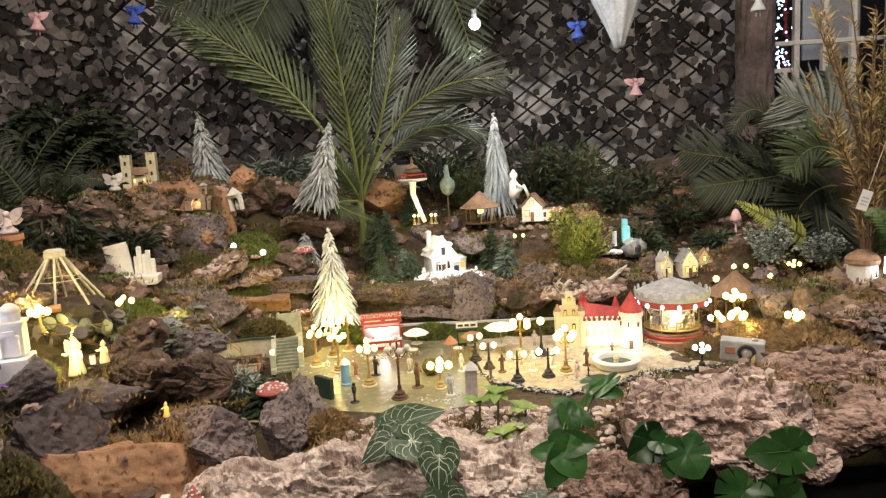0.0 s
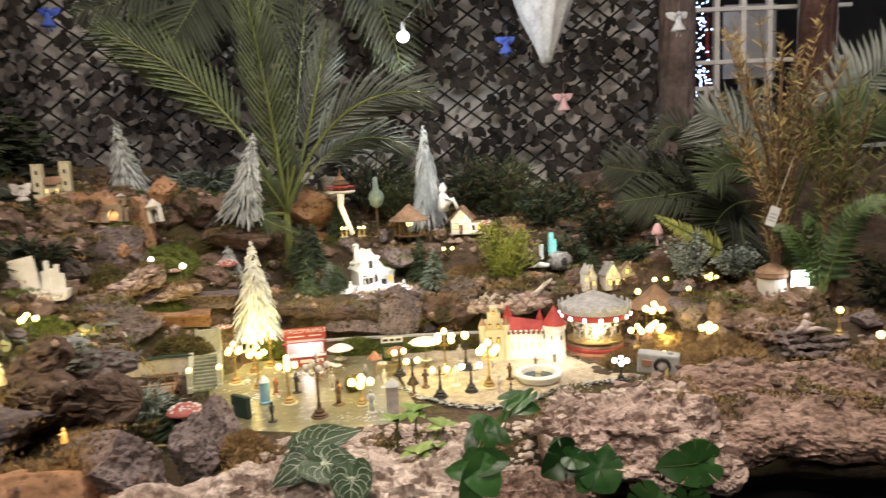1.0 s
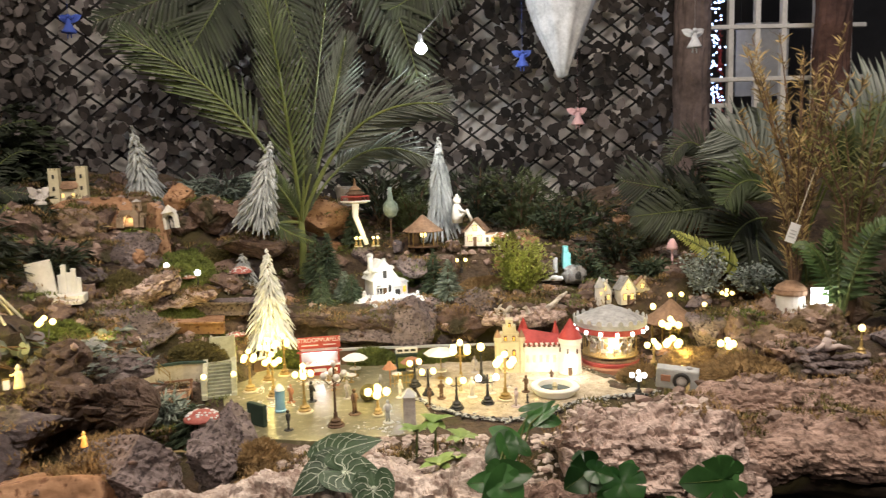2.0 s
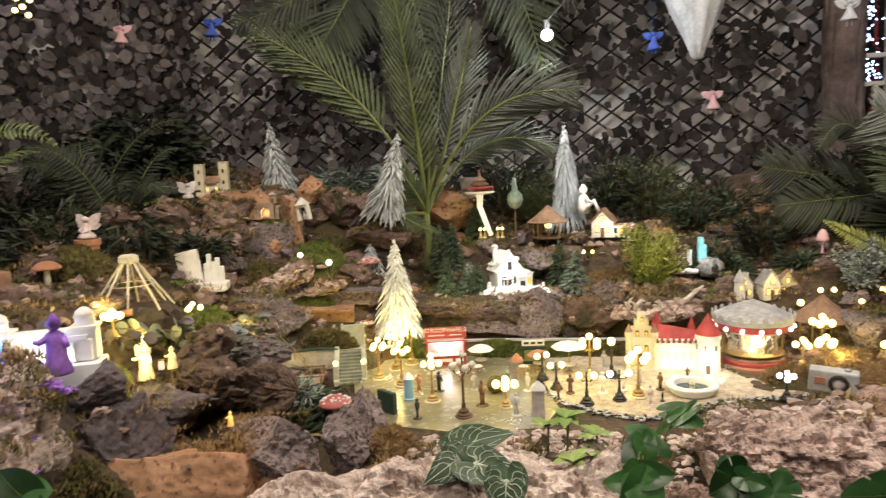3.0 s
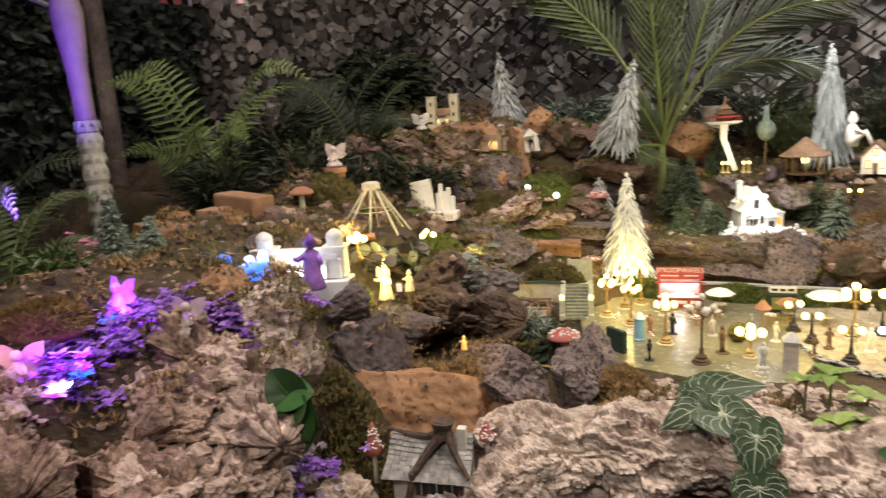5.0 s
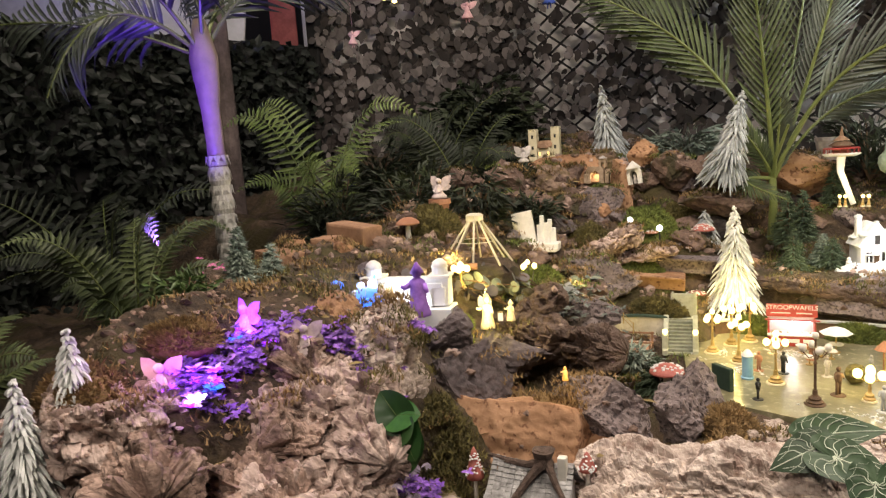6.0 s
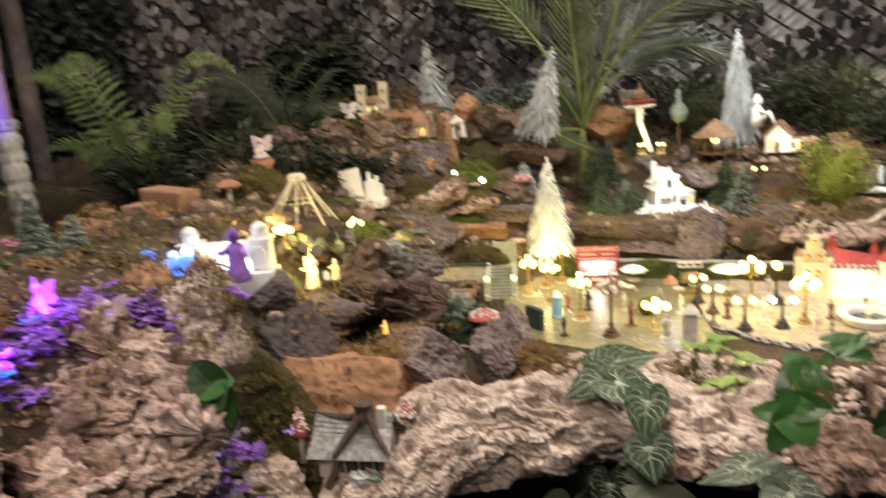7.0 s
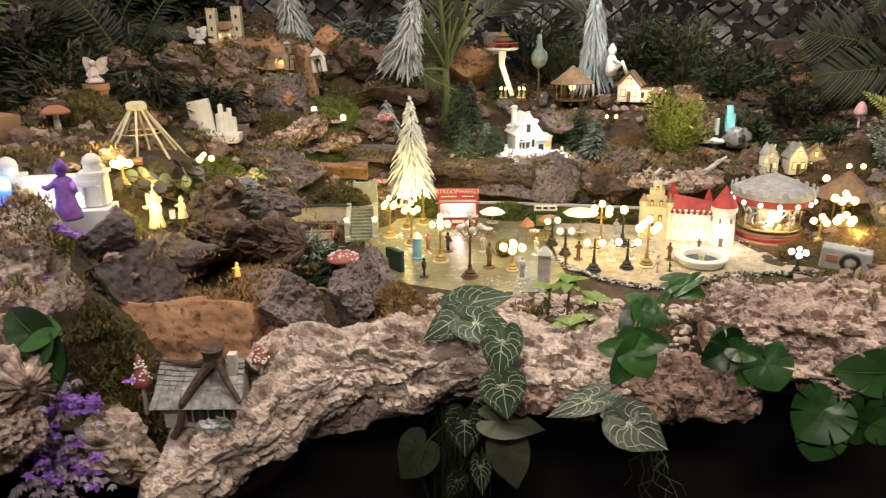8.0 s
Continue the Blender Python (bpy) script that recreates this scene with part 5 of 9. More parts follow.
def reach(outline, a):
    for (a0, r0), (a1, r1) in zip(outline, outline[1:]):
        if a <= a1:
            return r0 + (r1 - r0) * (a - a0) / (a1 - a0)
    return outline[-1][1]


def leaf_form(root, tip, width, flat, outline, rng):
    """A function that gives places on a leaf, from the turn off its midrib and the part of the way out."""
    root, tip = Vector(root), Vector(tip)
    way = tip - root
    length = way.length / outline[0][1]
    way.normalize()
    up = Vector((rng.uniform(-0.25, 0.25), -1.0, 0.35 + 1.4 * flat))
    side = way.cross(up).normalized()
    up = side.cross(way).normalized()
    wide = width / (1.08 * length)
    droop, cup = (rng.uniform(0.06, 0.22) if outline is HEART else rng.uniform(0.15, 0.50)), rng.uniform(0.05, 0.55)

    def place(turn, out, lift=0.0):
        r = length * out * reach(outline, min(180.0, abs(turn)))
        a = radians(turn)
        u, v = r * math.cos(a), r * math.sin(a) * wide
        rise = cup * abs(v) * 0.5 - droop * u * abs(u) / length + (0.010 if outline is HEART else 0.002) * length * out * math.cos(radians(turn * 9.0)) + 0.01 * length * math.sin(3 * out + turn * 0.05)
        return root + way * (u - 0.0) + side * v + up * (rise + lift)
    return place


def broad_plant(at, leaves, label, seed, key="vein_leaf", veins=True, slits=(), name="leafy_plant", outline=HEART, stems=True):
    """Leaves are (root, tip, width, how flat it lies), in the world; each is a part with its veins under it."""
    top = thing(name, label, "plant", at)
    o = Vector(at)
    rng = random.Random(seed)
    for root, tip, width, flat in leaves:
        place = leaf_form(Vector(root) - o, Vector(tip) - o, width, flat, outline, rng)
        turns = sorted(set([t * 6 - 180 for t in range(61)] + [s * c + d for s in (1, -1) for c in slits for d in (-3, 3)]))
        turns = turns[:-1]
        bm = B()
        middle = bm.verts.new(place(0, 0))
        rings = []
        for k in (0.25, 0.5, 0.72, 0.88, 1.0):
            ring = []
            for t in turns:
                cut = min((abs(abs(t) - c) for c in slits), default=90)
                ring.append(bm.verts.new(place(t, min(k, 0.5 + 0.02 * k) if cut < 2.5 else k)))
            rings.append(ring)
        n = len(turns)
        for i in range(n):
            bm.faces.new((middle, rings[0][i], rings[0][(i + 1) % n]))
            for a, b in zip(rings, rings[1:]):
                bm.faces.new((a[i], b[i], b[(i + 1) % n], a[(i + 1) % n]))
        leaf = part("leaf", bm, key, top, smooth=True)
        size = (Vector(tip) - Vector(root)).length
        bv = B()
        lines = [[place(0, k / 8, 0.0008) for k in range(9)]]
        if veins:
            for t, start in ((26, 0.30), (46, 0.10), (78, 0.02), (112, 0.0), (146, 0.0)):
                for s in (1, -1):
                    line = []
                    for k in range(8):
                        u = k / 7
                        line.append(place(s * t * min(1.0, 0.15 + 1.9 * u) * (1 - 0.30 * u * u), start + (0.95 - start) * u, 0.0008))
                    lines.append(line)
            for s in (1, -1):
                lines.append([place(s * (8 + 15 * k), 0.80 + 0.08 * math.cos(k * 2.4), 0.0008) for k in range(11)])
        thin = 0.0115 * min(size, 0.09) if veins else 0.006 * size
        for n_line, line in enumerate(lines):
            w = thin * (1.5 if n_line == 0 else (0.55 if n_line > 10 else 1.0))
            tube(bv, line, [w * (1 - 0.6 * k / len(line)) for k in range(len(line))], 4)
        part("vein_pattern", bv, "leaf_vein" if veins else "palm_stalk", leaf, "pale whitish green veins" if veins else "")
        if stems:
            r = Vector(root) - o
            part("stem", tube(B(), [(0, 0, -0.01), (r.x * 0.6, r.y * 0.4 + 0.01, r.z * 0.75 + 0.012), r + Vector((0, 0.003, 0))], 0.0016, 5), "palm_stalk", top)
    return top


def tangle(at, size, count, label, key, seed):
    """Thin hanging stems and roots."""
    rng = random.Random(seed)
    top = thing("hanging_roots", label, "roots", at)
    bm = B()
    for _ in range(count):
        x, y = rng.uniform(-0.5, 0.5) * size[0], rng.uniform(-0.5, 0.5) * 0.03
        line = [Vector((x * 0.6, y, 0.02))]
        n = rng.randint(5, 8)
        for k in range(n):
            line.append(line[-1] + Vector((rng.gauss(0, 0.009), rng.gauss(0, 0.005), -size[1] / n * rng.uniform(0.7, 1.1))))
        tube(bm, line, [rng.uniform(0.0004, 0.0009)] * len(line), 4)
    ob = part("stems", bm, key, top)
    ob["kind"] = "stuff"


broad_plant((-0.05, 1.24, 0.87), (
    ((-0.079, 1.19, 0.938), (0.004, 1.17, 0.975), 0.067, 0.45),
    ((-0.055, 1.15, 0.927), (0.024, 1.12, 0.92), 0.068, 0.35),
    ((-0.079, 1.17, 0.927), (-0.137, 1.14, 0.896), 0.063, 0.2),
    ((-0.002, 1.11, 0.919), (-0.008, 1.08, 0.859), 0.072, 0),
    ((0.001, 1.07, 0.863), (0.012, 1.05, 0.812), 0.077, 0),
), "dark green plant with broad white-veined leaves", 1)
broad_plant((0.13, 1.16, 0.79), (
    ((0.14, 1.09, 0.834), (0.066, 1.09, 0.799), 0.044, 0.5),
    ((0.186, 1.08, 0.822), (0.164, 1.07, 0.778), 0.053, 0),
    ((0.191, 1.07, 0.811), (0.255, 1.06, 0.773), 0.079, 0),
    ((0.161, 1.1, 0.817), (0.188, 1.12, 0.838), 0.036, 0.6),
), "pale grey-green veined leaves hanging below the bark edge", 2, "pale_vein_leaf")
broad_plant((-0.05, 1.20, 0.76), (
    ((-0.011, 1.13, 0.757), (0.07, 1.13, 0.749), 0.059, 0.3),
    ((0.006, 1.15, 0.693), (0.025, 1.15, 0.6), 0.078, 0),
    ((-0.15, 1.16, 0.669), (-0.197, 1.16, 0.595), 0.084, 0),
), "dark green leaves hanging in the shade below the edge", 3, "shade_leaf", False)
broad_plant((-0.04, 1.20, 0.76), (
    ((-0.07, 1.16, 0.737), (-0.068, 1.14, 0.673), 0.077, 0),
    ((-0.042, 1.16, 0.648), (-0.038, 1.16, 0.58), 0.040, 0),
    ((-0.085, 1.17, 0.606), (-0.106, 1.17, 0.557), 0.041, 0),
), "small dark veined leaves hanging in the shade", 9, "vein_leaf", True)
tangle((-0.09, 1.16, 0.74), (0.11, 0.22), 46, "tangle of thin dark stems hanging below the edge", "dark_leaf", 1)
tangle((0.235, 1.08, 0.735), (0.05, 0.10), 9, "thin roots hanging under a leaf", "shade_leaf", 2)
broad_plant((0.235, 1.23, 0.87), (
    ((0.278, 1.29, 0.963), (0.316, 1.29, 0.972), 0.027, 0.5),
    ((0.291, 1.27, 0.954), (0.332, 1.27, 0.948), 0.033, 0.4),
    ((0.295, 1.27, 0.963), (0.246, 1.25, 0.939), 0.024, 0.5),
    ((0.23, 1.25, 0.93), (0.198, 1.25, 0.95), 0.034, 0.4),
    ((0.217, 1.23, 0.927), (0.185, 1.21, 0.903), 0.042, 0.2),
    ((0.222, 1.22, 0.931), (0.23, 1.2, 0.9), 0.038, 0.2),
    ((0.245, 1.23, 0.923), (0.267, 1.22, 0.909), 0.026, 0.3),
    ((0.203, 1.13, 0.905), (0.148, 1.12, 0.911), 0.045, 0.1),
    ((0.199, 1.12, 0.904), (0.17, 1.1, 0.856), 0.050, 0),
    ((0.202, 1.12, 0.907), (0.226, 1.1, 0.873), 0.059, 0),
    ((0.204, 1.13, 0.918), (0.252, 1.12, 0.923), 0.045, 0.1),
    ((0.197, 1.13, 0.927), (0.186, 1.12, 0.908), 0.040, 0.1),
), "glossy green heart-leaved plant", 4, "gloss_leaf", False, outline=ROUND)
broad_plant((0.38, 1.19, 0.87), (
    ((0.345, 1.17, 0.899), (0.347, 1.19, 0.929), 0.048, 0.2),
    ((0.343, 1.13, 0.916), (0.304, 1.11, 0.897), 0.061, 0.1),
    ((0.352, 1.12, 0.919), (0.374, 1.1, 0.918), 0.036, 0.1),
    ((0.408, 1.16, 0.881), (0.427, 1.16, 0.914), 0.043, 0.1),
    ((0.393, 1.16, 0.877), (0.368, 1.14, 0.848), 0.051, 0),
    ((0.405, 1.15, 0.883), (0.423, 1.13, 0.848), 0.076, 0),
), "glossy slit monstera leaves at the bark edge", 5, "gloss_leaf", False, (55, 98), "monstera", ROUND)
broad_plant((0.535, 1.18, 0.83), (
    ((0.573, 1.15, 0.88), (0.505, 1.13, 0.885), 0.074, 0),
    ((0.49, 1.13, 0.819), (0.454, 1.11, 0.779), 0.094, 0),
    ((0.492, 1.14, 0.818), (0.5, 1.14, 0.843), 0.047, 0.1),
    ((0.561, 1.13, 0.802), (0.586, 1.13, 0.824), 0.065, 0),
    ((0.49, 1.13, 0.777), (0.481, 1.11, 0.74), 0.080, 0),
    ((0.522, 1.14, 0.813), (0.535, 1.14, 0.832), 0.040, 0),
    ((0.551, 1.14, 0.815), (0.548, 1.13, 0.759), 0.075, 0),
    ((0.575, 1.16, 0.887), (0.595, 1.16, 0.913), 0.059, 0.1),
), "glossy slit monstera leaves hanging over the edge", 6, "gloss_leaf", False, (48, 85, 120), "monstera", ROUND)
broad_plant((-0.62, 0.90, 0.92), (
    ((-0.592, 0.84, 1.020), (-0.622, 0.84, 1.052), 0.058, 0.3),
    ((-0.590, 0.84, 1.020), (-0.555, 0.84, 1.030), 0.050, 0.3),
    ((-0.588, 0.84, 1.005), (-0.625, 0.83, 0.968), 0.062, 0.2),
    ((-0.585, 0.84, 1.000), (-0.560, 0.83, 0.958), 0.058, 0.2),
    ((-0.580, 0.85, 0.975), (-0.600, 0.84, 0.925), 0.055, 0.1),
), "dark green leaves beside the pale bark", 7, "gloss_leaf", False, outline=ROUND)


def rosette(at, r, label, seed, count=7):
    rng = random.Random(seed)
    top = thing("seedling", label, "plant", at, 0, "light green seedlings")
    part("stem", tube(B(), [(0, 0, -0.075), (0.003, 0, 0)], 0.0022, 5), "palm_stalk", top)
    for k in range(count):
        a = 6.283 * k / count + rng.uniform(-0.2, 0.2)
        bm = B()
        blade(bm, (0, 0, 0), (math.cos(a), math.sin(a), rng.uniform(0.1, 1.0)), (0, 0, 1), r * rng.uniform(0.7, 1.1), r * 0.62, 0.4, 5, 0.25)
        part("leaf", bm, "light_leaf", top)


for n, (x, y, z, r) in enumerate(((0.065, 1.31, 0.925, 0.034), (0.10, 1.30, 0.945, 0.036), (0.105, 1.23, 0.895, 0.036), (0.15, 1.30, 0.912, 0.036), (0.14, 1.27, 0.89, 0.03))):
    rosette((x, y, z), r, "light green seedling with pointed leaves", n)
# ---- the town on its square ----
def square():
    bm = B()
    top = []
    outline = [(-0.42, 1.80), (-0.36, 1.60), (-0.29, 1.50), (-0.12, 1.46), (0.06, 1.48), (0.10, 1.60), (0.06, 1.78), (0.06, 2.02), (-0.40, 2.04)]
    for z in (0.842, 0.8545):
        top.append([bm.verts.new((x, y, z)) for x, y in outline])
    n = len(outline)
    bm.faces.new(top[1])
    for k in range(n):
        bm.faces.new((top[0][k], top[0][(k + 1) % n], top[1][(k + 1) % n], top[1][k]))
    bmesh.ops.recalc_face_normals(bm, faces=bm.faces)
    tagged(part("pavement", bm, "square_floor"), "shiny olive-grey painted town square", "pavement", kind="structure")
    bm = B()
    top = []
    outline = [(0.085, 1.70), (0.13, 1.63), (0.20, 1.575), (0.28, 1.55), (0.37, 1.58), (0.45, 1.65), (0.58, 1.68), (0.72, 1.70), (0.80, 1.86), (0.70, 1.84), (0.56, 1.80), (0.50, 1.95), (0.30, 2.03), (0.068, 2.03), (0.068, 1.80)]
    for z in (0.842, 0.8535):
        top.append([bm.verts.new((x, y, z)) for x, y in outline])
    n = len(outline)
    bm.faces.new(top[1])
    for k in range(n):
        bm.faces.new((top[0][k], top[0][(k + 1) % n], top[1][(k + 1) % n], top[1][k]))
    bmesh.ops.recalc_face_normals(bm, faces=bm.faces)
    tagged(part("path", bm, "gravel_path"), "pale gravel path through the town", "path", kind="structure")


square()


def along(outline, step):
    out = []
    for a, b in zip(outline, outline[1:]):
        a, b = Vector(a), Vector(b)
        n = max(1, int((b - a).length / step))
        out += [a.lerp(b, k / n) for k in range(n)]
    return out


rng = random.Random(5)
bm = B()
for p in along([(0.075, 1.705), (0.12, 1.63), (0.19, 1.565), (0.28, 1.535), (0.37, 1.565), (0.45, 1.635), (0.58, 1.665), (0.68, 1.68)], 0.0022):
    pebble(bm, Vector((p.x + rng.gauss(0, 0.005), p.y + rng.gauss(0, 0.006), 0.853)), rng, 0.0022, 0.005)
tagged(part("kerb_gravel", bm, "grey_paint"), "grey and white gravel border along the path", "gravel", kind="stuff")
bm = B()
for p in along([(0.075, 1.70), (0.12, 1.625), (0.19, 1.56), (0.28, 1.53), (0.37, 1.56), (0.45, 1.63), (0.58, 1.66), (0.68, 1.675)], 0.004):
    pebble(bm, Vector((p.x + rng.gauss(0, 0.005), p.y + rng.gauss(0, 0.006), 0.853)), rng, 0.0025, 0.005)
tagged(part("dark_gravel", bm, "black_iron"), "black gravel mixed into the path border", "gravel", kind="stuff")
bm = B()
for _ in range(900):
    x, y = rng.uniform(0.08, 0.56), rng.uniform(1.60, 2.02)
    if y > 1.72 - 1.2 * min(x, 0.13) - 0.02:
        pebble(bm, Vector((x, y, 0.853)), rng, 0.001, 0.0028)
tagged(part("path_grit", bm, "gravel_path"), "loose pale grit on the path", "gravel", kind="stuff")


bm = B()
for _ in range(260):
    a, r = rng.uniform(0, 6.283), abs(rng.gauss(0, 0.05))
    cx, cy = rng.choice(((-0.20, 1.87), (-0.34, 1.83), (-0.13, 1.88), (-0.28, 1.72), (0.0, 1.52)))
    pebble(bm, Vector((cx + r * math.cos(a), cy + r * math.sin(a) * 0.6, 0.8545)), rng, 0.0012, 0.0034)
tagged(part("white_grit", bm, "white_paint"), "loose white grit strewn on the square", "gravel", kind="stuff")


LAMP_GLASS = {"warm": "globe_glow", "white": "white_glow", "off": "plaster"}


def lamp_post(at, height, globes=4, glow="warm", key="bronze", turn=0.0, spread=0.17, r=0.0075, label=""):
    top = thing("street_lamp", label or "miniature bronze street lamp with lit round globes", "street lamp", at, turn, "street lamps")
    f = min(1.0, height / 0.085)
    part("base", lathe(B(), [(0.012 * f, 0), (0.012 * f, 0.004), (0.008 * f, 0.007), (0.0075 * f, 0.016), (0.005 * f, 0.020), (0.0045 * f, 0.03)], 10), key, top)
    part("post", lathe(B(), [(0.0028, 0.028), (0.0026, height * 0.6), (0.004, height * 0.62), (0.0022, height * 0.65), (0.002, height)], 8), key, top)
    part("disc", lathe(B(), [(0.019 * f, 0), (0.020 * f, 0.0015), (0.018 * f, 0.004)], 18), "cream" if key == "bronze" else key, top)
    part("foot_ring", lathe(B(), [(0.015 * f, 0.004), (0.016 * f, 0.007), (0.011 * f, 0.010), (0.012 * f, 0.014), (0.008 * f, 0.017)], 14), key, top)
    arm = max(0.014 if height > 0.04 else 0.006, height * spread)
    for k in range(globes):
        a = 6.283 * k / max(1, globes)
        out = arm if globes > 1 else 0.0
        c, s = math.cos(a) * out, math.sin(a) * out
        if globes > 1:
            part("arm", tube(B(), [(0, 0, height * 0.74), (c * 0.5, s * 0.5, height * 0.70), (c, s, height * 0.80)], 0.0012, 5), key, top)
        zz = height * 0.82 if globes > 1 else height
        part("globe", ball(B(), r, (c, s, zz + r * 0.6), (1, 1, 1.12), 2), LAMP_GLASS[glow], top, "glowing round globe" if glow != "off" else "", True)
    if globes > 2:
        part("crown_globe", ball(B(), r * 0.85, (0, 0, height + r * 0.6), (1, 1, 1.12), 2), LAMP_GLASS[glow], top, "glowing round globe" if glow != "off" else "", True)
    return top


Z0 = 0.8545
lamp_post((-0.109, 1.548, Z0), 0.135, 4, "off", "dark_timber", 20, label="tall unlit bronze street lamp on the square")
lamp_post((-0.191, 1.645, Z0), 0.105, 4, "warm", "bronze", 10)
lamp_post((-0.285, 1.764, Z0), 0.105, 4, "warm", "bronze", 30)
lamp_post((-0.355, 1.82, Z0), 0.10, 4, "warm", "bronze", 50)
lamp_post((-0.325, 1.90, Z0), 0.11, 4, "warm", "bronze", 15)
lamp_post((-0.29, 1.95, Z0), 0.105, 3, "warm", "bronze", 70)
lamp_post((-0.019, 1.602, Z0), 0.060, 4, "warm", "bronze", 0, 0.35, 0.009, "short bronze street lamp with three lit globes")
lamp_post((0.099, 1.729, Z0), 0.066, 2, "warm", "black_iron", 10, 0.16)
lamp_post((0.162, 1.622, Z0), 0.075, 2, "warm", "black_iron", 0, 0.22)
lamp_post((0.237, 1.648, Z0), 0.070, 2, "white", "black_iron", 5, 0.30)
lamp_post((0.282, 1.670, Z0), 0.105, 4, "warm", "bronze", 25, 0.22, 0.009)
lamp_post((0.185, 1.80, Z0), 0.105, 4, "warm", "bronze", 40, 0.24, 0.009)
lamp_post((0.24, 1.82, Z0), 0.085, 1, "warm", "black_iron", 40, 0.24, 0.010)
lamp_post((0.067, 1.803, Z0), 0.070, 2, "warm", "black_iron", 30, 0.2)
lamp_post((0.60, 1.655, 0.853), 0.055, 3, "white", "black_iron", 15, 0.30, 0.0065, "short black street lamp with white globes")
lamp_post((0.795, 1.61, 0.932), 0.056, 3, "warm", "bronze", 15, 0.28, 0.008)
lamp_post((0.70, 1.64, 0.865), 0.05, 3, "warm", "bronze", 45, 0.30, 0.008)
lamp_post((0.735, 1.79, 0.875), 0.075, 4, "warm", "bronze", 15, 0.26, 0.009)
lamp_post((0.77, 1.90, 0.89), 0.085, 4, "warm", "bronze", 55, 0.26, 0.009)
lamp_post((0.71, 1.86, 0.862), 0.065, 3, "warm", "bronze", 55, 0.26, 0.008)
lamp_post((-0.825, 1.42, 1.075), 0.052, 4, "warm", "bronze", 15, 0.30, 0.0075, "short lamp with three lit globes beside the swing ride")
lamp_post((-0.79, 1.70, 1.03), 0.055, 3, "warm", "black_iron", 15, 0.32, 0.007, "black lamp with three lit globes on the terrace")
lamp_post(on(-0.60, 2.10), 0.060, 3, "white", "black_iron", 15, 0.30, 0.0055, "black lamp with small lit globes on the terrace")
lamp_post(on(-0.575, 2.17), 0.05, 1, "white", "black_iron", 0, 0.3, 0.009, "single white globe lamp on the terrace")
lamp_post(on(-0.655, 2.14), 0.07, 1, "white", "black_iron", 0, 0.3, 0.009, "single white globe lamp on the terrace")
lamp_post(on(0.145, 2.50), 0.045, 3, "warm", "bronze", 0, 0.34, 0.007, "small lit lamp beside the thatched hut")
lamp_post(on(0.245, 2.50), 0.05, 2, "warm", "black_iron", 0, 0.3, 0.006, "small lit lamp beside the white house")
lamp_post(on(0.80, 2.12), 0.05, 1, "warm", "black_iron", 0, 0.3, 0.009)
lamp_post(on(0.87, 2.12), 0.06, 2, "warm", "black_iron", 0, 0.3, 0.007)
lamp_post(on(0.93, 2.05), 0.05, 1, "warm", "black_iron", 0, 0.3, 0.007)
lamp_post(on(1.02, 2.10), 0.055, 3, "warm", "black_iron", 0, 0.3, 0.006)
lamp_post((1.01, 1.455, 0.99), 0.055, 1, "warm", "bronze", 0, 0.3, 0.007, "single lit lamp on the bark log")
lamp_post((1.055, 1.39, 0.955), 0.050, 1, "warm", "bronze", 0, 0.3, 0.008, "single lit lamp on the bark log")


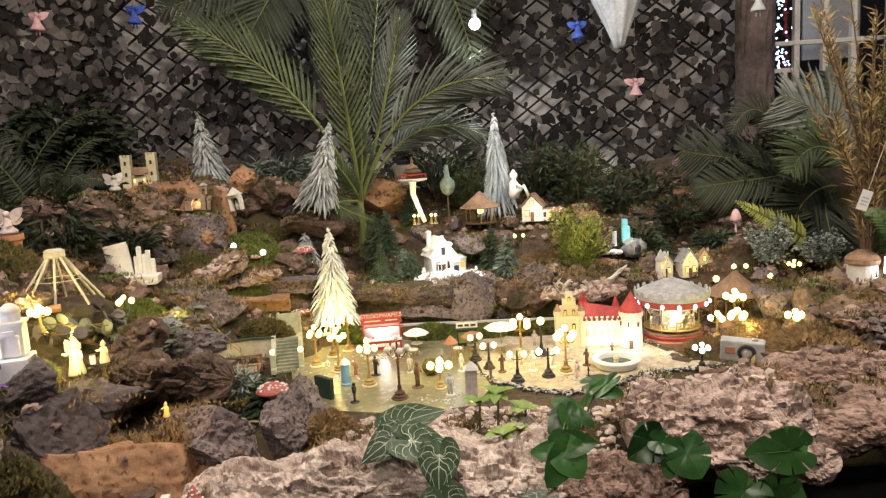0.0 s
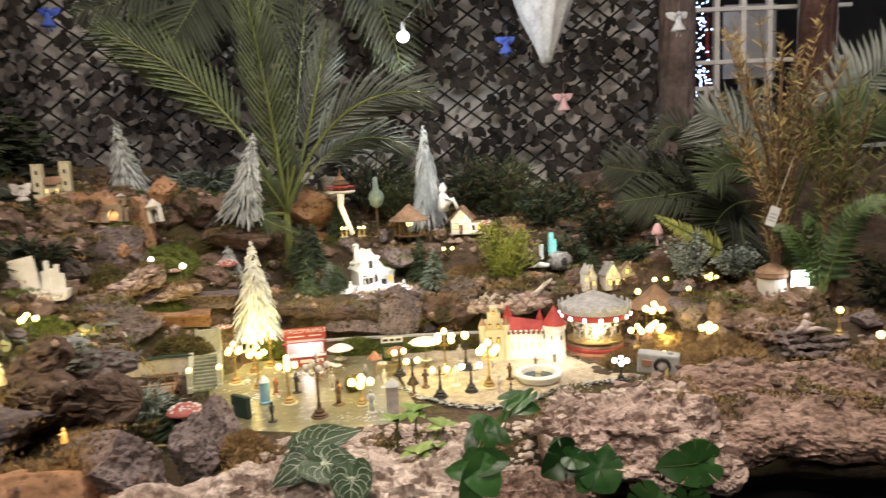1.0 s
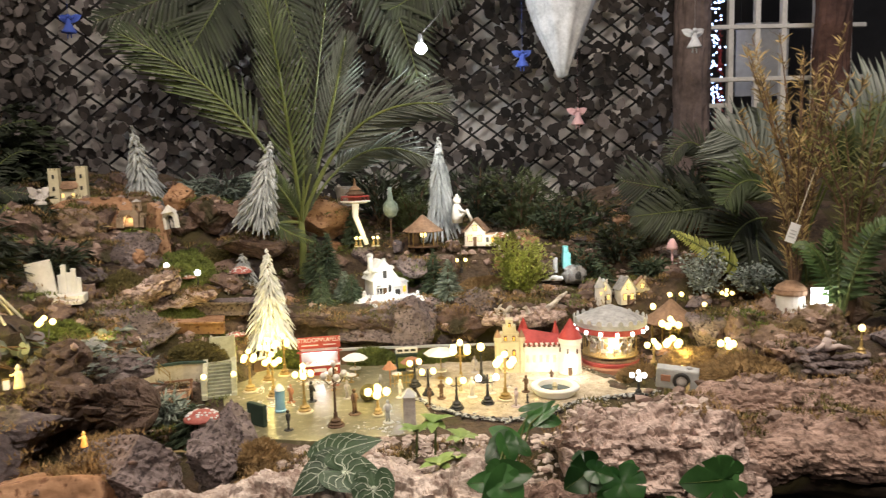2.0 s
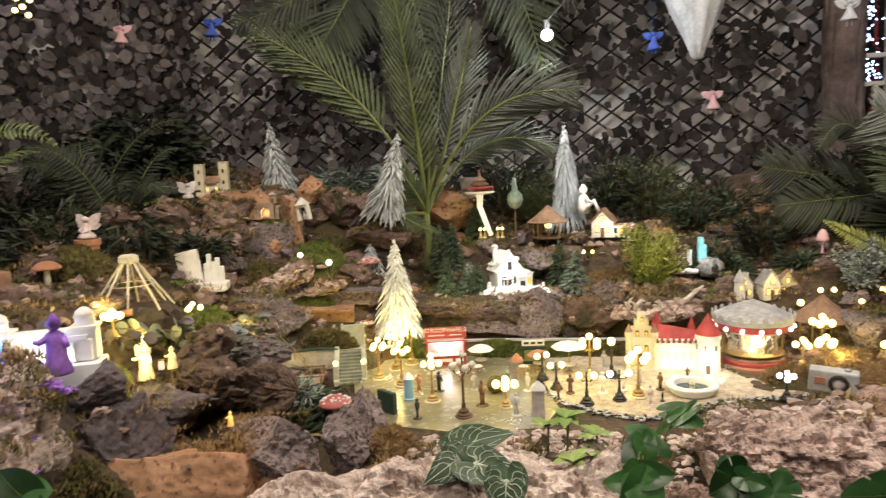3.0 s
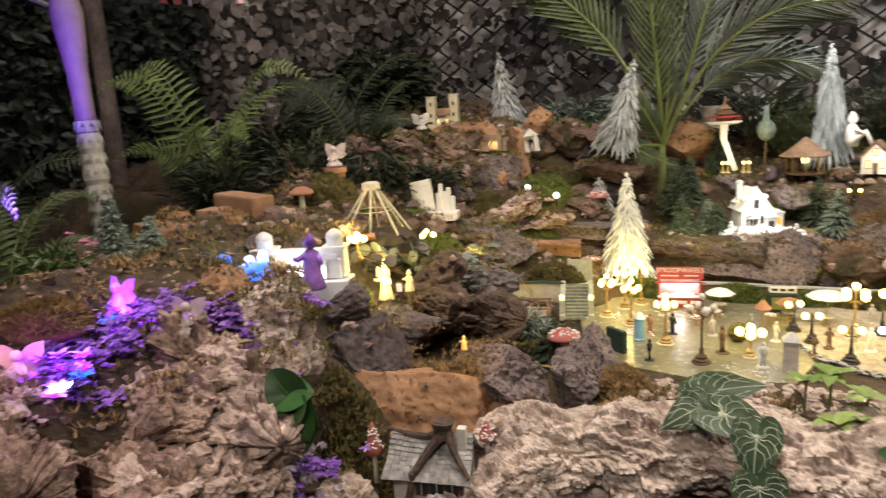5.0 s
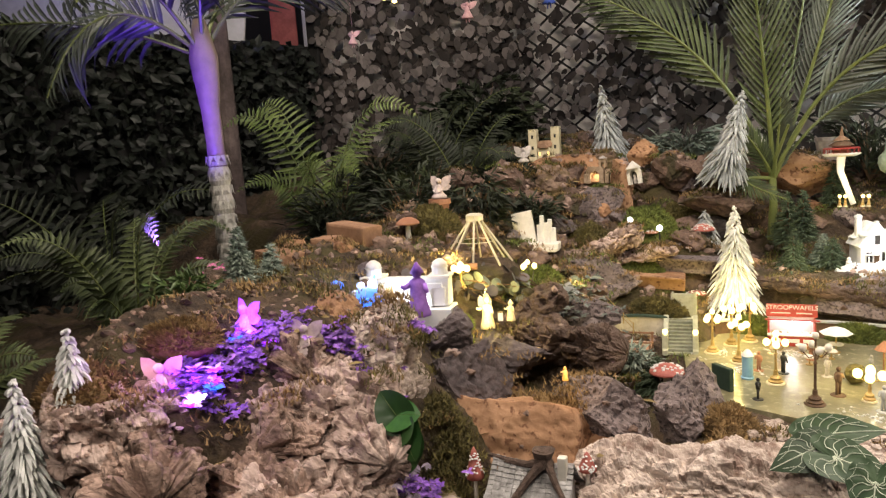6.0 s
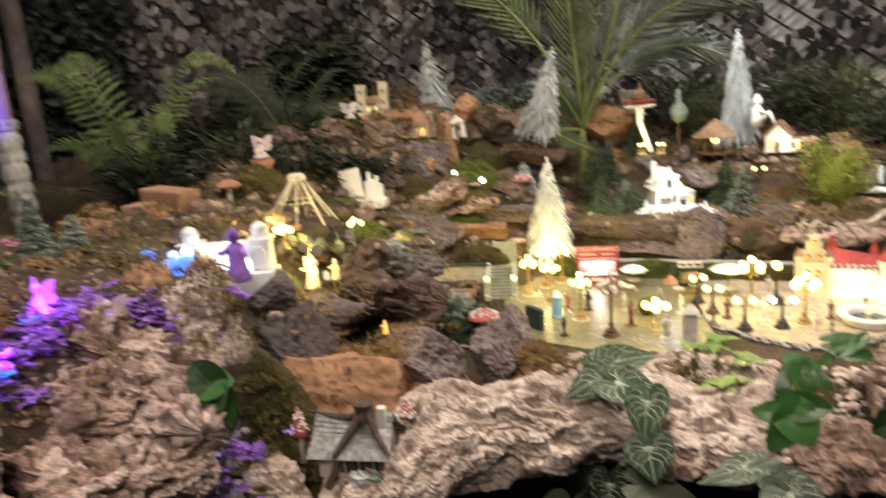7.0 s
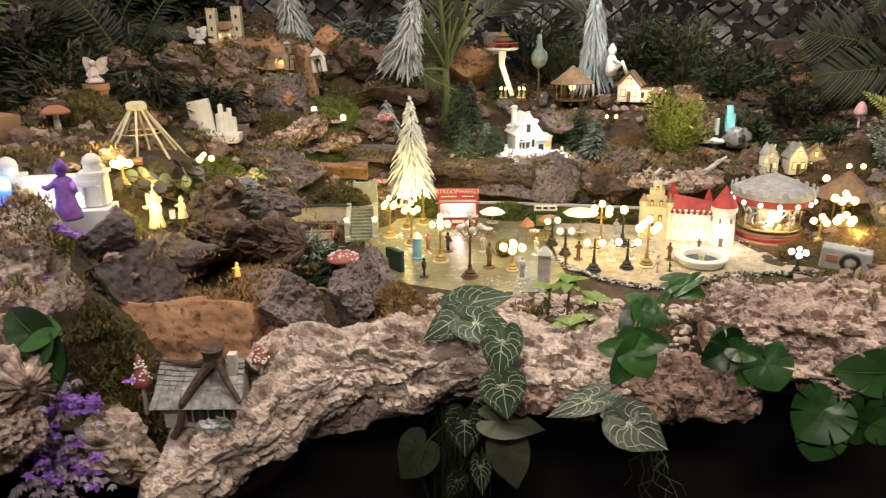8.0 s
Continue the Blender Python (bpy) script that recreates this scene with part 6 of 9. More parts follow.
def castle():
    """The castle with its red roofs: gatehouse, wall and round tower."""
    top = thing("castle", "cream miniature castle with red roofs and a round tower", "castle", (0.385, 1.90, 0.853), -6)
    top.matrix_world = pose(0.400, 1.90, 0.853, 0, 0, -6) @ Matrix.Diagonal((0.86, 0.95, 1.0, 1))
    gate = part("gatehouse", box(B(), (0.075, 0.05, 0.085), (-0.085, 0, 0), bevel=0.002), "cream", top)
    for k, (w, z, h) in enumerate(((0.060, 0.085, 0.022), (0.042, 0.107, 0.020), (0.024, 0.127, 0.018))):
        part("gable_step", box(B(), (w, 0.034, h), (-0.085, 0, z), bevel=0.0015), "cream", top)
    for x in (-0.122, -0.048):
        part("turret", lathe(B(), [(0.010, 0.0), (0.010, 0.085), (0.012, 0.088), (0.012, 0.098), (0.0105, 0.099)], 10, (x, -0.02, 0)), "cream", top)
        part("turret_roof", cone(B(), 0.012, 0.0008, 0.02, (x, -0.02, 0.099), segs=10), "brown_roof", top)
    for x, z, w, h in ((-0.098, 0.05, 0.008, 0.014), (-0.072, 0.05, 0.008, 0.014), (-0.098, 0.09, 0.007, 0.012), (-0.072, 0.09, 0.007, 0.012), (-0.085, 0.128, 0.006, 0.01), (-0.085, 0.014, 0.016, 0.026)):
        window = part("window", box(B(), (w * 1.3, 0.004, h * 1.15), (x, -0.026, z - h * 0.08)), "dark_timber", top)
        if z > 0.04:
            part("pane", box(B(), (w * 0.7, 0.004, h * 0.75), (x, -0.0272, z)), "amber_glow", window)
    part("curtain_wall", box(B(), (0.135, 0.05, 0.072), (0.018, 0.004, 0), bevel=0.002), "plaster", top)
    roof = B()
    for x0, x1, y, z0, z1 in ((-0.052, 0.082, 0.004, 0.076, 0.098),):
        v = [roof.verts.new(p) for p in ((x0, y - 0.033, z0), (x1, y - 0.033, z0), (x1, y + 0.033, z0), (x0, y + 0.033, z0), (x0, y, z1 + 0.020), (x1, y, z1))]
        for f in ((0, 1, 5, 4), (2, 3, 4, 5), (0, 4, 3), (1, 2, 5), (0, 3, 2, 1)):
            roof.faces.new([v[i] for i in f])
    part("roof", roof, "red_roof", top)
    part("roof_wing", cone(B(), 0.024, 0.001, 0.050, (-0.040, 0.014, 0.095), segs=4), "red_roof", top)
    for k in range(7):
        part("merlon", box(B(), (0.009, 0.006, 0.010), (-0.036 + k * 0.017, -0.024, 0.072), bevel=0.001), "plaster", top)
    for k in range(5):
        part("arch_window", box(B(), (0.009, 0.004, 0.020), (-0.030 + k * 0.021, -0.0225, 0.028), bevel=0.001), "timber", top)
    for k in range(8):
        part("dormer", cone(B(), 0.0055, 0.0006, 0.012, (-0.040 + k * 0.0155, -0.0275, 0.072), segs=4), "dark_timber", top)
    part("round_tower", lathe(B(), [(0.036, 0), (0.035, 0.01), (0.033, 0.080), (0.037, 0.084), (0.037, 0.096), (0.034, 0.097)], 20, (0.103, -0.02, 0)), "plaster", top)
    part("tower_roof", lathe(B(), [(0.038, 0.096), (0.020, 0.120), (0.0012, 0.147)], 20, (0.103, -0.02, 0)), "red_roof", top)
    part("small_spire", cone(B(), 0.013, 0.001, 0.035, (0.062, 0.02, 0.098), segs=10), "red_roof", top)
    part("tower_door", lathe(B(), [(0.012, 0.0), (0.012, 0.028), (0.008, 0.036), (0.001, 0.039)], 12, (0.098, -0.045, 0)), "plaster", top)
    part("door", box(B(), (0.012, 0.004, 0.022), (0.098, -0.057, 0.0)), "dark_timber", top)
    for a in (200, 250, 300):
        part("slit", box(B(), (0.004, 0.004, 0.012), (0.103 + 0.0345 * math.cos(radians(a)), -0.02 + 0.0345 * math.sin(radians(a)), 0.058), (0, 0, a + 90)), "dark_timber", top)


castle()


def carousel():
    top = thing("carousel", "red and white miniature carousel with a grey canopy", "carousel", (0.618, 1.955, 0.856), 8)
    top.matrix_world = pose(0.616, 1.945, 0.856, 0, 0, 8) @ Matrix.Diagonal((0.87, 0.87, 1.0, 1))
    part("platform", lathe(B(), [(0.090, 0), (0.092, 0.004), (0.092, 0.010), (0.088, 0.013), (0.080, 0.016), (0.078, 0.016)], 40), "red_paint", top, "red round platform")
    part("floor_ring", lathe(B(), [(0.090, 0.0135), (0.090, 0.018), (0.087, 0.019)], 40), "brown_roof", top)
    part("plinth", lathe(B(), [(0.094, -0.02), (0.096, -0.004), (0.092, 0.001)], 40), "terracotta", top)
    part("drum", lathe(B(), [(0.036, 0.018), (0.034, 0.03), (0.034, 0.085), (0.040, 0.09)], 20), "white_paint", top, smooth=True)
    for k in range(8):
        a = 6.283 * k / 8
        part("mirror_panel", box(B(), (0.018, 0.003, 0.04), (0.0355 * math.cos(a), 0.0355 * math.sin(a), 0.036), (0, 0, math.degrees(a) + 90), 0.001), "bronze" if k % 2 else "plaster", top)
    part("canopy", lathe(B(), [(0.112, 0.118), (0.106, 0.124), (0.08, 0.136), (0.045, 0.150), (0.012, 0.160), (0.002, 0.164)], 32, wave=0.012, lobes=16), "grey_roof", top, "grey pleated canopy", False)
    part("valance", lathe(B(), [(0.108, 0.092), (0.110, 0.094), (0.110, 0.112), (0.108, 0.113)], 40), "red_paint", top)
    part("cornice", lathe(B(), [(0.111, 0.108), (0.114, 0.111), (0.114, 0.121), (0.111, 0.123)], 40), "grey_paint", top)
    scallop = part("scallop", lathe(B(), [(0.0080, -0.0015), (0.0088, 0), (0.0080, 0.0015)], 12), "grey_paint", top)
    for k in range(22):
        a = 6.283 * k / 22
        m = pose(0.1145 * math.cos(a), 0.1145 * math.sin(a), 0.126, 90, 0, math.degrees(a) + 90)
        if k:
            twin(scallop, m, top)
        else:
            scallop.matrix_basis = m
    part("rounding_board", lathe(B(), [(0.070, 0.078), (0.072, 0.080), (0.072, 0.094), (0.070, 0.096)], 32), "white_paint", top)
    for k in range(12):
        a = 6.283 * k / 12
        swag = [(0.0735 * math.cos(a + t), 0.0735 * math.sin(a + t), 0.078 - 0.012 * math.cos(t / 0.26 * 1.5708)) for t in (-0.26, -0.17, -0.08, 0, 0.08, 0.17, 0.26)]
        part("swag", tube(B(), swag, 0.0022, 6), "white_paint", top)
    part("inner_rail", lathe(B(), [(0.087, 0.026), (0.0885, 0.027), (0.0885, 0.029), (0.087, 0.030)], 32), "bronze", top)
    for k in range(14):
        a = 6.283 * k / 14
        part("bulb", ball(B(), 0.0062, (0.112 * math.cos(a), 0.112 * math.sin(a), 0.098), (1, 1, 1), 2), "white_glow", top, "", True)
    for k in range(12):
        a = 6.283 * (k + 0.5) / 12
        part("pole", cone(B(), 0.0014, 0.0014, 0.082, (0.084 * math.cos(a), 0.084 * math.sin(a), 0.016), segs=6), "bronze", top)
    for k in range(10):
        a = 6.283 * k / 10 + 0.2
        m = pose(0.064 * math.cos(a), 0.064 * math.sin(a), 0.034 + 0.008 * (k % 2), 0, 0, math.degrees(a) + 90)
        bm = B()
        ball(bm, 0.0075, (0, 0, 0.008), (1.6, 0.7, 0.8), 2)
        tube(bm, [(0.009, 0, 0.010), (0.014, 0, 0.019), (0.020, 0, 0.017)], [0.004, 0.0035, 0.002], 6)
        for x, s in ((0.008, 1), (-0.008, -1)):
            for y in (-0.003, 0.003):
                tube(bm, [(x, y, 0.004), (x + 0.004 * s, y, -0.004), (x + 0.001 * s, y, -0.010)], 0.0014, 5)
        tube(bm, [(-0.012, 0, 0.010), (-0.017, 0, 0.002)], [0.002, 0.001], 5)
        tube(bm, [(0, 0, -0.02), (0, 0, 0.05)], 0.0008, 5)
        horse = part("horse", bm, ("plaster", "cream", "resin_fig")[k % 3], top, "small white carousel horse", True)
        horse.matrix_basis = m


carousel()


def fountain():
    top = thing("fountain", "round white fountain basin with dark water", "fountain", (0.408, 1.70, 0.853), size=0.88)
    part("basin", lathe(B(), [(0.050, 0), (0.056, 0.004), (0.056, 0.014), (0.066, 0.018), (0.067, 0.023), (0.064, 0.026), (0.048, 0.026), (0.046, 0.020), (0.044, 0.006)], 36), "white_paint", top, smooth=False)
    part("water", lathe(B(), [(0.0445, 0.008), (0.0445, 0.013)], 32), "water_blue", top)
    part("spout", lathe(B(), [(0.008, 0.012), (0.006, 0.02), (0.009, 0.024), (0.004, 0.032)], 10), "cream", top)


fountain()


def stone_camera():
    top = thing("stone_camera", "grey marbled stone camera ornament", "ornament", (0.650, 1.545, 0.908), -24, size=0.80, tip=(4, 3))
    part("body", box(B(), (0.112, 0.04, 0.058), bevel=0.005), "grey_paint", top)
    part("lens_ring", lathe(B(), [(0.022, 0), (0.024, 0.004), (0.022, 0.010), (0.016, 0.011), (0.015, 0.006)], 24), "black_iron", top).matrix_basis = pose(0.012, -0.019, 0.028, 90)
    part("lens", lathe(B(), [(0.014, 0), (0.014, 0.007), (0.008, 0.010)], 20), "resin_fig", top).matrix_basis = pose(0.012, -0.019, 0.028, 90)
    part("finder", box(B(), (0.026, 0.004, 0.018), (-0.03, -0.021, 0.022), bevel=0.001), "terracotta", top)
    part("button", lathe(B(), [(0.008, 0), (0.008, 0.005), (0.006, 0.006)], 14, (0.03, 0, 0.058)), "grey_roof", top)


stone_camera()


def lettering(text, size, key, parent, m, name="letters"):
    data = bpy.data.curves.new(name, "FONT")
    data.body, data.size, data.extrude, data.align_x, data.align_y = text, size, 0.0004, "CENTER", "CENTER"
    ob = bpy.data.objects.new(name, data)
    scene.collection.objects.link(ob)
    me = bpy.data.meshes.new_from_object(ob.evaluated_get(bpy.context.evaluated_depsgraph_get()))
    bpy.data.objects.remove(ob)
    me.materials.clear()
    me.materials.append(M[key])
    made = new(name, me)
    made.parent = parent
    made.matrix_basis = m
    return made


def waffle_stall():
    top = thing("waffle_stall", "red miniature waffle stall with a lit counter", "stall", (-0.195, 1.965, Z0), 8)
    part("counter", box(B(), (0.105, 0.03, 0.026), (0, -0.016, 0), bevel=0.001), "red_paint", top)
    part("counter_top", box(B(), (0.110, 0.036, 0.004), (0, -0.016, 0.026), bevel=0.001), "white_paint", top)
    part("back_wall", box(B(), (0.105, 0.004, 0.062), (0, 0.028, 0)), "white_paint", top)
    for x in (-0.052, 0.052):
        part("side_wall", box(B(), (0.004, 0.05, 0.060), (x, 0.004, 0)), "red_paint", top)
    part("awning", box(B(), (0.122, 0.062, 0.004), (0, -0.012, 0.060), (-14, 0, 0), 0.001), "red_paint", top, "red sloping awning")
    sign = part("sign_board", box(B(), (0.116, 0.004, 0.032), (0, 0.0, 0.068), (-8, 0, 0), 0.001), "red_paint", top)
    lettering("STROOPWAFELS", 0.0158, "white_paint", sign, pose(0, -0.0035, 0.092, 82, 0, 0))
    for x, w in ((-0.025, 0.045), (0.028, 0.035)):
        part("text_bar", box(B(), (w, 0.001, 0.003), (x, -0.0048, 0.077)), "white_paint", sign)
    for x, w in ((-0.035, 0.022), (0.0, 0.034), (0.036, 0.022)):
        part("text_bar", box(B(), (w, 0.001, 0.009), (x, -0.0318, 0.010)), "white_paint", top)
    part("strip_light", box(B(), (0.09, 0.004, 0.004), (0, 0.016, 0.052)), "white_glow", top)
    for k in range(6):
        part("pastry", ball(B(), 0.005, (-0.04 + 0.016 * k, -0.016, 0.033), (1, 1, 0.6), 1), "timber", top)


waffle_stall()


def kiosk():
    top = thing("kiosk", "small green kiosk with a cream name board", "kiosk", (0.045, 1.955, Z0), 4)
    part("body", box(B(), (0.056, 0.04, 0.046), bevel=0.002), "green_paint", top)
    part("front_panel", box(B(), (0.048, 0.003, 0.03), (0, -0.021, 0.01)), "yellow_green", top)
    part("roof", box(B(), (0.062, 0.05, 0.004), (0, 0, 0.046), bevel=0.001), "green_paint", top)
    board = part("name_board", box(B(), (0.060, 0.004, 0.016), (0, -0.02, 0.052), bevel=0.001), "white_paint", top)
    for x, w in ((-0.018, 0.014), (0.0, 0.012), (0.018, 0.014)):
        part("text_bar", box(B(), (w, 0.001, 0.006), (x, -0.0225, 0.057)), "black_iron", board)


kiosk()


def parasol(at, r, height, label, key="white_paint"):
    top = thing("parasol", label, "parasol", at, 0, "parasols")
    part("pole", cone(B(), 0.0014, 0.0014, height, segs=6), "bronze", top)
    part("foot", lathe(B(), [(0.010, 0), (0.010, 0.003), (0.004, 0.005)], 10), "bronze", top)
    part("canopy", lathe(B(), [(r, height - 0.014), (r * 0.98, height - 0.012), (r * 0.6, height - 0.004), (0.002, height + 0.002)], 16, wave=0.05, lobes=8), key, top)
    part("table", lathe(B(), [(0.016, 0.020), (0.016, 0.022), (0.015, 0.023)], 12), "plaster", top)


parasol((-0.094, 1.915, Z0), 0.034, 0.062, "white parasol on the square")
parasol((0.137, 1.86, Z0), 0.044, 0.082, "white parasol lit by lamps")
parasol((0.06, 1.88, Z0), 0.03, 0.055, "orange-brown parasol beside the kiosk", "terracotta")


def pavilion():
    top = thing("pavilion", "small gilded garden fence with arches", "pavilion", (0.035, 1.80, Z0), 6)
    for k in range(7):
        x = -0.03 + 0.01 * k
        part("picket", cone(B(), 0.0012, 0.0012, 0.042 - 0.004 * abs(k - 3), (x, 0, 0), segs=6), "bronze", top)
    for z in (0.010, 0.030):
        part("rail", box(B(), (0.066, 0.0016, 0.0016), (0, 0, z)), "bronze", top)
    part("cap", cone(B(), 0.02, 0.002, 0.02, (-0.03, 0.02, 0.045), segs=8), "terracotta", top)
    part("pier", cone(B(), 0.002, 0.002, 0.046, (-0.03, 0.02, 0), segs=6), "terracotta", top)


pavilion()


def figure(at, height, key, label, turn=0, seed=0, disc=True, name="figurine", category="figurine"):
    """A small standing figurine, one plain shape."""
    s = height
    bm = B()
    if disc:
        lathe(bm, [(0.24 * s, -0.02 * s), (0.25 * s, 0.0), (0.22 * s, 0.035 * s)], 12)
    rng = random.Random(seed)
    for x in (-0.06, 0.06):
        tube(bm, [(x * s, 0, 0.02 * s), (x * s * 0.9, 0, 0.25 * s), (x * s * 0.7, 0, 0.48 * s)], [0.045 * s, 0.05 * s, 0.07 * s], 7)
    lathe(bm, [(0.09 * s, 0.44 * s), (0.10 * s, 0.52 * s), (0.13 * s, 0.74 * s), (0.10 * s, 0.80 * s), (0.035 * s, 0.83 * s)], 10)
    for x in (-1, 1):
        tube(bm, [(x * 0.12 * s, 0, 0.77 * s), (x * 0.17 * s, -0.03 * s, 0.62 * s), (x * 0.14 * s, -0.09 * s, rng.uniform(0.46, 0.60) * s)], [0.04 * s, 0.035 * s, 0.028 * s], 6)
    ball(bm, 0.085 * s, (0, 0, 0.915 * s), (0.9, 1, 1.1), 2)
    ob = part(name, bm, key, smooth=True)
    ob.matrix_world = pose(*at, 0, 0, turn)
    return tagged(ob, label, category, "figurines")


for n, (x, y, h, key, label) in enumerate((
    (0.005, 1.555, 0.052, "grey_paint", "grey-white standing figurine on a pale disc"),
    (-0.073, 1.617, 0.060, "dark_timber", "brown standing figurine on a pale disc"),
    (-0.21, 1.537, 0.045, "black_iron", "dark crouching figurine on a pale disc"),
    (-0.185, 1.72, 0.050, "black_iron", "dark standing figurine near a lamp"),
    (-0.14, 1.84, 0.045, "terracotta", "brown figurine before the stall"),
    (-0.225, 1.86, 0.045, "cream", "cream figurine before the stall"),
    (0.10, 1.65, 0.045, "dark_timber", "brown figurine beside the path"),
    (0.205, 1.70, 0.050, "plaster", "pale figurine on the path"),
    (0.18, 1.74, 0.045, "cream", "cream figurine on the path"),
    (0.30, 1.76, 0.040, "resin_fig", "grey figurine beside the castle"),
    (0.33, 1.64, 0.022, "black_iron", "small dark dog figurine near the fountain"),
    (0.42, 1.80, 0.030, "dark_timber", "brown figurine at the castle wall"),
    (0.70, 1.72, 0.045, "plaster", "pale figurine beside the lamps"),
    (0.80, 1.78, 0.045, "resin_fig", "grey figurine beside the hut"),
    (-0.27, 1.60, 0.030, "plaster", "white seated figurine on a pale disc"),
    (-0.235, 1.72, 0.045, "terracotta", "figurine in a faded red coat near the lamps"),
    (-0.10, 1.73, 0.045, "resin_fig", "grey figurine walking on the square"),
    (-0.02, 1.78, 0.042, "slate", "grey figurine standing on the square"),
    (0.03, 1.72, 0.045, "plaster", "white figurine beside the fence"),
    (0.13, 1.70, 0.045, "dark_timber", "brown figurine beside the lamps"),
    (0.255, 1.72, 0.045, "plaster", "white figurine beside the lamps"),
    (0.30, 1.62, 0.045, "resin_pink", "pinkish figurine on the path"),
    (0.34, 1.72, 0.042, "dark_timber", "brown figurine on the path"),
    (0.23, 1.90, 0.045, "resin_fig", "grey figurine behind the parasol"),
)):
    figure((x, y, Z0), h, key, label, n * 47, n)


def small_things():
    top = thing("advert_column", "sky blue round column with a white top", "column", (-0.249, 1.657, Z0))
    part("drum", lathe(B(), [(0.013, 0), (0.014, 0.004), (0.0115, 0.006), (0.0115, 0.050), (0.013, 0.052)], 16), "sky_blue", top)
    part("cap", lathe(B(), [(0.013, 0.052), (0.010, 0.058), (0.003, 0.066)], 12), "white_paint", top)
    top = thing("obelisk", "pale grey-green stone pillar with a pointed cap", "pillar", (0.053, 1.545, Z0))
    part("shaft", box(B(), (0.027, 0.027, 0.062), bevel=0.002), "resin_fig", top)
    part("cap", cone(B(), 0.023, 0.004, 0.016, (0, 0, 0.062), (0, 0, 45), 4), "grey_paint", top)
    hedge = tagged(part("clipped_hedge", box(B(), (0.055, 0.012, 0.050), bevel=0.003), "green_paint"), "dark green upright hedge panel on the square", "hedge")
    hedge.matrix_world = pose(-0.285, 1.575, Z0, 0, 0, -38)
    top = thing("topiary", "round clipped green topiary bush", "shrub", (-0.045, 1.70, Z0))
    part("crown", ragged(ball(B(), 0.022, (0, 0, 0.022), (1, 1, 0.95), 3), 0.004, 120), "moss", top)
    for n, (x, y) in enumerate(((-0.165, 1.885), (-0.12, 1.875), (-0.10, 1.86), (0.02, 1.855), (-0.14, 1.80))):
        top = thing("cafe_table", "small white cafe table before the stall", "table", (x, y, Z0), n * 31, "cafe tables")
        part("tabletop", lathe(B(), [(0.013, 0.018), (0.013, 0.020), (0.012, 0.021)], 12), "plaster", top)
        part("leg", cone(B(), 0.0015, 0.0015, 0.018, segs=6), "bronze", top)
        part("foot", lathe(B(), [(0.008, 0), (0.008, 0.0015), (0.002, 0.002)], 10), "bronze", top)


small_things()


def steps():
    top = thing("garden_steps", "grey stone steps with side walls below a landing", "steps", (-0.424, 1.785, 0.85), 13)
    for k in range(10):
        part("step", box(B(), (0.058, 0.013, 0.0060 * (k + 1)), (0, 0.006 + 0.0115 * k, 0), bevel=0.0006), "step_stone", top)
    for x in (-0.036, 0.036):
        wall = B()
        v = [wall.verts.new(p) for p in ((x - 0.006, -0.004, 0), (x + 0.006, -0.004, 0), (x + 0.006, 0.125, 0), (x - 0.006, 0.125, 0), (x - 0.006, -0.004, 0.012), (x + 0.006, -0.004, 0.012), (x + 0.006, 0.125, 0.072), (x - 0.006, 0.125, 0.072))]
        for f in ((0, 1, 5, 4), (1, 2, 6, 5), (2, 3, 7, 6), (3, 0, 4, 7), (4, 5, 6, 7), (3, 2, 1, 0)):
            wall.faces.new([v[i] for i in f])
        part("side_wall", wall, "pale_step_stone", top)
    part("landing", box(B(), (0.07, 0.05, 0.062), (0, 0.15, 0), bevel=0.001), "pale_step_stone", top)
    part("back_panel", box(B(), (0.066, 0.012, 0.062), (0.008, 0.16, 0.060), bevel=0.001), "pale_step_stone", top)
    for x in (-0.020, 0.036):
        part("panel_post", box(B(), (0.006, 0.016, 0.066), (x, 0.16, 0.060), bevel=0.001), "pale_step_stone", top)
    for x in (-0.036, 0.036):
        part("pier", box(B(), (0.014, 0.014, 0.050), (x, 0.01, 0), bevel=0.001), "pale_step_stone", top)
        part("globe", ball(B(), 0.007, (x, 0.01, 0.057), level=2), "globe_glow", top, "glowing round globe", True)


steps()


def low_wall(name, points, height, thick, key, label, coping=None):
    top = thing(name, label, "wall")
    line = along(points, 0.02) + [Vector(points[-1])]
    for which, h0, h1, w, k in (("wall", -0.02, height, thick, key), ("coping", height, height + 0.005, thick * 1.6, coping or key)):
        bm = B()
        rows = []
        for n, p in enumerate(line):
            d = (line[min(n + 1, len(line) - 1)] - line[max(n - 1, 0)]).normalized()
            side = Vector((-d.y, d.x)) * w / 2
            base = p.z if len(p) > 2 else 0.853
            q = Vector((p.x, p.y))
            rows.append([bm.verts.new((*(q + s * side.xy), base + z)) for s, z in ((1, h0), (1, h1), (-1, h1), (-1, h0))])
        for a, b in zip(rows, rows[1:]):
            for j in range(4):
                bm.faces.new((a[j], a[(j + 1) % 4], b[(j + 1) % 4], b[j]))
        bm.faces.new(rows[0][::-1])
        bm.faces.new(rows[-1])
        bmesh.ops.recalc_face_normals(bm, faces=bm.faces)
        part(which, bm, k, top)
    return top


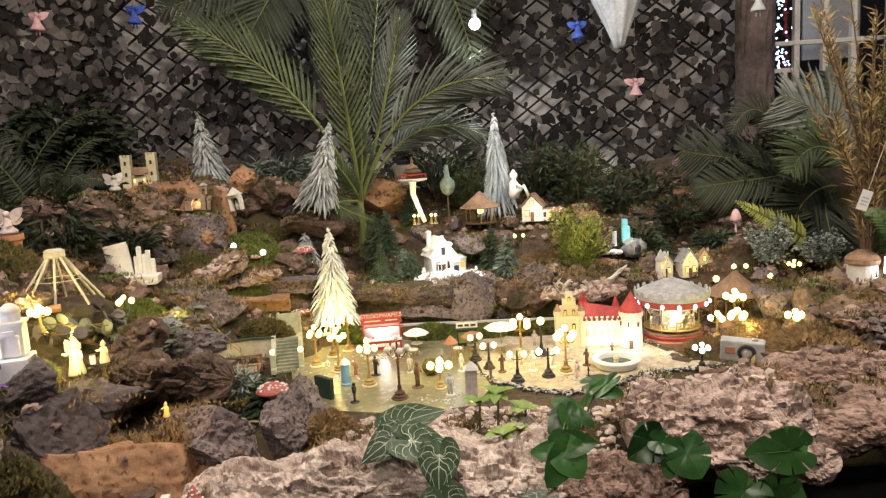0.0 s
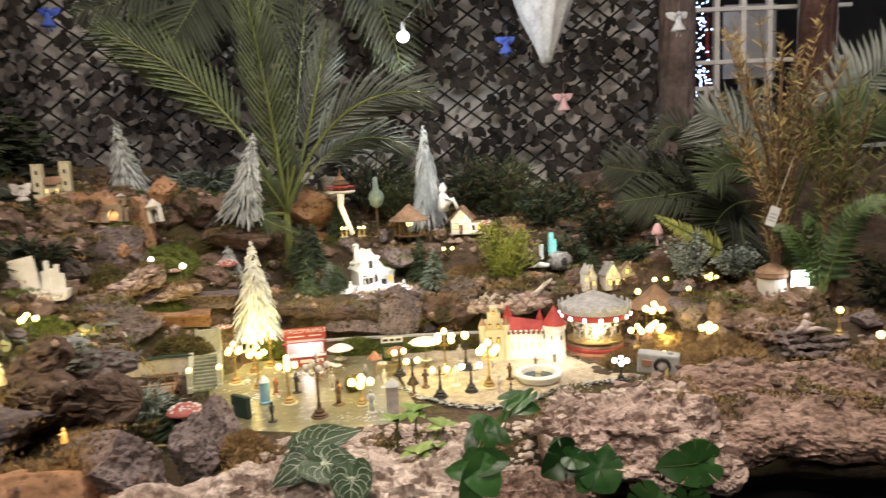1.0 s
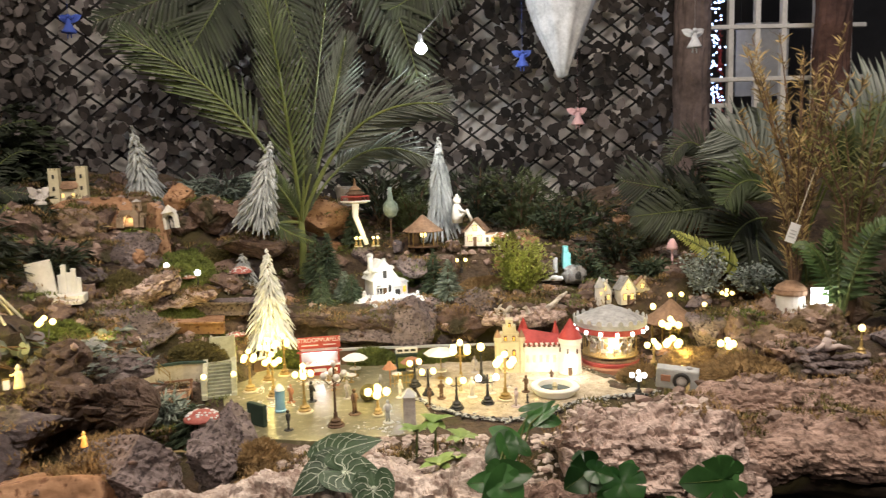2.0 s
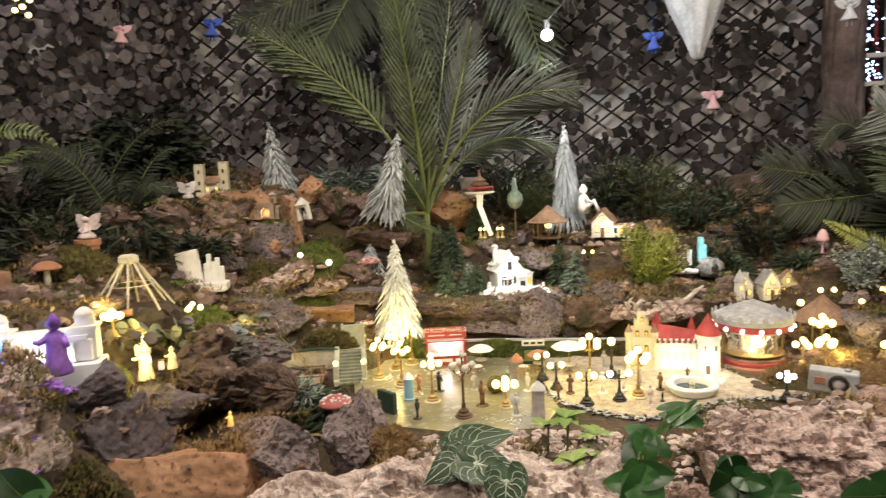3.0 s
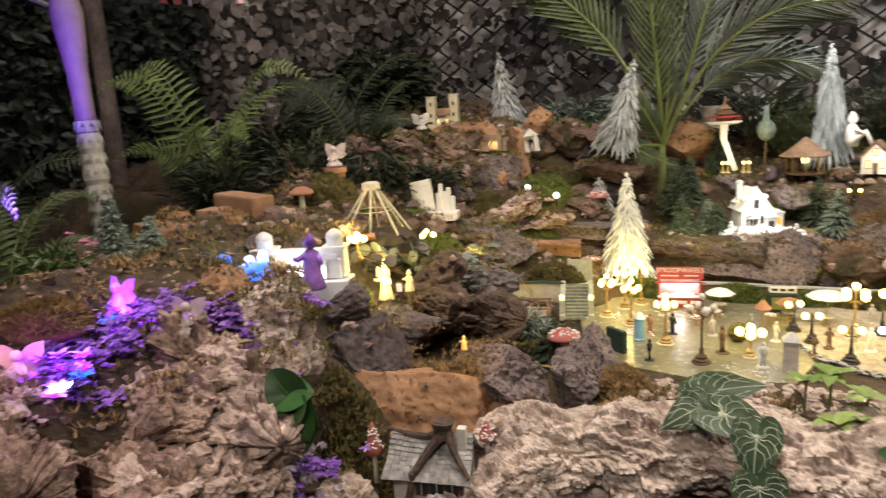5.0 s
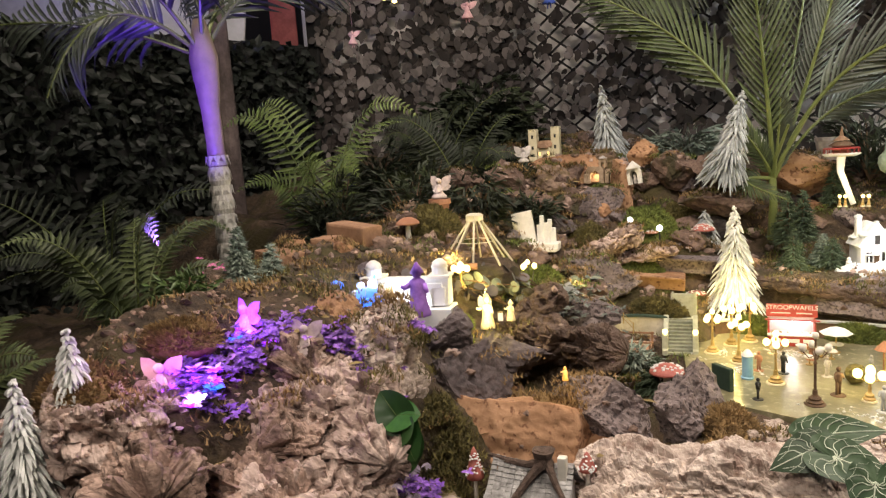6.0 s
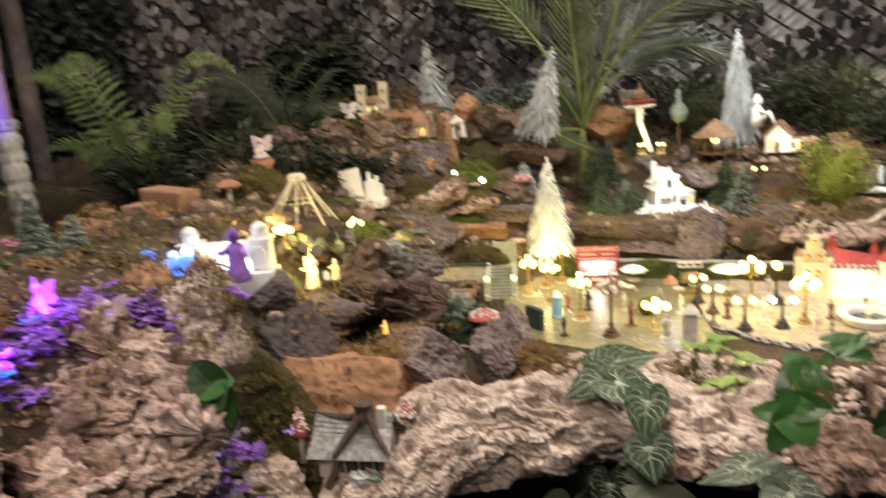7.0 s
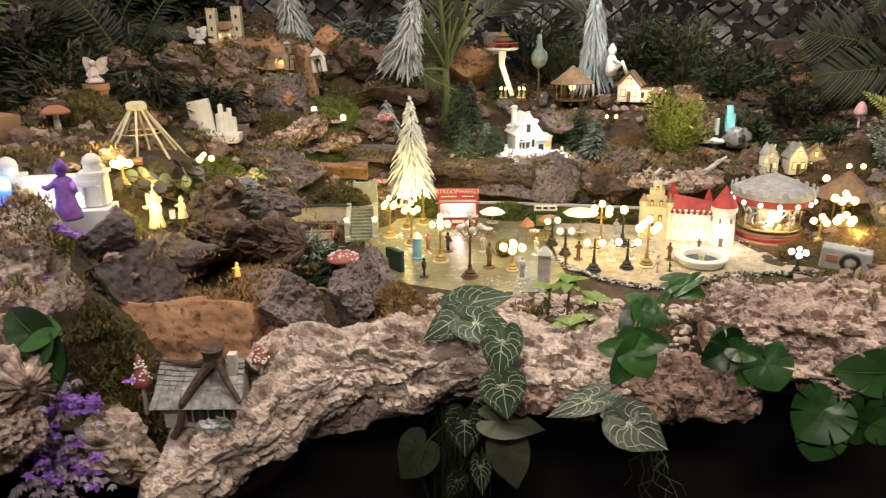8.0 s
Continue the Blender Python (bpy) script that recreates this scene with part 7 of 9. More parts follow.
low_wall("garden_wall", [(-0.65, 1.70, 0.895), (-0.605, 1.80, 0.885), (-0.54, 1.87, 0.875), (-0.485, 1.895, 0.868)], 0.046, 0.010, "timber", "curved tan garden wall beside the steps", "green_paint")
low_wall("garden_wall", [(-0.385, 1.99, 0.853), (-0.30, 2.055, 0.853), (-0.1, 2.07, 0.853), (0.1, 2.065, 0.853), (0.30, 2.055, 0.853), (0.50, 2.07, 0.853)], 0.034, 0.010, "dark_timber", "long brown wall behind the town square", "grey_paint")
low_wall("terrace_edge", [(-0.70, 2.02, 0.995), (-0.60, 2.05, 0.985), (-0.48, 2.075, 0.975)], 0.014, 0.06, "orange_rock", "flat orange stone slab edging the terrace")
low_wall("terrace_edge", [(-0.66, 2.12, 1.02), (-0.52, 2.14, 1.015), (-0.40, 2.15, 1.01)], 0.018, 0.05, "grey_rock", "grey flat stone slabs edging the terrace")


def plank_terrace():
    top = thing("plank_terrace", "small brown plank terrace with low rails", "terrace", (-0.535, 1.74, 0.862), 12)
    for k in range(8):
        part("plank", box(B(), (0.012, 0.09, 0.004), (-0.05 + 0.0135 * k, 0, 0.012), bevel=0.0006), "brick_block", top)
    for x, y in ((-0.055, -0.045), (0.05, -0.045), (-0.055, 0.045), (0.05, 0.045)):
        part("post", box(B(), (0.005, 0.005, 0.05), (x, y, -0.01)), "brick_block", top)
    for y in (-0.045, 0.045):
        part("rail", box(B(), (0.11, 0.003, 0.004), (0, y, 0.035)), "brick_block", top)
    for k in range(5):
        part("bench", box(B(), (0.016, 0.008, 0.010), (-0.04 + 0.02 * k, 0.0, 0.016), bevel=0.001), "timber", top)


plank_terrace()
# ---- the terraces behind and beside the town ----
def gable_house(name, at, size, label, wall="plaster", roof="grey_roof", turn=0, lit=True, chimney=True, wing=False, group="houses"):
    w, d, h = size
    top = thing(name, label, "house", at, turn, group)
    part("wall", box(B(), (w, d, h * 0.55), bevel=0.001), wall, top)
    g = B()
    v = [g.verts.new(p) for p in ((-w / 2, -d / 2, h * 0.55), (w / 2, -d / 2, h * 0.55), (0, -d / 2, h * 0.97), (-w / 2, d / 2, h * 0.55), (w / 2, d / 2, h * 0.55), (0, d / 2, h * 0.97))]
    g.faces.new((v[0], v[1], v[2]))
    g.faces.new((v[5], v[4], v[3]))
    g.faces.new((v[0], v[2], v[5], v[3]))
    g.faces.new((v[1], v[4], v[5], v[2]))
    part("gable", g, wall, top)
    slope = math.degrees(math.atan2(h * 0.42, w / 2))
    length = math.hypot(h * 0.42, w / 2) * 1.16
    for s in (1, -1):
        ob = part("roof_side", box(B(), (length, d * 1.14, h * 0.04), (0, 0, 0), bevel=0.0008), roof, top)
        ob.matrix_basis = pose(s * w * 0.27, 0, h * 0.755, 0, s * slope, 0)
    glow = "window_glow" if lit else "black_iron"
    for x, z, ww, hh in ((-w * 0.24, h * 0.2, w * 0.17, h * 0.2), (w * 0.24, h * 0.2, w * 0.17, h * 0.2), (0, h * 0.58, w * 0.15, h * 0.18)):
        frame_ob = part("window", box(B(), (ww * 1.3, 0.002, hh * 1.2), (x, -d / 2 - 0.0008, z - hh * 0.1)), "dark_timber" if wall != "white_paint" else "grey_paint", top)
        part("pane", box(B(), (ww, 0.002, hh), (x, -d / 2 - 0.0022, z)), glow, frame_ob)
    part("door", box(B(), (w * 0.16, 0.003, h * 0.34), (0, -d / 2 - 0.001, 0.001)), "dark_timber", top)
    if chimney:
        part("chimney", box(B(), (w * 0.12, w * 0.12, h * 0.3), (w * 0.22, d * 0.15, h * 0.72), bevel=0.001), wall, top)
    if wing:
        ext = part("wing", box(B(), (w * 0.55, d * 0.8, h * 0.42), (w * 0.72, -d * 0.05, 0), bevel=0.001), wall, top)
        part("wing_roof", box(B(), (w * 0.60, d * 0.9, h * 0.04), (w * 0.72, -d * 0.05, h * 0.42), bevel=0.001), roof, ext)
        for x in (0.6, 0.85):
            part("wing_window", box(B(), (w * 0.13, 0.002, h * 0.18), (w * x, -d * 0.45 - 0.001, h * 0.15)), "amber_glow" if x > 0.7 else "black_iron", ext)
    return top


snow_home = gable_house("snow_house", (-0.035, 2.33, 0.985), (0.082, 0.075, 0.13), "white snow-covered miniature house brightly lit", "white_paint", "flocked", 24, False, True, True)
bay = part("bay", box(B(), (0.032, 0.02, 0.05), (0.036, -0.046, 0), bevel=0.001), "white_paint", snow_home)
part("bay_roof", cone(B(), 0.026, 0.001, 0.03, (0.036, -0.046, 0.05), (0, 0, 45), 4), "flocked", bay)
part("bay_window", box(B(), (0.016, 0.003, 0.02), (0.036, -0.0568, 0.018)), "black_iron", bay)
part("porch_roof", box(B(), (0.034, 0.022, 0.004), (-0.014, -0.05, 0.046), (-16, 0, 0), 0.001), "flocked", snow_home)
for x in (-0.028, 0.0):
    part("porch_post", cone(B(), 0.0018, 0.0018, 0.044, (x, -0.057, 0), segs=6), "white_paint", snow_home)
part("tall_chimney", box(B(), (0.014, 0.014, 0.06), (-0.03, 0.01, 0.085), bevel=0.001), "white_paint", snow_home)
part("snow_cap", ragged(ball(B(), 0.011, (-0.03, 0.01, 0.147), (1.1, 1.1, 0.6), 2), 0.002, 90), "flocked", snow_home)
for k, (x, y, z, r) in enumerate(((0.02, -0.02, 0.106, 0.016), (-0.022, -0.025, 0.100, 0.015), (0.06, -0.01, 0.058, 0.018), (-0.035, 0.02, 0.088, 0.012))):
    part("snow_lump", ragged(ball(B(), r, (x, y, z), (1.3, 1.5, 0.5), 3), 0.004, 70, k), "flocked", snow_home, "", True)
snow = tagged(part("snow_bank", ragged(ball(B(), 1.0, (0, 0, 0), (0.115, 0.055, 0.026), 4), 0.020, 34, 4), "flocked", smooth=True), "white fluffy snow heaped before the snow house", "snow", kind="stuff")
snow.matrix_world = pose(-0.005, 2.275, 0.985)
for n, (x, y, h) in enumerate(((-0.085, 2.265, 0.035), (0.045, 2.262, 0.028), (0.085, 2.27, 0.03))):
    bm = B()
    for k, (r, z) in enumerate(((0.30, 0.26), (0.22, 0.62), (0.15, 0.90))):
        ball(bm, r * h, (0, 0, z * h), level=2)
    ob = part("snowman", bm, "white_paint", smooth=True)
    ob.matrix_world = pose(x, y, 0.99)
    tagged(ob, "tiny white snowman before the snow house", "snowman", "snowmen")
cot = gable_house("white_house", (0.305, 2.545, 1.128), (0.074, 0.06, 0.098), "small white house with a brown roof lit from within", "plaster", "brown_roof", -16, True, False, True)
part("gable_beam", tube(B(), [(-0.036, -0.032, 0.054), (0, -0.032, 0.092), (0.036, -0.032, 0.054)], 0.0022, 5), "dark_timber", cot)
gable_house("grey_chapel", (0.735, 2.19, 0.968), (0.050, 0.045, 0.085), "small pale house with a steep grey roof", "plaster", "slate", 10)
gable_house("grey_chapel", (0.675, 2.21, 0.968), (0.040, 0.04, 0.075), "small pale house with a pointed grey roof", "plaster", "grey_roof", -8)
gable_house("grey_chapel", (0.795, 2.21, 0.968), (0.050, 0.04, 0.080), "small cream house with a brown roof", "cream", "brown_roof", -14)
gable_house("shed", (0.475, 2.58, 1.12), (0.07, 0.05, 0.055), "low brown shed behind the yellow shrub", "dark_timber", "brown_roof", 90, False, False)
top = thing("chapel_tower", "round pale tower with a grey cone roof", "tower", (0.655, 2.19, 0.965))
part("drum", lathe(B(), [(0.016, 0), (0.015, 0.055), (0.017, 0.058)], 14), "plaster", top)
part("roof", cone(B(), 0.018, 0.001, 0.034, (0, 0, 0.058), segs=14), "grey_roof", top)
part("window", box(B(), (0.006, 0.003, 0.010), (0, -0.0155, 0.035)), "window_glow", top)


def round_hut(at, r, h, label, wall="dark_timber", roof="brown_roof", glow=True):
    top = thing("round_hut", label, "hut", at, 0, "round huts")
    part("floor", lathe(B(), [(r * 0.8, 0), (r * 0.8, 0.004), (r * 0.78, 0.005)], 20), wall, top)
    for k in range(8):
        a = 6.283 * k / 8
        part("post", cone(B(), 0.0022, 0.0022, h * 0.5, (r * 0.72 * math.cos(a), r * 0.72 * math.sin(a), 0.003), segs=6), "bronze", top)
    part("roof", lathe(B(), [(r, h * 0.48), (r * 1.02, h * 0.50), (r * 0.62, h * 0.68), (r * 0.28, h * 0.86), (r * 0.10, h * 0.97), (0.001, h)], 24, wave=0.02, lobes=12), roof, top)
    if glow:
        part("lantern", ball(B(), r * 0.16, (0, 0, h * 0.38), level=2), "globe_glow", top, "glowing lantern", True)


round_hut((0.114, 2.57, 1.128), 0.072, 0.115, "round hut with a brown thatched roof")
round_hut((0.81, 2.0, 0.888), 0.078, 0.128, "round hut with a pointed brown roof and lamps")


def leaning_tower():
    top = thing("viewing_tower", "red pagoda on a glowing bent white column", "tower", (-0.085, 2.50, 1.150))
    part("column", tube(B(), [(0, 0, 0), (-0.02, 0, 0.055), (-0.036, 0, 0.10), (-0.034, 0, 0.145)], [0.0075, 0.0085, 0.0095, 0.012], 10), "column_glow", top, "glowing bent white column", True)
    part("deck", lathe(B(), [(0.040, 0.145), (0.052, 0.150), (0.052, 0.154), (0.048, 0.155)], 24, (-0.034, 0, 0)), "plaster", top)
    for k in range(16):
        a = 6.283 * k / 16
        part("baluster", cone(B(), 0.0011, 0.0011, 0.014, (-0.034 + 0.048 * math.cos(a), 0.048 * math.sin(a), 0.154), segs=5), "red_paint", top)
    part("rail", lathe(B(), [(0.047, 0.167), (0.049, 0.168), (0.049, 0.170), (0.047, 0.171)], 24, (-0.034, 0, 0)), "red_paint", top)
    part("cabin", lathe(B(), [(0.026, 0.154), (0.025, 0.178)], 8, (-0.034, 0, 0)), "terracotta", top)
    part("lower_roof", lathe(B(), [(0.034, 0.176), (0.033, 0.179), (0.018, 0.190)], 8, (-0.034, 0, 0)), "dark_timber", top)
    part("upper_roof", lathe(B(), [(0.022, 0.192), (0.020, 0.195), (0.006, 0.206), (0.002, 0.232)], 8, (-0.034, 0, 0)), "brown_roof", top)


leaning_tower()
for x in (-0.105, -0.06, -0.045, -0.12):
    lamp_post((x, 2.47, 1.145), 0.028, 1, "warm", "bronze", 0, 0.3, 0.005, "tiny lit lamp at the tower's foot")


def melon_vase():
    top = thing("striped_balloon", "green and white striped hanging gourd", "ornament", (0.0, 2.55, 1.235))
    part("gourd", lathe(B(), [(0.004, 0.0), (0.020, 0.012), (0.027, 0.034), (0.024, 0.052), (0.010, 0.068), (0.006, 0.11)], 18, wave=0.06, lobes=9), "frosted_fir", top, "", True)
    part("stand", tube(B(), [(0, 0, -0.10), (0, 0, 0.005)], 0.003, 6), "dark_timber", top)


melon_vase()
pot = thing("plant_pot", "greyish pink tapered plant pot behind the palm", "pot", (-0.165, 2.62, 1.28))
part("pot", lathe(B(), [(0.024, 0), (0.034, 0.06), (0.037, 0.062), (0.037, 0.072), (0.033, 0.072), (0.030, 0.055)], 20), "resin_fig", pot)


def seated_pixie():
    bm = B()
    lathe(bm, [(0.018, 0.0), (0.022, 0.02), (0.016, 0.06), (0.008, 0.07)], 12)
    ball(bm, 0.016, (0, 0, 0.084), level=2)
    tube(bm, [(0.0, -0.01, 0.01), (0.035, -0.02, 0.045), (0.055, -0.025, 0.0)], [0.011, 0.009, 0.007], 8)
    tube(bm, [(0.005, -0.02, 0.055), (0.03, -0.03, 0.04)], [0.006, 0.004], 6)
    cone(bm, 0.012, 0.004, 0.012, (0, 0, 0.094), segs=10)
    ob = part("pixie_statue", bm, "plaster", smooth=True)
    ob.matrix_world = pose(0.243, 2.62, 1.205)
    tagged(ob, "white seated pixie statue leaning on the fir", "statue")


seated_pixie()


def toadstool(at, h, r, label, cap="toadstool_red", dots=True, name="toadstool", flat=False, stem="plaster"):
    top = thing(name, label, "toadstool", at, 0, "toadstools")
    part("stem", lathe(B(), [(r * 0.28, 0), (r * 0.22, h * 0.3), (r * 0.18, h * 0.85)], 10), stem, top, "", True)
    tall = h * (0.30 if flat else 0.50)
    prof = [(r * 0.85, h - tall - 0.001), (r, h - tall), (r * 0.96, h - tall * 0.75), (r * 0.70, h - tall * 0.35), (r * 0.35, h - tall * 0.08), (0.0005, h)]
    if not flat:
        prof = [(r * 0.85, h - tall - 0.001), (r, h - tall), (r * 0.88, h - tall * 0.82), (r * 0.55, h - tall * 0.45), (r * 0.25, h - tall * 0.12), (0.0005, h)]
    part("cap", lathe(B(), prof, 18), cap, top, "", True)
    if dots:
        rng = random.Random(int(at[0] * 1000))
        for k in range(48):
            a, u = rng.uniform(0, 6.283), rng.uniform(0.1, 0.95)
            q = r * math.sqrt(u) * 0.98
            z = h
            for (r1, z1), (r2, z2) in zip(prof[1:], prof[2:]):
                if r2 <= q <= r1:
                    z = z2 + (z1 - z2) * (q - r2) / (r1 - r2)
            part("dot", ball(B(), r * (0.10 if flat else 0.17), (q * math.cos(a), q * math.sin(a), z), (1, 1, 0.6), 1), "white_paint", top)
    return top


toadstool((-0.572, 1.015, 0.795), 0.108, 0.0155, "red spotted toadstool with a steep cap beside the cottage")
toadstool((-0.400, 1.085, 0.835), 0.062, 0.0155, "red spotted toadstool with a steep cap beside the cottage")
toadstool((-0.372, 1.466, 0.87), 0.062, 0.036, "flat red spotted toadstool beside the boulders", flat=True)
toadstool(on(-1.055, 1.545), 0.065, 0.032, "faded red toadstool on the slope", "terracotta", False, flat=True)
toadstool((0.385, 2.50, 1.115), 0.062, 0.030, "orange-brown toadstool beside the white house", "terracotta", True, flat=True)
toadstool(on(-0.655, 1.87, 0.01), 0.06, 0.016, "small spotted toadstool on the terrace", "brown_roof")
toadstool(on(-0.60, 2.17), 0.04, 0.022, "small spotted toadstool on the bark ridge", "terracotta", True, flat=True)
toadstool(on(-0.49, 2.18), 0.045, 0.013, "small brown spotted toadstool", "brown_roof")
toadstool(on(-0.455, 2.10), 0.03, 0.03, "flat red spotted toadstool behind the wall", "toadstool_red", True, flat=True)
toadstool(on(-0.475, 2.29), 0.07, 0.034, "red spotted toadstool under the flocked fir", "toadstool_red", True, flat=True)
toadstool((0.935, 2.32, 1.03), 0.125, 0.018, "pink toadstool on a tall stem", "pink_cloth", False, flat=True, stem="pink_cloth")


def arch_slab(width, height, gap, rise, thick, steps=8):
    """A wall with a round-headed opening through it; its base middle is at the origin."""
    bm = B()
    inner = [(-gap / 2, 0.0), (-gap / 2, rise - gap / 2)]
    inner += [(-gap / 2 * math.cos(math.pi * k / steps), rise - gap / 2 + gap / 2 * math.sin(math.pi * k / steps)) for k in range(1, steps)]
    inner += [(gap / 2, rise - gap / 2), (gap / 2, 0.0)]
    count = len(inner)
    outer = []
    for k in range(count):
        u = k / (count - 1)
        if u < 0.25:
            outer.append((-width / 2, height * u / 0.25))
        elif u > 0.75:
            outer.append((width / 2, height * (1 - u) / 0.25))
        else:
            outer.append((-width / 2 + width * (u - 0.25) / 0.5, height))
    front = [[bm.verts.new((x, y, z)) for x, z in ring] for y in (-thick / 2, thick / 2) for ring in (inner, outer)]
    for k in range(count - 1):
        bm.faces.new((front[0][k], front[0][k + 1], front[1][k + 1], front[1][k]))
        bm.faces.new((front[2][k + 1], front[2][k], front[3][k], front[3][k + 1]))
        bm.faces.new((front[0][k + 1], front[0][k], front[2][k], front[2][k + 1]))
        bm.faces.new((front[1][k], front[1][k + 1], front[3][k + 1], front[3][k]))
    for k in (0, count - 1):
        bm.faces.new((front[0][k], front[1][k], front[3][k], front[2][k]))
    bmesh.ops.recalc_face_normals(bm, faces=bm.faces)
    return bm


def lit_arch():
    top = thing("ruined_arch", "small stone ruin with two arches lit by a lamp", "ruin", (-0.832, 2.42, 1.243), 4)
    part("arch", ragged(arch_slab(0.062, 0.056, 0.032, 0.042, 0.020), 0.003, 90, 1), "tan_stone", top).matrix_basis = pose(-0.030, 0, 0)
    part("arch", ragged(arch_slab(0.050, 0.046, 0.026, 0.034, 0.020), 0.003, 90, 2), "tan_stone", top).matrix_basis = pose(0.030, 0.004, 0)
    part("belfry", arch_slab(0.026, 0.030, 0.011, 0.020, 0.016), "tan_stone", top).matrix_basis = pose(-0.002, 0, 0.054)
    part("cap", cone(B(), 0.018, 0.001, 0.010, (-0.002, 0, 0.084), (0, 0, 45), 4), "resin_fig", top)
    for x in (-0.062, 0.058):
        part("buttress", ragged(box(B(), (0.012, 0.018, 0.032), (x, -0.004, 0), bevel=0.002), 0.003, 120, 3), "tan_stone", top)
    part("back_wall", box(B(), (0.12, 0.006, 0.040), (0, 0.026, 0)), "plaster", top)


lit_arch()


def shrine():
    top = thing("wall_shrine", "small white arched shrine with a dark niche", "shrine", (-0.698, 2.345, 1.240), -8, tip=(0, -8))
    part("arch", arch_slab(0.044, 0.052, 0.026, 0.044, 0.018), "plaster", top)
    part("gable", cone(B(), 0.028, 0.001, 0.026, (0, 0, 0.052), (0, 0, 45), 4), "plaster", top)
    part("niche", box(B(), (0.034, 0.004, 0.046), (0, 0.011, 0)), "black_iron", top)
    part("saint", lathe(B(), [(0.006, 0), (0.007, 0.012), (0.004, 0.02), (0.005, 0.027), (0.001, 0.032)], 8, (0, 0.002, 0.002)), "resin_fig", top)


shrine()


def small_castle():
    top = thing("small_castle", "small yellowish castle with two square towers on a slab", "castle", (-1.085, 2.50, 1.325), 10)
    for x, y, tall in ((-0.040, -0.01, 0.112), (0.040, 0.012, 0.118)):
        t = part("tower", box(B(), (0.032, 0.034, tall), (x, y, 0), bevel=0.002), "cream", top)
        for dx in (-0.012, 0, 0.012):
            part("merlon", box(B(), (0.007, 0.034, 0.008), (x + dx, y, tall)), "cream", t)
        for z in (0.045, 0.085):
            part("slit", box(B(), (0.007, 0.003, 0.013), (x, y - 0.0175, z)), "black_iron", t)
    part("hall", box(B(), (0.058, 0.04, 0.052), (0, 0.005, 0), bevel=0.001), "cream", top)
    for s in (-1, 1):
        ob = part("hall_roof", box(B(), (0.060, 0.034, 0.004), (0, 0, -0.002), bevel=0.0008), "brown_roof", top)
        ob.matrix_basis = pose(0, 0.005 + s * 0.0125, 0.064, -s * 42)
    gate = part("gatehouse", arch_slab(0.044, 0.050, 0.014, 0.026, 0.016), "cream", top)
    gate.matrix_basis = pose(0.004, -0.026, 0)
    part("gate_gable", cone(B(), 0.026, 0.001, 0.016, (0.004, -0.026, 0.050), (0, 0, 45), 4), "brown_roof", top)
    for x in (-0.012, 0.020):
        part("window", box(B(), (0.007, 0.003, 0.013), (x, -0.0345, 0.022)), "window_glow", top)


small_castle()


def stone_bench():
    top = thing("ruined_throne", "white weathered stone throne with a broken back", "ornament", (-0.86, 1.915, 1.085), 14)
    part("base", box(B(), (0.12, 0.06, 0.022), (0.005, 0, 0), bevel=0.003), "plaster", top)
    part("panel", box(B(), (0.064, 0.012, 0.096), (-0.036, 0.02, 0.016), (-12, -10, 0), 0.002), "plaster", top)
    for k, (x, h) in enumerate(((0.004, 0.055), (0.014, 0.082), (0.025, 0.060), (0.036, 0.070), (0.046, 0.045))):
        part("jagged_stone", ragged(box(B(), (0.012, 0.014, h), (x, 0.018 - 0.006 * (k % 2), 0.018), bevel=0.002), 0.003, 150, k), "white_paint", top)
    part("stand_edge", box(B(), (0.105, 0.02, 0.010), (0.01, -0.036, 0.0), bevel=0.002), "plaster", top)


stone_bench()


def swing_ride():
    top = thing("swing_ride", "cream wooden frame of sloping poles beside a red bench", "ride", (-0.855, 1.55, 1.125), 10)
    part("hub", lathe(B(), [(0.017, 0.090), (0.021, 0.093), (0.021, 0.106), (0.016, 0.110)], 10, wave=0.08, lobes=5), "timber", top)
    for k in range(8):
        a = 6.283 * (k + 0.3) / 8
        c, s = math.cos(a), math.sin(a)
        part("pole", tube(B(), [(0.088 * c, 0.088 * s, -0.012), (0.012 * c, 0.012 * s, 0.098)], 0.0029, 6), "timber", top)
        part("brace", tube(B(), [(0.050 * c, 0.050 * s, 0.042), (0.050 * math.cos(a + 0.785), 0.050 * math.sin(a + 0.785), 0.042)], 0.0012, 5), "timber", top)
    arc = [(0.085 * math.cos(radians(a)), 0.085 * math.sin(radians(a)), -0.008) for a in range(150, 300, 10)]
    part("bench", tube(B(), arc, 0.009, 7), "terracotta", top, "rusty red curved bench")
    ground = part("ground_mound", ragged(lathe(B(), [(0.11, -0.08), (0.105, -0.03), (0.08, -0.012), (0.03, -0.006), (0.001, -0.004)], 30), 0.012, 40, 3), "soil_moss", top)


swing_ride()


def rail_fence(points, label):
    top = thing("rail_fence", label, "fence")
    line = along(points, 0.03) + [Vector(points[-1])]
    for p in line:
        part("post", cone(B(), 0.0014, 0.0014, 0.028, tuple(p), segs=5), "bronze", top)
    for h in (0.014, 0.025):
        part("rail", tube(B(), [p + Vector((0, 0, h)) for p in line], 0.0009, 5), "bronze", top)


rail_fence([(-0.92, 1.44, 1.085), (-0.82, 1.46, 1.06), (-0.72, 1.56, 1.035)], "thin gilded rail fence before the swing ride")
rail_fence([(-0.60, 1.74, 0.98), (-0.52, 1.72, 0.915)], "thin dark rail fence above the plank terrace")


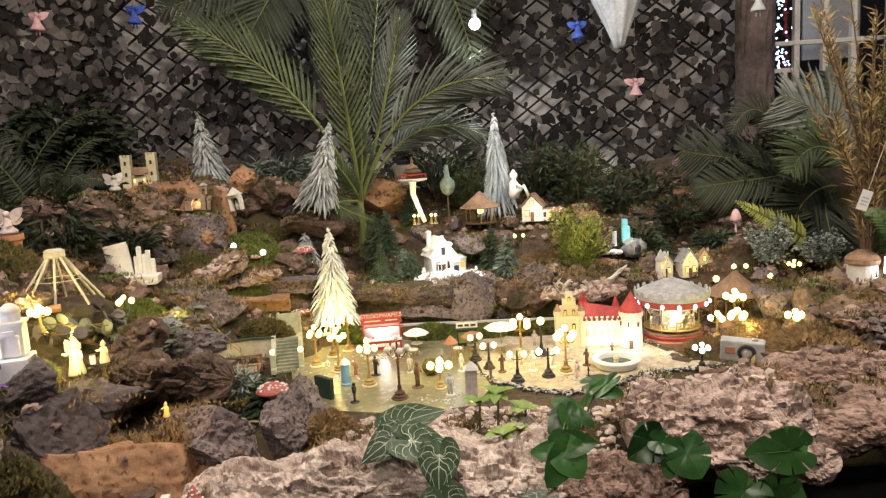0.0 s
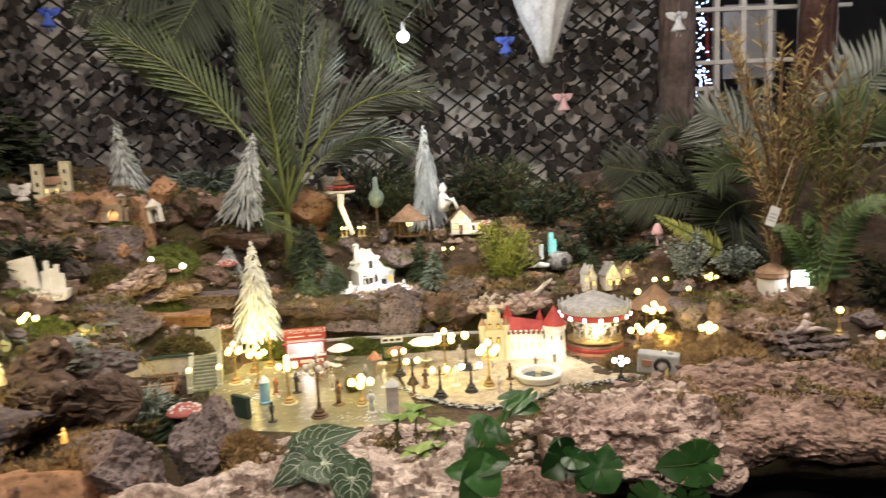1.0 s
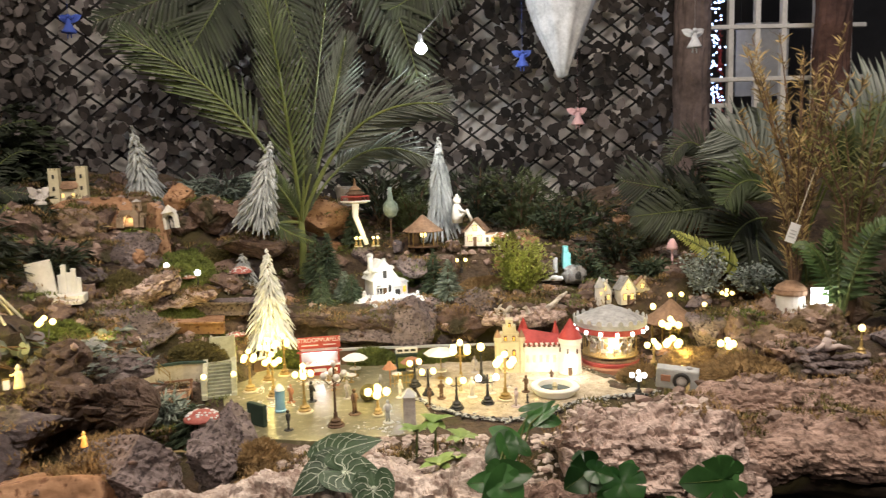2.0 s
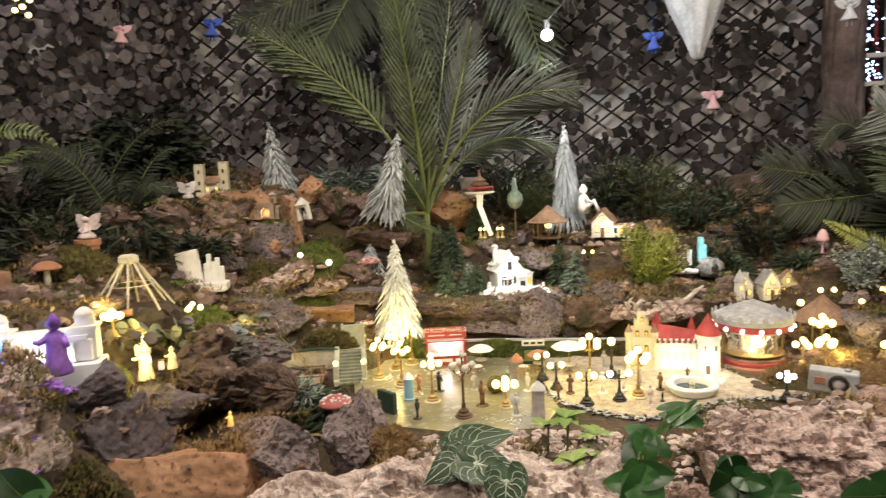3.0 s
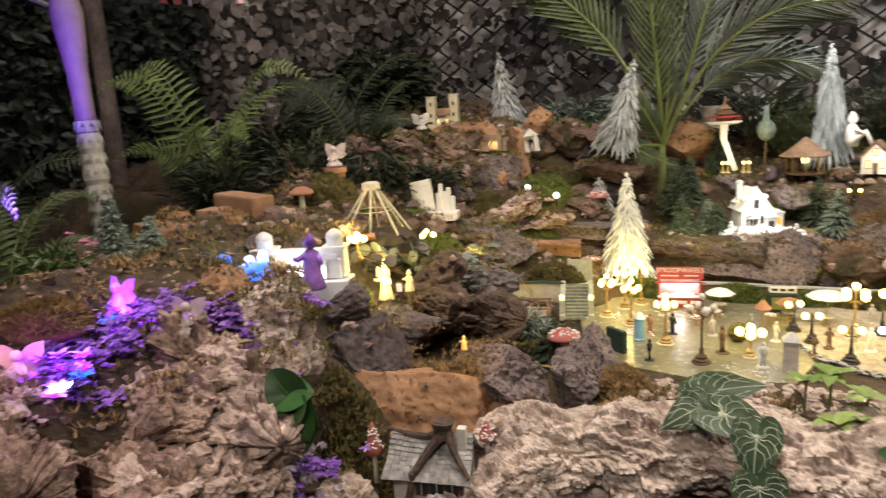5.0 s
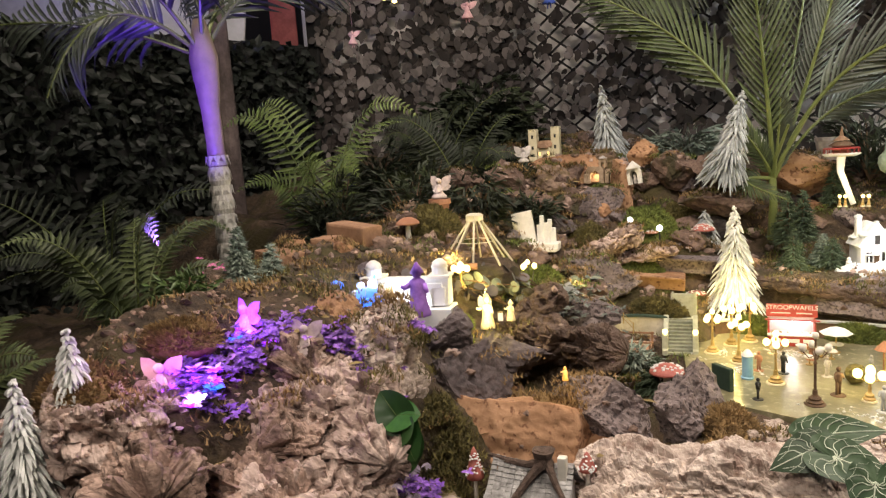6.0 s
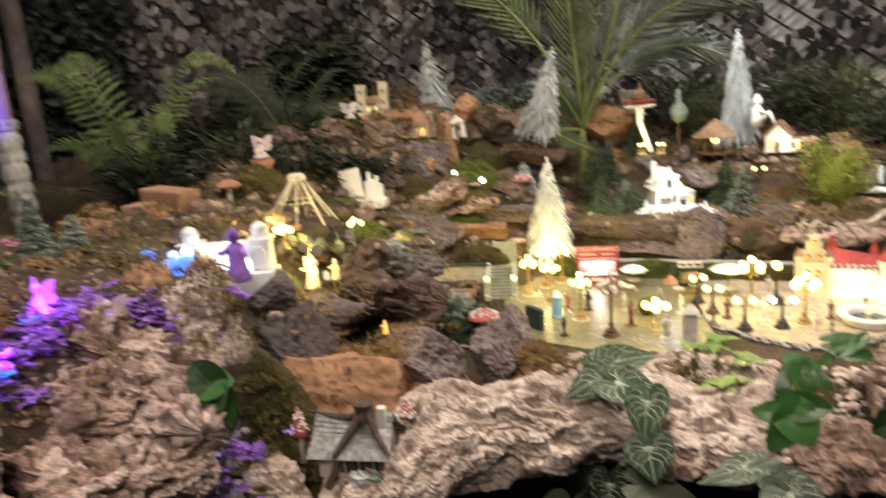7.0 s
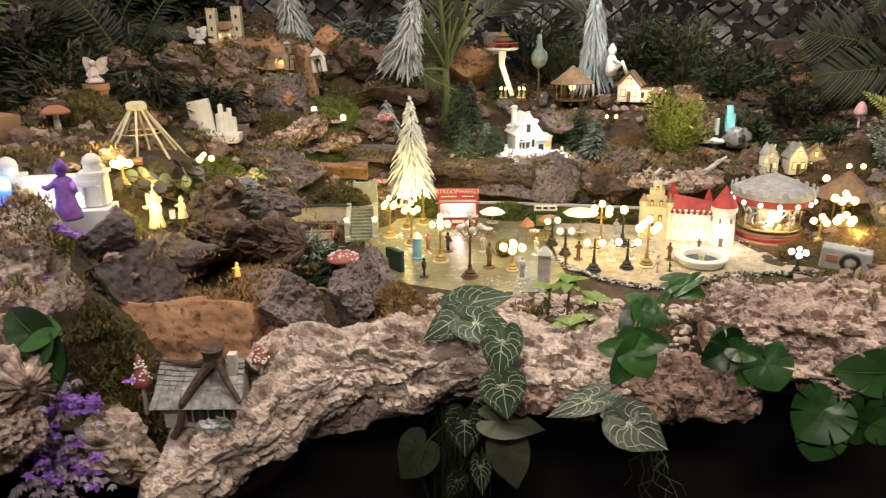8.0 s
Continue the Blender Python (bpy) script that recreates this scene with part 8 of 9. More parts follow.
def white_palace():
    top = thing("white_palace", "brightly lit white miniature palace with domes", "palace", (-0.872, 1.25, 1.072), 20)
    part("hall", box(B(), (0.24, 0.04, 0.040), (-0.02, 0, 0), bevel=0.002), "white_paint", top)
    part("upper_hall", box(B(), (0.17, 0.03, 0.018), (0.0, 0.012, 0.040), bevel=0.002), "white_paint", top)
    part("podium", box(B(), (0.27, 0.07, 0.05), (-0.02, -0.004, -0.052), bevel=0.002), "white_paint", top)
    part("balustrade", box(B(), (0.19, 0.006, 0.010), (0, -0.02, 0.040), bevel=0.001), "white_paint", top)
    for x in (-0.062, 0.085):
        t = part("tower", box(B(), (0.042, 0.042, 0.058), (x, 0.01, 0), bevel=0.002), "white_paint", top)
        part("tower_cornice", box(B(), (0.05, 0.05, 0.006), (x, 0.01, 0.058), bevel=0.001), "plaster", t)
        part("tambour", lathe(B(), [(0.017, 0.064), (0.017, 0.078), (0.019, 0.080)], 16, (x, 0.01, 0)), "white_paint", t)
        part("dome", lathe(B(), [(0.018, 0.080), (0.015, 0.090), (0.007, 0.096), (0.001, 0.098)], 16, (x, 0.01, 0)), "plaster", t, "", True)
    for k in range(7):
        part("column", cone(B(), 0.003, 0.003, 0.036, (-0.05 + 0.02 * k, -0.0225, 0.001), segs=8), "white_paint", top)
    # Glowing strip that stands for the bright white light on the palace front.
    part("lamp_panel", box(B(), (0.12, 0.003, 0.02), (0.01, -0.0265, 0.004)), "white_glow", top)


white_palace()


def robed(at, h, key, label, turn=0, name="wizard_statue"):
    bm = B()
    lathe(bm, [(0.22 * h, 0), (0.23 * h, 0.05 * h), (0.17 * h, 0.30 * h), (0.14 * h, 0.58 * h), (0.15 * h, 0.68 * h), (0.06 * h, 0.75 * h)], 14, wave=0.05, lobes=6)
    ball(bm, 0.10 * h, (0, 0, 0.83 * h), level=2)
    cone(bm, 0.14 * h, 0.02 * h, 0.20 * h, (0, 0.02 * h, 0.84 * h), segs=10)
    tube(bm, [(-0.12 * h, 0, 0.62 * h), (-0.24 * h, -0.06 * h, 0.56 * h), (-0.30 * h, -0.1 * h, 0.60 * h)], [0.06 * h, 0.05 * h, 0.035 * h], 7)
    tube(bm, [(0.12 * h, 0, 0.62 * h), (0.20 * h, -0.06 * h, 0.46 * h)], [0.06 * h, 0.04 * h], 7)
    ob = part(name, bm, key, smooth=True)
    ob.matrix_world = pose(*at, 0, 0, turn)
    return tagged(ob, label, "statue")


robed((-0.790, 1.195, 1.068), 0.105, "violet_flower", "purple hooded wizard statue on a dark base", 20)
robed((-0.735, 1.375, 1.0), 0.075, "statue_glow", "robed statue among the roots, yellow lamplight put in as glow", 0, "glowing_statue")
robed((-0.69, 1.40, 1.015), 0.045, "statue_glow", "small statue among the roots, yellow lamplight put in as glow", 0, "glowing_statue")
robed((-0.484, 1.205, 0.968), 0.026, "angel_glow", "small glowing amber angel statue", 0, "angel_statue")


for n, (x, y, z, h) in enumerate(((-0.783, 1.45, 1.03, 0.045), (-0.738, 1.44, 1.0, 0.02), (-0.70, 1.47, 0.99, 0.016))):
    block = thing("light_block", "small glowing warm white lantern among the roots", "lantern", (x, y, z), 20 * n, "lanterns")
    part("shade", box(B(), (h * 0.55, h * 0.5, h), bevel=0.002), "column_glow", block, "glowing shade")
    part("cap", box(B(), (h * 0.62, h * 0.58, h * 0.08), (0, 0, h), bevel=0.001), "bronze", block)


def winged(at, h, key, wing_key, label, turn=0, name="fairy_statue", kneel=True):
    """A small winged statue, one plain shape; its wings have thickness."""
    bm = B()
    lathe(bm, [(0.30 * h, 0), (0.30 * h, 0.10 * h), (0.16 * h, 0.24 * h), (0.12 * h, 0.46 * h), (0.05 * h, 0.58 * h)], 12)
    ball(bm, 0.12 * h, (0, 0, 0.68 * h), level=2)
    for s in (1, -1):
        tube(bm, [(s * 0.10 * h, 0, 0.46 * h), (s * 0.20 * h, -0.10 * h, 0.30 * h), (s * 0.06 * h, -0.2 * h, 0.24 * h)], 0.04 * h, 6)
        for length, lift, w in ((0.62, 0.75, 0.24), (0.42, 0.05, 0.20)):
            for push in (0.0, 0.012 * h):
                blade(bm, (s * 0.05 * h, 0.08 * h + push, 0.44 * h), (s * 0.7, 0.15, lift), (0, -1, 0.1), length * h, w * h * 1.6, 0.05, 4, 0.05)
    ob = part(name, bm, key, smooth=True)
    ob.matrix_world = pose(*at, 0, 0, turn)
    return tagged(ob, label, "statue", "fairy statues")


winged((-0.792, 0.87, 1.082), 0.062, "resin_pink", "plaster", "pale pink kneeling fairy statue with wings", 10)
winged((-0.885, 0.83, 1.115), 0.066, "lilac_glow", "plaster", "lilac glowing fairy statue with wings", -10)
winged((-0.878, 0.66, 1.068), 0.066, "pink_cloth", "plaster", "pink fairy statue with white wings in violet light", 30)
winged((-1.13, 1.0, 1.12), 0.05, "pink_flower", "plaster", "small pink fairy among the flowers", 0)
winged((-0.90, 1.13, 1.08), 0.060, "plaster", "plaster", "small white winged statue beside the palace", 0)
winged((-1.045, 1.69, 1.262), 0.07, "resin_pink", "plaster", "white eagle statue with spread wings on a pot", 0, "eagle_statue")
winged((-1.045, 0.80, 1.085), 0.075, "resin_fig", "plaster", "grey dragon statue with raised wings", 40, "dragon_statue")
winged((-1.02, 2.18, 1.335), 0.06, "resin_fig", "plaster", "grey winged statue on a brown rock", 40, "dragon_statue")


def glow_dragon():
    bm = B()
    tube(bm, [(-0.05, 0, 0.05), (-0.045, 0, 0.02), (-0.02, 0, 0.012), (0.01, 0, 0.02), (0.03, 0, 0.03), (0.045, 0, 0.015)], [0.006, 0.010, 0.016, 0.018, 0.012, 0.004], 8)
    ball(bm, 0.011, (-0.052, 0, 0.058), (1.3, 0.8, 0.9), 2)
    for s in (1, -1):
        blade(bm, (0.0, s * 0.01, 0.03), (0.2, s * 0.6, 0.8), (1, 0, 0), 0.05, 0.045, 0.1, 4, 0.05)
        tube(bm, [(0, s * 0.012, 0.02), (-0.006, s * 0.02, 0.0)], 0.005, 6)
    ob = part("dragon_lamp", bm, "blue_glow", smooth=True)
    ob.matrix_world = pose(-0.862, 1.115, 1.075, 0, 0, 15) @ Matrix.Scale(1.15, 4)
    tagged(ob, "glowing blue and violet dragon lamp", "lamp")
    for n, (x, y, z, key) in enumerate(((-0.835, 0.69, 1.085, "lilac_glow"), (-0.81, 0.66, 1.075, "lilac_glow"), (-0.785, 0.64, 1.075, "lilac_glow"), (-0.77, 0.64, 1.085, "white_glow"), (-0.85, 0.70, 1.10, "lilac_glow"), (-0.83, 0.72, 1.095, "lilac_glow"), (-0.86, 0.66, 1.08, "lilac_glow"), (-0.815, 0.70, 1.085, "lilac_glow"), (-0.845, 0.79, 1.10, "lilac_glow"), (-0.84, 0.84, 1.10, "lilac_glow"), (-0.87, 0.80, 1.115, "blue_glow"), (-0.80, 0.69, 1.08, "blue_glow"))):
        bm = B()
        rng2 = random.Random(n)
        for k in range(16):
            a = rng2.uniform(0, 6.283)
            blade(bm, (0, 0, 0), (math.cos(a), math.sin(a), rng2.uniform(0.3, 1.2)), (0, 0, 1), 0.017, 0.009, 0.2, 3)
        top = thing("flower_light", "glowing violet flower light on the hill", "lamp", (x, y, z), 0, "flower lights")
        part("petals", bm, key, top)


glow_dragon()


def bricks():
    for n, (x, y, z, w, d, h, a, tip) in enumerate(((-1.154, 1.44, 1.165, 0.135, 0.07, 0.058, -6, 5), (-1.175, 1.36, 1.15, 0.06, 0.06, 0.05, 10, 0), (-1.176, 1.20, 1.125, 0.118, 0.07, 0.066, -14, 4), (-0.99, 1.09, 1.115, 0.09, 0.06, 0.03, 20, 0))):
        ob = part("brick", ragged(box(B(), (w, d, h), bevel=0.006), 0.003, 60, n), "brick_block", None)
        ob.matrix_world = pose(x, y, z, 0, tip, a)
        tagged(ob, "orange-brown rough brick on the slope", "brick", "bricks")


bricks()
pot = thing("flower_pot", "small terracotta pot under the eagle statue", "pot", (-1.045, 1.69, 1.195))
part("body", lathe(B(), [(0.020, 0), (0.027, 0.05), (0.031, 0.052), (0.031, 0.066), (0.027, 0.066), (0.024, 0.05)], 18), "terracotta", pot)


def cottage():
    top = thing("root_cottage", "grey cottage with a shingled roof gripped by roots", "cottage", (-0.470, 1.03, 0.795), 9, size=0.88)
    part("wall", box(B(), (0.13, 0.094, 0.058), bevel=0.002), "resin_fig", top)
    rng = random.Random(3)
    slope = math.degrees(math.atan2(0.058, 0.062))
    for side in (-1, 1):
        for k in range(11):
            u = k / 10
            sag = 0.006 * math.sin(math.pi * u)
            half = 0.080 - 0.004 * u
            for n in range(13):
                x = -half + 2 * half * (n + 0.5) / 13 + rng.uniform(-0.0006, 0.0006)
                dip = 0.007 * (1 - (x / 0.08) ** 2)
                part("shingle", box(B(), (2 * half / 13 - 0.0006, 0.0105, 0.0022), (x, side * (0.062 - 0.060 * u), 0.050 + 0.060 * u - sag - dip * u + rng.uniform(0, 0.0009)), (-side * (slope - 7), 0, rng.uniform(-2, 2))), "slate", top)
    for s in (-1, 1):
        g = B()
        v = [g.verts.new(p) for p in ((s * 0.061, -0.047, 0.056), (s * 0.061, 0.047, 0.056), (s * 0.061, 0, 0.100), (s * 0.066, -0.047, 0.056), (s * 0.066, 0.047, 0.056), (s * 0.066, 0, 0.100))]
        for f in ((0, 1, 2), (5, 4, 3), (0, 2, 5, 3), (1, 4, 5, 2), (0, 3, 4, 1)):
            g.faces.new([v[i] for i in f])
        part("gable", g, "resin_fig", top)
    part("root", tube(B(), [(-0.086, 0.0, 0.112), (-0.05, -0.002, 0.106), (-0.01, -0.006, 0.104), (0.02, -0.01, 0.115)], [0.004, 0.006, 0.007, 0.009], 7), "dark_bark", top)
    part("root", tube(B(), [(0.025, -0.01, 0.118), (0.0, -0.034, 0.090), (-0.022, -0.060, 0.058), (-0.030, -0.066, 0.02), (-0.042, -0.072, -0.005)], [0.011, 0.008, 0.007, 0.006, 0.007], 7), "dark_bark", top)
    part("root", tube(B(), [(0.028, -0.01, 0.118), (0.05, -0.036, 0.088), (0.078, -0.060, 0.058)], [0.009, 0.006, 0.004], 7), "dark_bark", top)
    part("stump_chimney", ragged(lathe(B(), [(0.020, 0), (0.016, 0.016), (0.021, 0.030), (0.014, 0.030)], 12, (0.022, -0.006, 0.106)), 0.003, 120), "dark_bark", top)
    part("chimney", box(B(), (0.016, 0.016, 0.045), (0.058, -0.012, 0.085), bevel=0.002), "plaster", top)
    part("window_band", box(B(), (0.088, 0.006, 0.034), (0.022, -0.049, 0.014), bevel=0.001), "dark_timber", top)
    for x in (-0.010, 0.018, 0.046):
        part("window", box(B(), (0.021, 0.003, 0.024), (x, -0.0525, 0.018)), "black_iron", top)
        part("mullion", box(B(), (0.002, 0.003, 0.024), (x, -0.0545, 0.018)), "grey_paint", top)
    part("flower_box", ragged(ball(B(), 0.013, (0.020, -0.066, 0.014), (1.5, 0.8, 1.0), 3), 0.006, 160), "flocked_grey", top)
    part("flower_box", ragged(ball(B(), 0.010, (0.050, -0.064, 0.012), (1.3, 0.8, 1.0), 3), 0.005, 160), "frosted_fir", top)


cottage()


def teal_house():
    top = thing("teal_tower", "grey rock castle with a teal lit tower", "castle", (0.60, 2.38, 1.025), 0)
    part("rock_dome", ragged(ball(B(), 0.034, (0.02, 0, 0.012), (1.2, 0.9, 1.0), 4), 0.010, 60, 3), "slate", top, "", True)
    part("arch", lathe(B(), [(0.012, 0), (0.012, 0.016), (0.008, 0.024), (0.001, 0.028)], 12, (0.026, -0.024, 0)), "black_iron", top)
    part("tower", box(B(), (0.026, 0.026, 0.055), (-0.005, 0.01, 0.03), bevel=0.002), "teal", top, "teal square tower")
    part("tower_top", box(B(), (0.018, 0.018, 0.024), (-0.008, 0.01, 0.085), bevel=0.002), "teal", top)
    part("turret", cone(B(), 0.008, 0.008, 0.05, (-0.045, 0, 0.02), segs=8), "grey_paint", top)
    for n, (x, h) in enumerate(((-0.075, 0.016), (-0.052, 0.022), (-0.035, 0.018), (-0.09, 0.014))):
        ob = part("white_bird", ball(B(), h * 0.6, (0, 0, h * 0.4), (1.3, 0.8, 0.8), 2), "white_paint", None, smooth=True)
        ob.matrix_world = pose(0.60 + x, 2.36, 1.02)
        tagged(ob, "small white bird ornament on a stone", "bird", "white birds")


teal_house()


def well():
    top = thing("round_well", "round whitewashed hut with a brown lid", "hut", (1.012, 1.735, 1.03))
    part("drum", lathe(B(), [(0.034, -0.01), (0.035, 0.0), (0.033, 0.038), (0.035, 0.042)], 20), "plaster", top)
    part("band", lathe(B(), [(0.036, 0.040), (0.038, 0.044), (0.038, 0.052), (0.034, 0.054)], 20), "brown_roof", top)
    part("lid", lathe(B(), [(0.038, 0.054), (0.030, 0.064), (0.012, 0.074), (0.001, 0.076)], 20), "brown_roof", top)
    lamp = tagged(part("lamp_block", box(B(), (0.035, 0.02, 0.055), bevel=0.004), "white_glow"), "bright white lamp block beside the round hut", "lamp")
    lamp.matrix_world = pose(1.065, 1.70, 1.035, 0, 0, -10)


well()


def stone_pile():
    rng = random.Random(8)
    for k in range(34):
        row = k // 9
        x = 0.885 + 0.016 * (k % 9) + rng.uniform(-0.004, 0.004)
        z = 0.966 + 0.013 * row
        y = 1.43 + 0.010 * row + rng.uniform(-0.008, 0.008)
        rock("flat_stone", "grey_rock", (x, y, z), (0.03, 0.022, 0.014), (rng.uniform(-8, 8), rng.uniform(-8, 8), rng.uniform(0, 180)), 300 + k, "small flat grey stone in a low pile", level=2, group="stones of the pile")
    bm = B()
    lathe(bm, [(0.016, 0.0), (0.020, 0.02), (0.014, 0.045), (0.007, 0.052)], 10)
    ball(bm, 0.014, (0.004, 0, 0.062), level=2)
    tube(bm, [(0, -0.01, 0.01), (0.035, -0.02, 0.02), (0.07, -0.02, 0.008)], [0.012, 0.010, 0.007], 7)
    tube(bm, [(0.0, 0.0, 0.042), (0.025, -0.02, 0.035)], [0.006, 0.004], 6)
    tube(bm, [(-0.005, 0, 0.03), (-0.03, -0.005, 0.012), (-0.045, 0, 0.0)], [0.010, 0.008, 0.006], 6)
    ob = part("seated_statue", bm, "resin_pink", smooth=True)
    ob.matrix_world = pose(0.935, 1.455, 1.005) @ Matrix.Scale(0.55, 4)
    tagged(ob, "weathered painted statue sitting on the stone pile", "statue")


stone_pile()


# ---- what hangs over the display ----
def hanging_fairy(at, h, key, label):
    bm = B()
    lathe(bm, [(0.30 * h, 0.0), (0.26 * h, 0.06 * h), (0.12 * h, 0.34 * h), (0.09 * h, 0.52 * h), (0.04 * h, 0.58 * h)], 12, wave=0.12, lobes=6)
    ball(bm, 0.10 * h, (0, 0, 0.67 * h), level=2)
    for s in (1, -1):
        tube(bm, [(s * 0.08 * h, 0, 0.52 * h), (s * 0.28 * h, -0.06 * h, 0.60 * h)], [0.04 * h, 0.025 * h], 6)
        tube(bm, [(s * 0.06 * h, 0, 0.05 * h), (s * 0.08 * h, 0, -0.22 * h)], [0.035 * h, 0.025 * h], 6)
        for push in (0, 0.01 * h):
            blade(bm, (0, 0.06 * h + push, 0.48 * h), (s * 0.8, 0.2, 0.45), (0, -1, 0), 0.55 * h, 0.32 * h, 0.05, 4, 0.05)
    tube(bm, [(0, 0, 0.75 * h), (0, 0.01, 3.28 - at[2])], 0.0007, 4)
    for v in bm.verts:
        if v.co.z < 1.2 * h:
            v.co *= 0.72
    ob = part("hanging_fairy_doll", bm, key, smooth=True)
    ob.matrix_world = pose(*at)
    tagged(ob, label, "doll", "hanging dolls")


hanging_fairy((-1.50, 2.7, 1.93), 0.12, "pink_cloth", "pink winged fairy doll hanging on a thread")
hanging_fairy((-1.13, 2.7, 1.93), 0.12, "blue_cloth", "blue winged fairy doll hanging on a thread")
hanging_fairy((0.507, 2.7, 1.775), 0.11, "blue_cloth", "blue winged fairy doll hanging on a thread")
hanging_fairy((1.16, 2.7, 1.83), 0.13, "tulle", "white winged fairy doll hanging on a thread")
hanging_fairy((0.80, 3.05, 1.575), 0.13, "pink_cloth", "pink winged fairy doll before the net")
hanging_fairy((-1.80, 2.3, 1.83), 0.09, "pink_cloth", "pale pink winged fairy doll on a thread")


def tulle_bag():
    bm = B()
    lathe(bm, [(0.004, 0.0), (0.020, 0.006), (0.045, 0.07), (0.085, 0.17), (0.12, 0.28), (0.135, 0.42), (0.10, 0.6)], 36, wave=0.07, lobes=9)
    ragged(bm, 0.012, 14, 2)
    tube(bm, [(0, 0, 0.58), (0, 0.01, 1.55)], 0.002, 5)
    ob = part("tulle_bag", bm, "tulle", smooth=True)
    ob.matrix_world = pose(0.655, 2.70, 1.73)
    tagged(ob, "white gauze bag hanging to a rounded point", "cloth")


tulle_bag()
bulb = thing("hanging_bulb", "bright white bulb hanging on a wire", "bulb", (0.126, 2.50, 1.815))
part("glass", ball(B(), 0.020, (0, 0, 0), level=3), "white_glow", bulb, "glowing white glass", True)
part("socket", cone(B(), 0.011, 0.009, 0.03, (0, 0, 0.017), segs=10), "black_iron", bulb)
part("wire", tube(B(), [(0, 0, 0.045), (0.06, 0.02, 0.11), (0.3, 0.05, 0.5), (0.6, 0.1, 1.48)], 0.003, 5), "black_iron", bulb)
for n, (dx, dz) in enumerate(((0, 0), (0.03, 0.02), (-0.02, 0.03), (0.02, -0.03), (-0.03, -0.01))):
    ob = tagged(part("light_ball", ball(B(), 0.010, level=2), "globe_glow", smooth=True), "small warm ball light above the trellis", "lamp", "ball lights")
    ob.matrix_world = pose(-1.69 + dx, 2.42, 2.02 + dz)
part("light_wire", tube(B(), [(-1.69, 2.42, 2.03), (-1.66, 2.43, 3.28)], 0.0015, 4), "black_iron", None)["label"] = "thin black wire holding ball lights"


def eucalyptus(at, seed, key="net_flap_grey"):
    top = thing("eucalyptus_sprig", "dark round-leaved sprig over the roots", "sprig", at, 0, "round-leaved sprigs")
    rng = random.Random(seed)
    for k in range(3):
        end = Vector((-0.06 - 0.07 * k, -0.05 - 0.03 * k, 0.04 + 0.012 * k))
        part("twig", tube(B(), [(0, 0, 0), end * 0.5 + Vector((0, 0, 0.015)), end], 0.0015, 5), "dark_timber", top)
        for j in range(6):
            u = 0.35 + 0.13 * j
            bm = lathe(B(), [(0.013, 0), (0.014, 0.0006), (0.012, 0.0012)], 10)
            ob = part("round_leaf", bm, key, top)
            ob.matrix_basis = pose(end.x * u + rng.uniform(-0.012, 0.012), end.y * u, end.z * u + rng.uniform(0, 0.02), rng.uniform(20, 110), rng.uniform(-40, 40), rng.uniform(0, 180))


eucalyptus((-0.72, 1.44, 1.04), 21)
eucalyptus((-0.66, 1.52, 1.035), 22, "grey_leaf")
eucalyptus((-0.70, 1.58, 1.05), 23)


def glass_flower():
    top = thing("glass_flower", "white frosted glass flower on the terrace", "ornament", (-0.665, 1.66, 1.0))
    for k in range(5):
        a = 6.283 * k / 5
        bm = B()
        blade(bm, (0, 0, 0.02), (math.cos(a), -0.25, math.sin(a) * 0.8 + 0.3), (0, -1, 0.2), 0.034, 0.028, 0.15, 4, 0.2)
        part("petal", bm, "tulle", top)
    part("stem", tube(B(), [(0, 0, -0.01), (0, 0, 0.02)], 0.002, 5), "palm_stalk", top)


glass_flower()


def coral():
    top = thing("white_driftwood", "pale branching driftwood behind the castle", "driftwood", (0.40, 2.09, 0.955))
    rng = random.Random(4)
    for k, (x0, lean, tall) in enumerate(((-0.085, -0.01, 0.035), (-0.06, 0.01, 0.045), (-0.03, -0.015, 0.03), (0.0, 0.02, 0.04), (0.02, 0.07, 0.055), (0.05, 0.07, 0.085))):
        line = [Vector((x0, 0, 0))]
        for j in range(6):
            line.append(line[-1] + Vector((lean / 6 + rng.gauss(0, 0.005), rng.gauss(0, 0.004), tall / 6 * rng.uniform(0.6, 1.4))))
        bm = tube(B(), line, [0.011, 0.010, 0.009, 0.008, 0.006, 0.004, 0.0015], 8)
        branch = part("branch", ragged(bm, 0.006, 70, k), "pale_wood", top)
        for j in (2, 3, 4):
            way = Vector((rng.uniform(-0.03, 0.03), -0.01, rng.uniform(0.008, 0.028)))
            part("twig", tube(B(), [line[j], line[j] + way * 0.6 + Vector((0, 0, 0.004)), line[j] + way], [0.005, 0.003, 0.0008], 6), "pale_wood", branch)


coral()
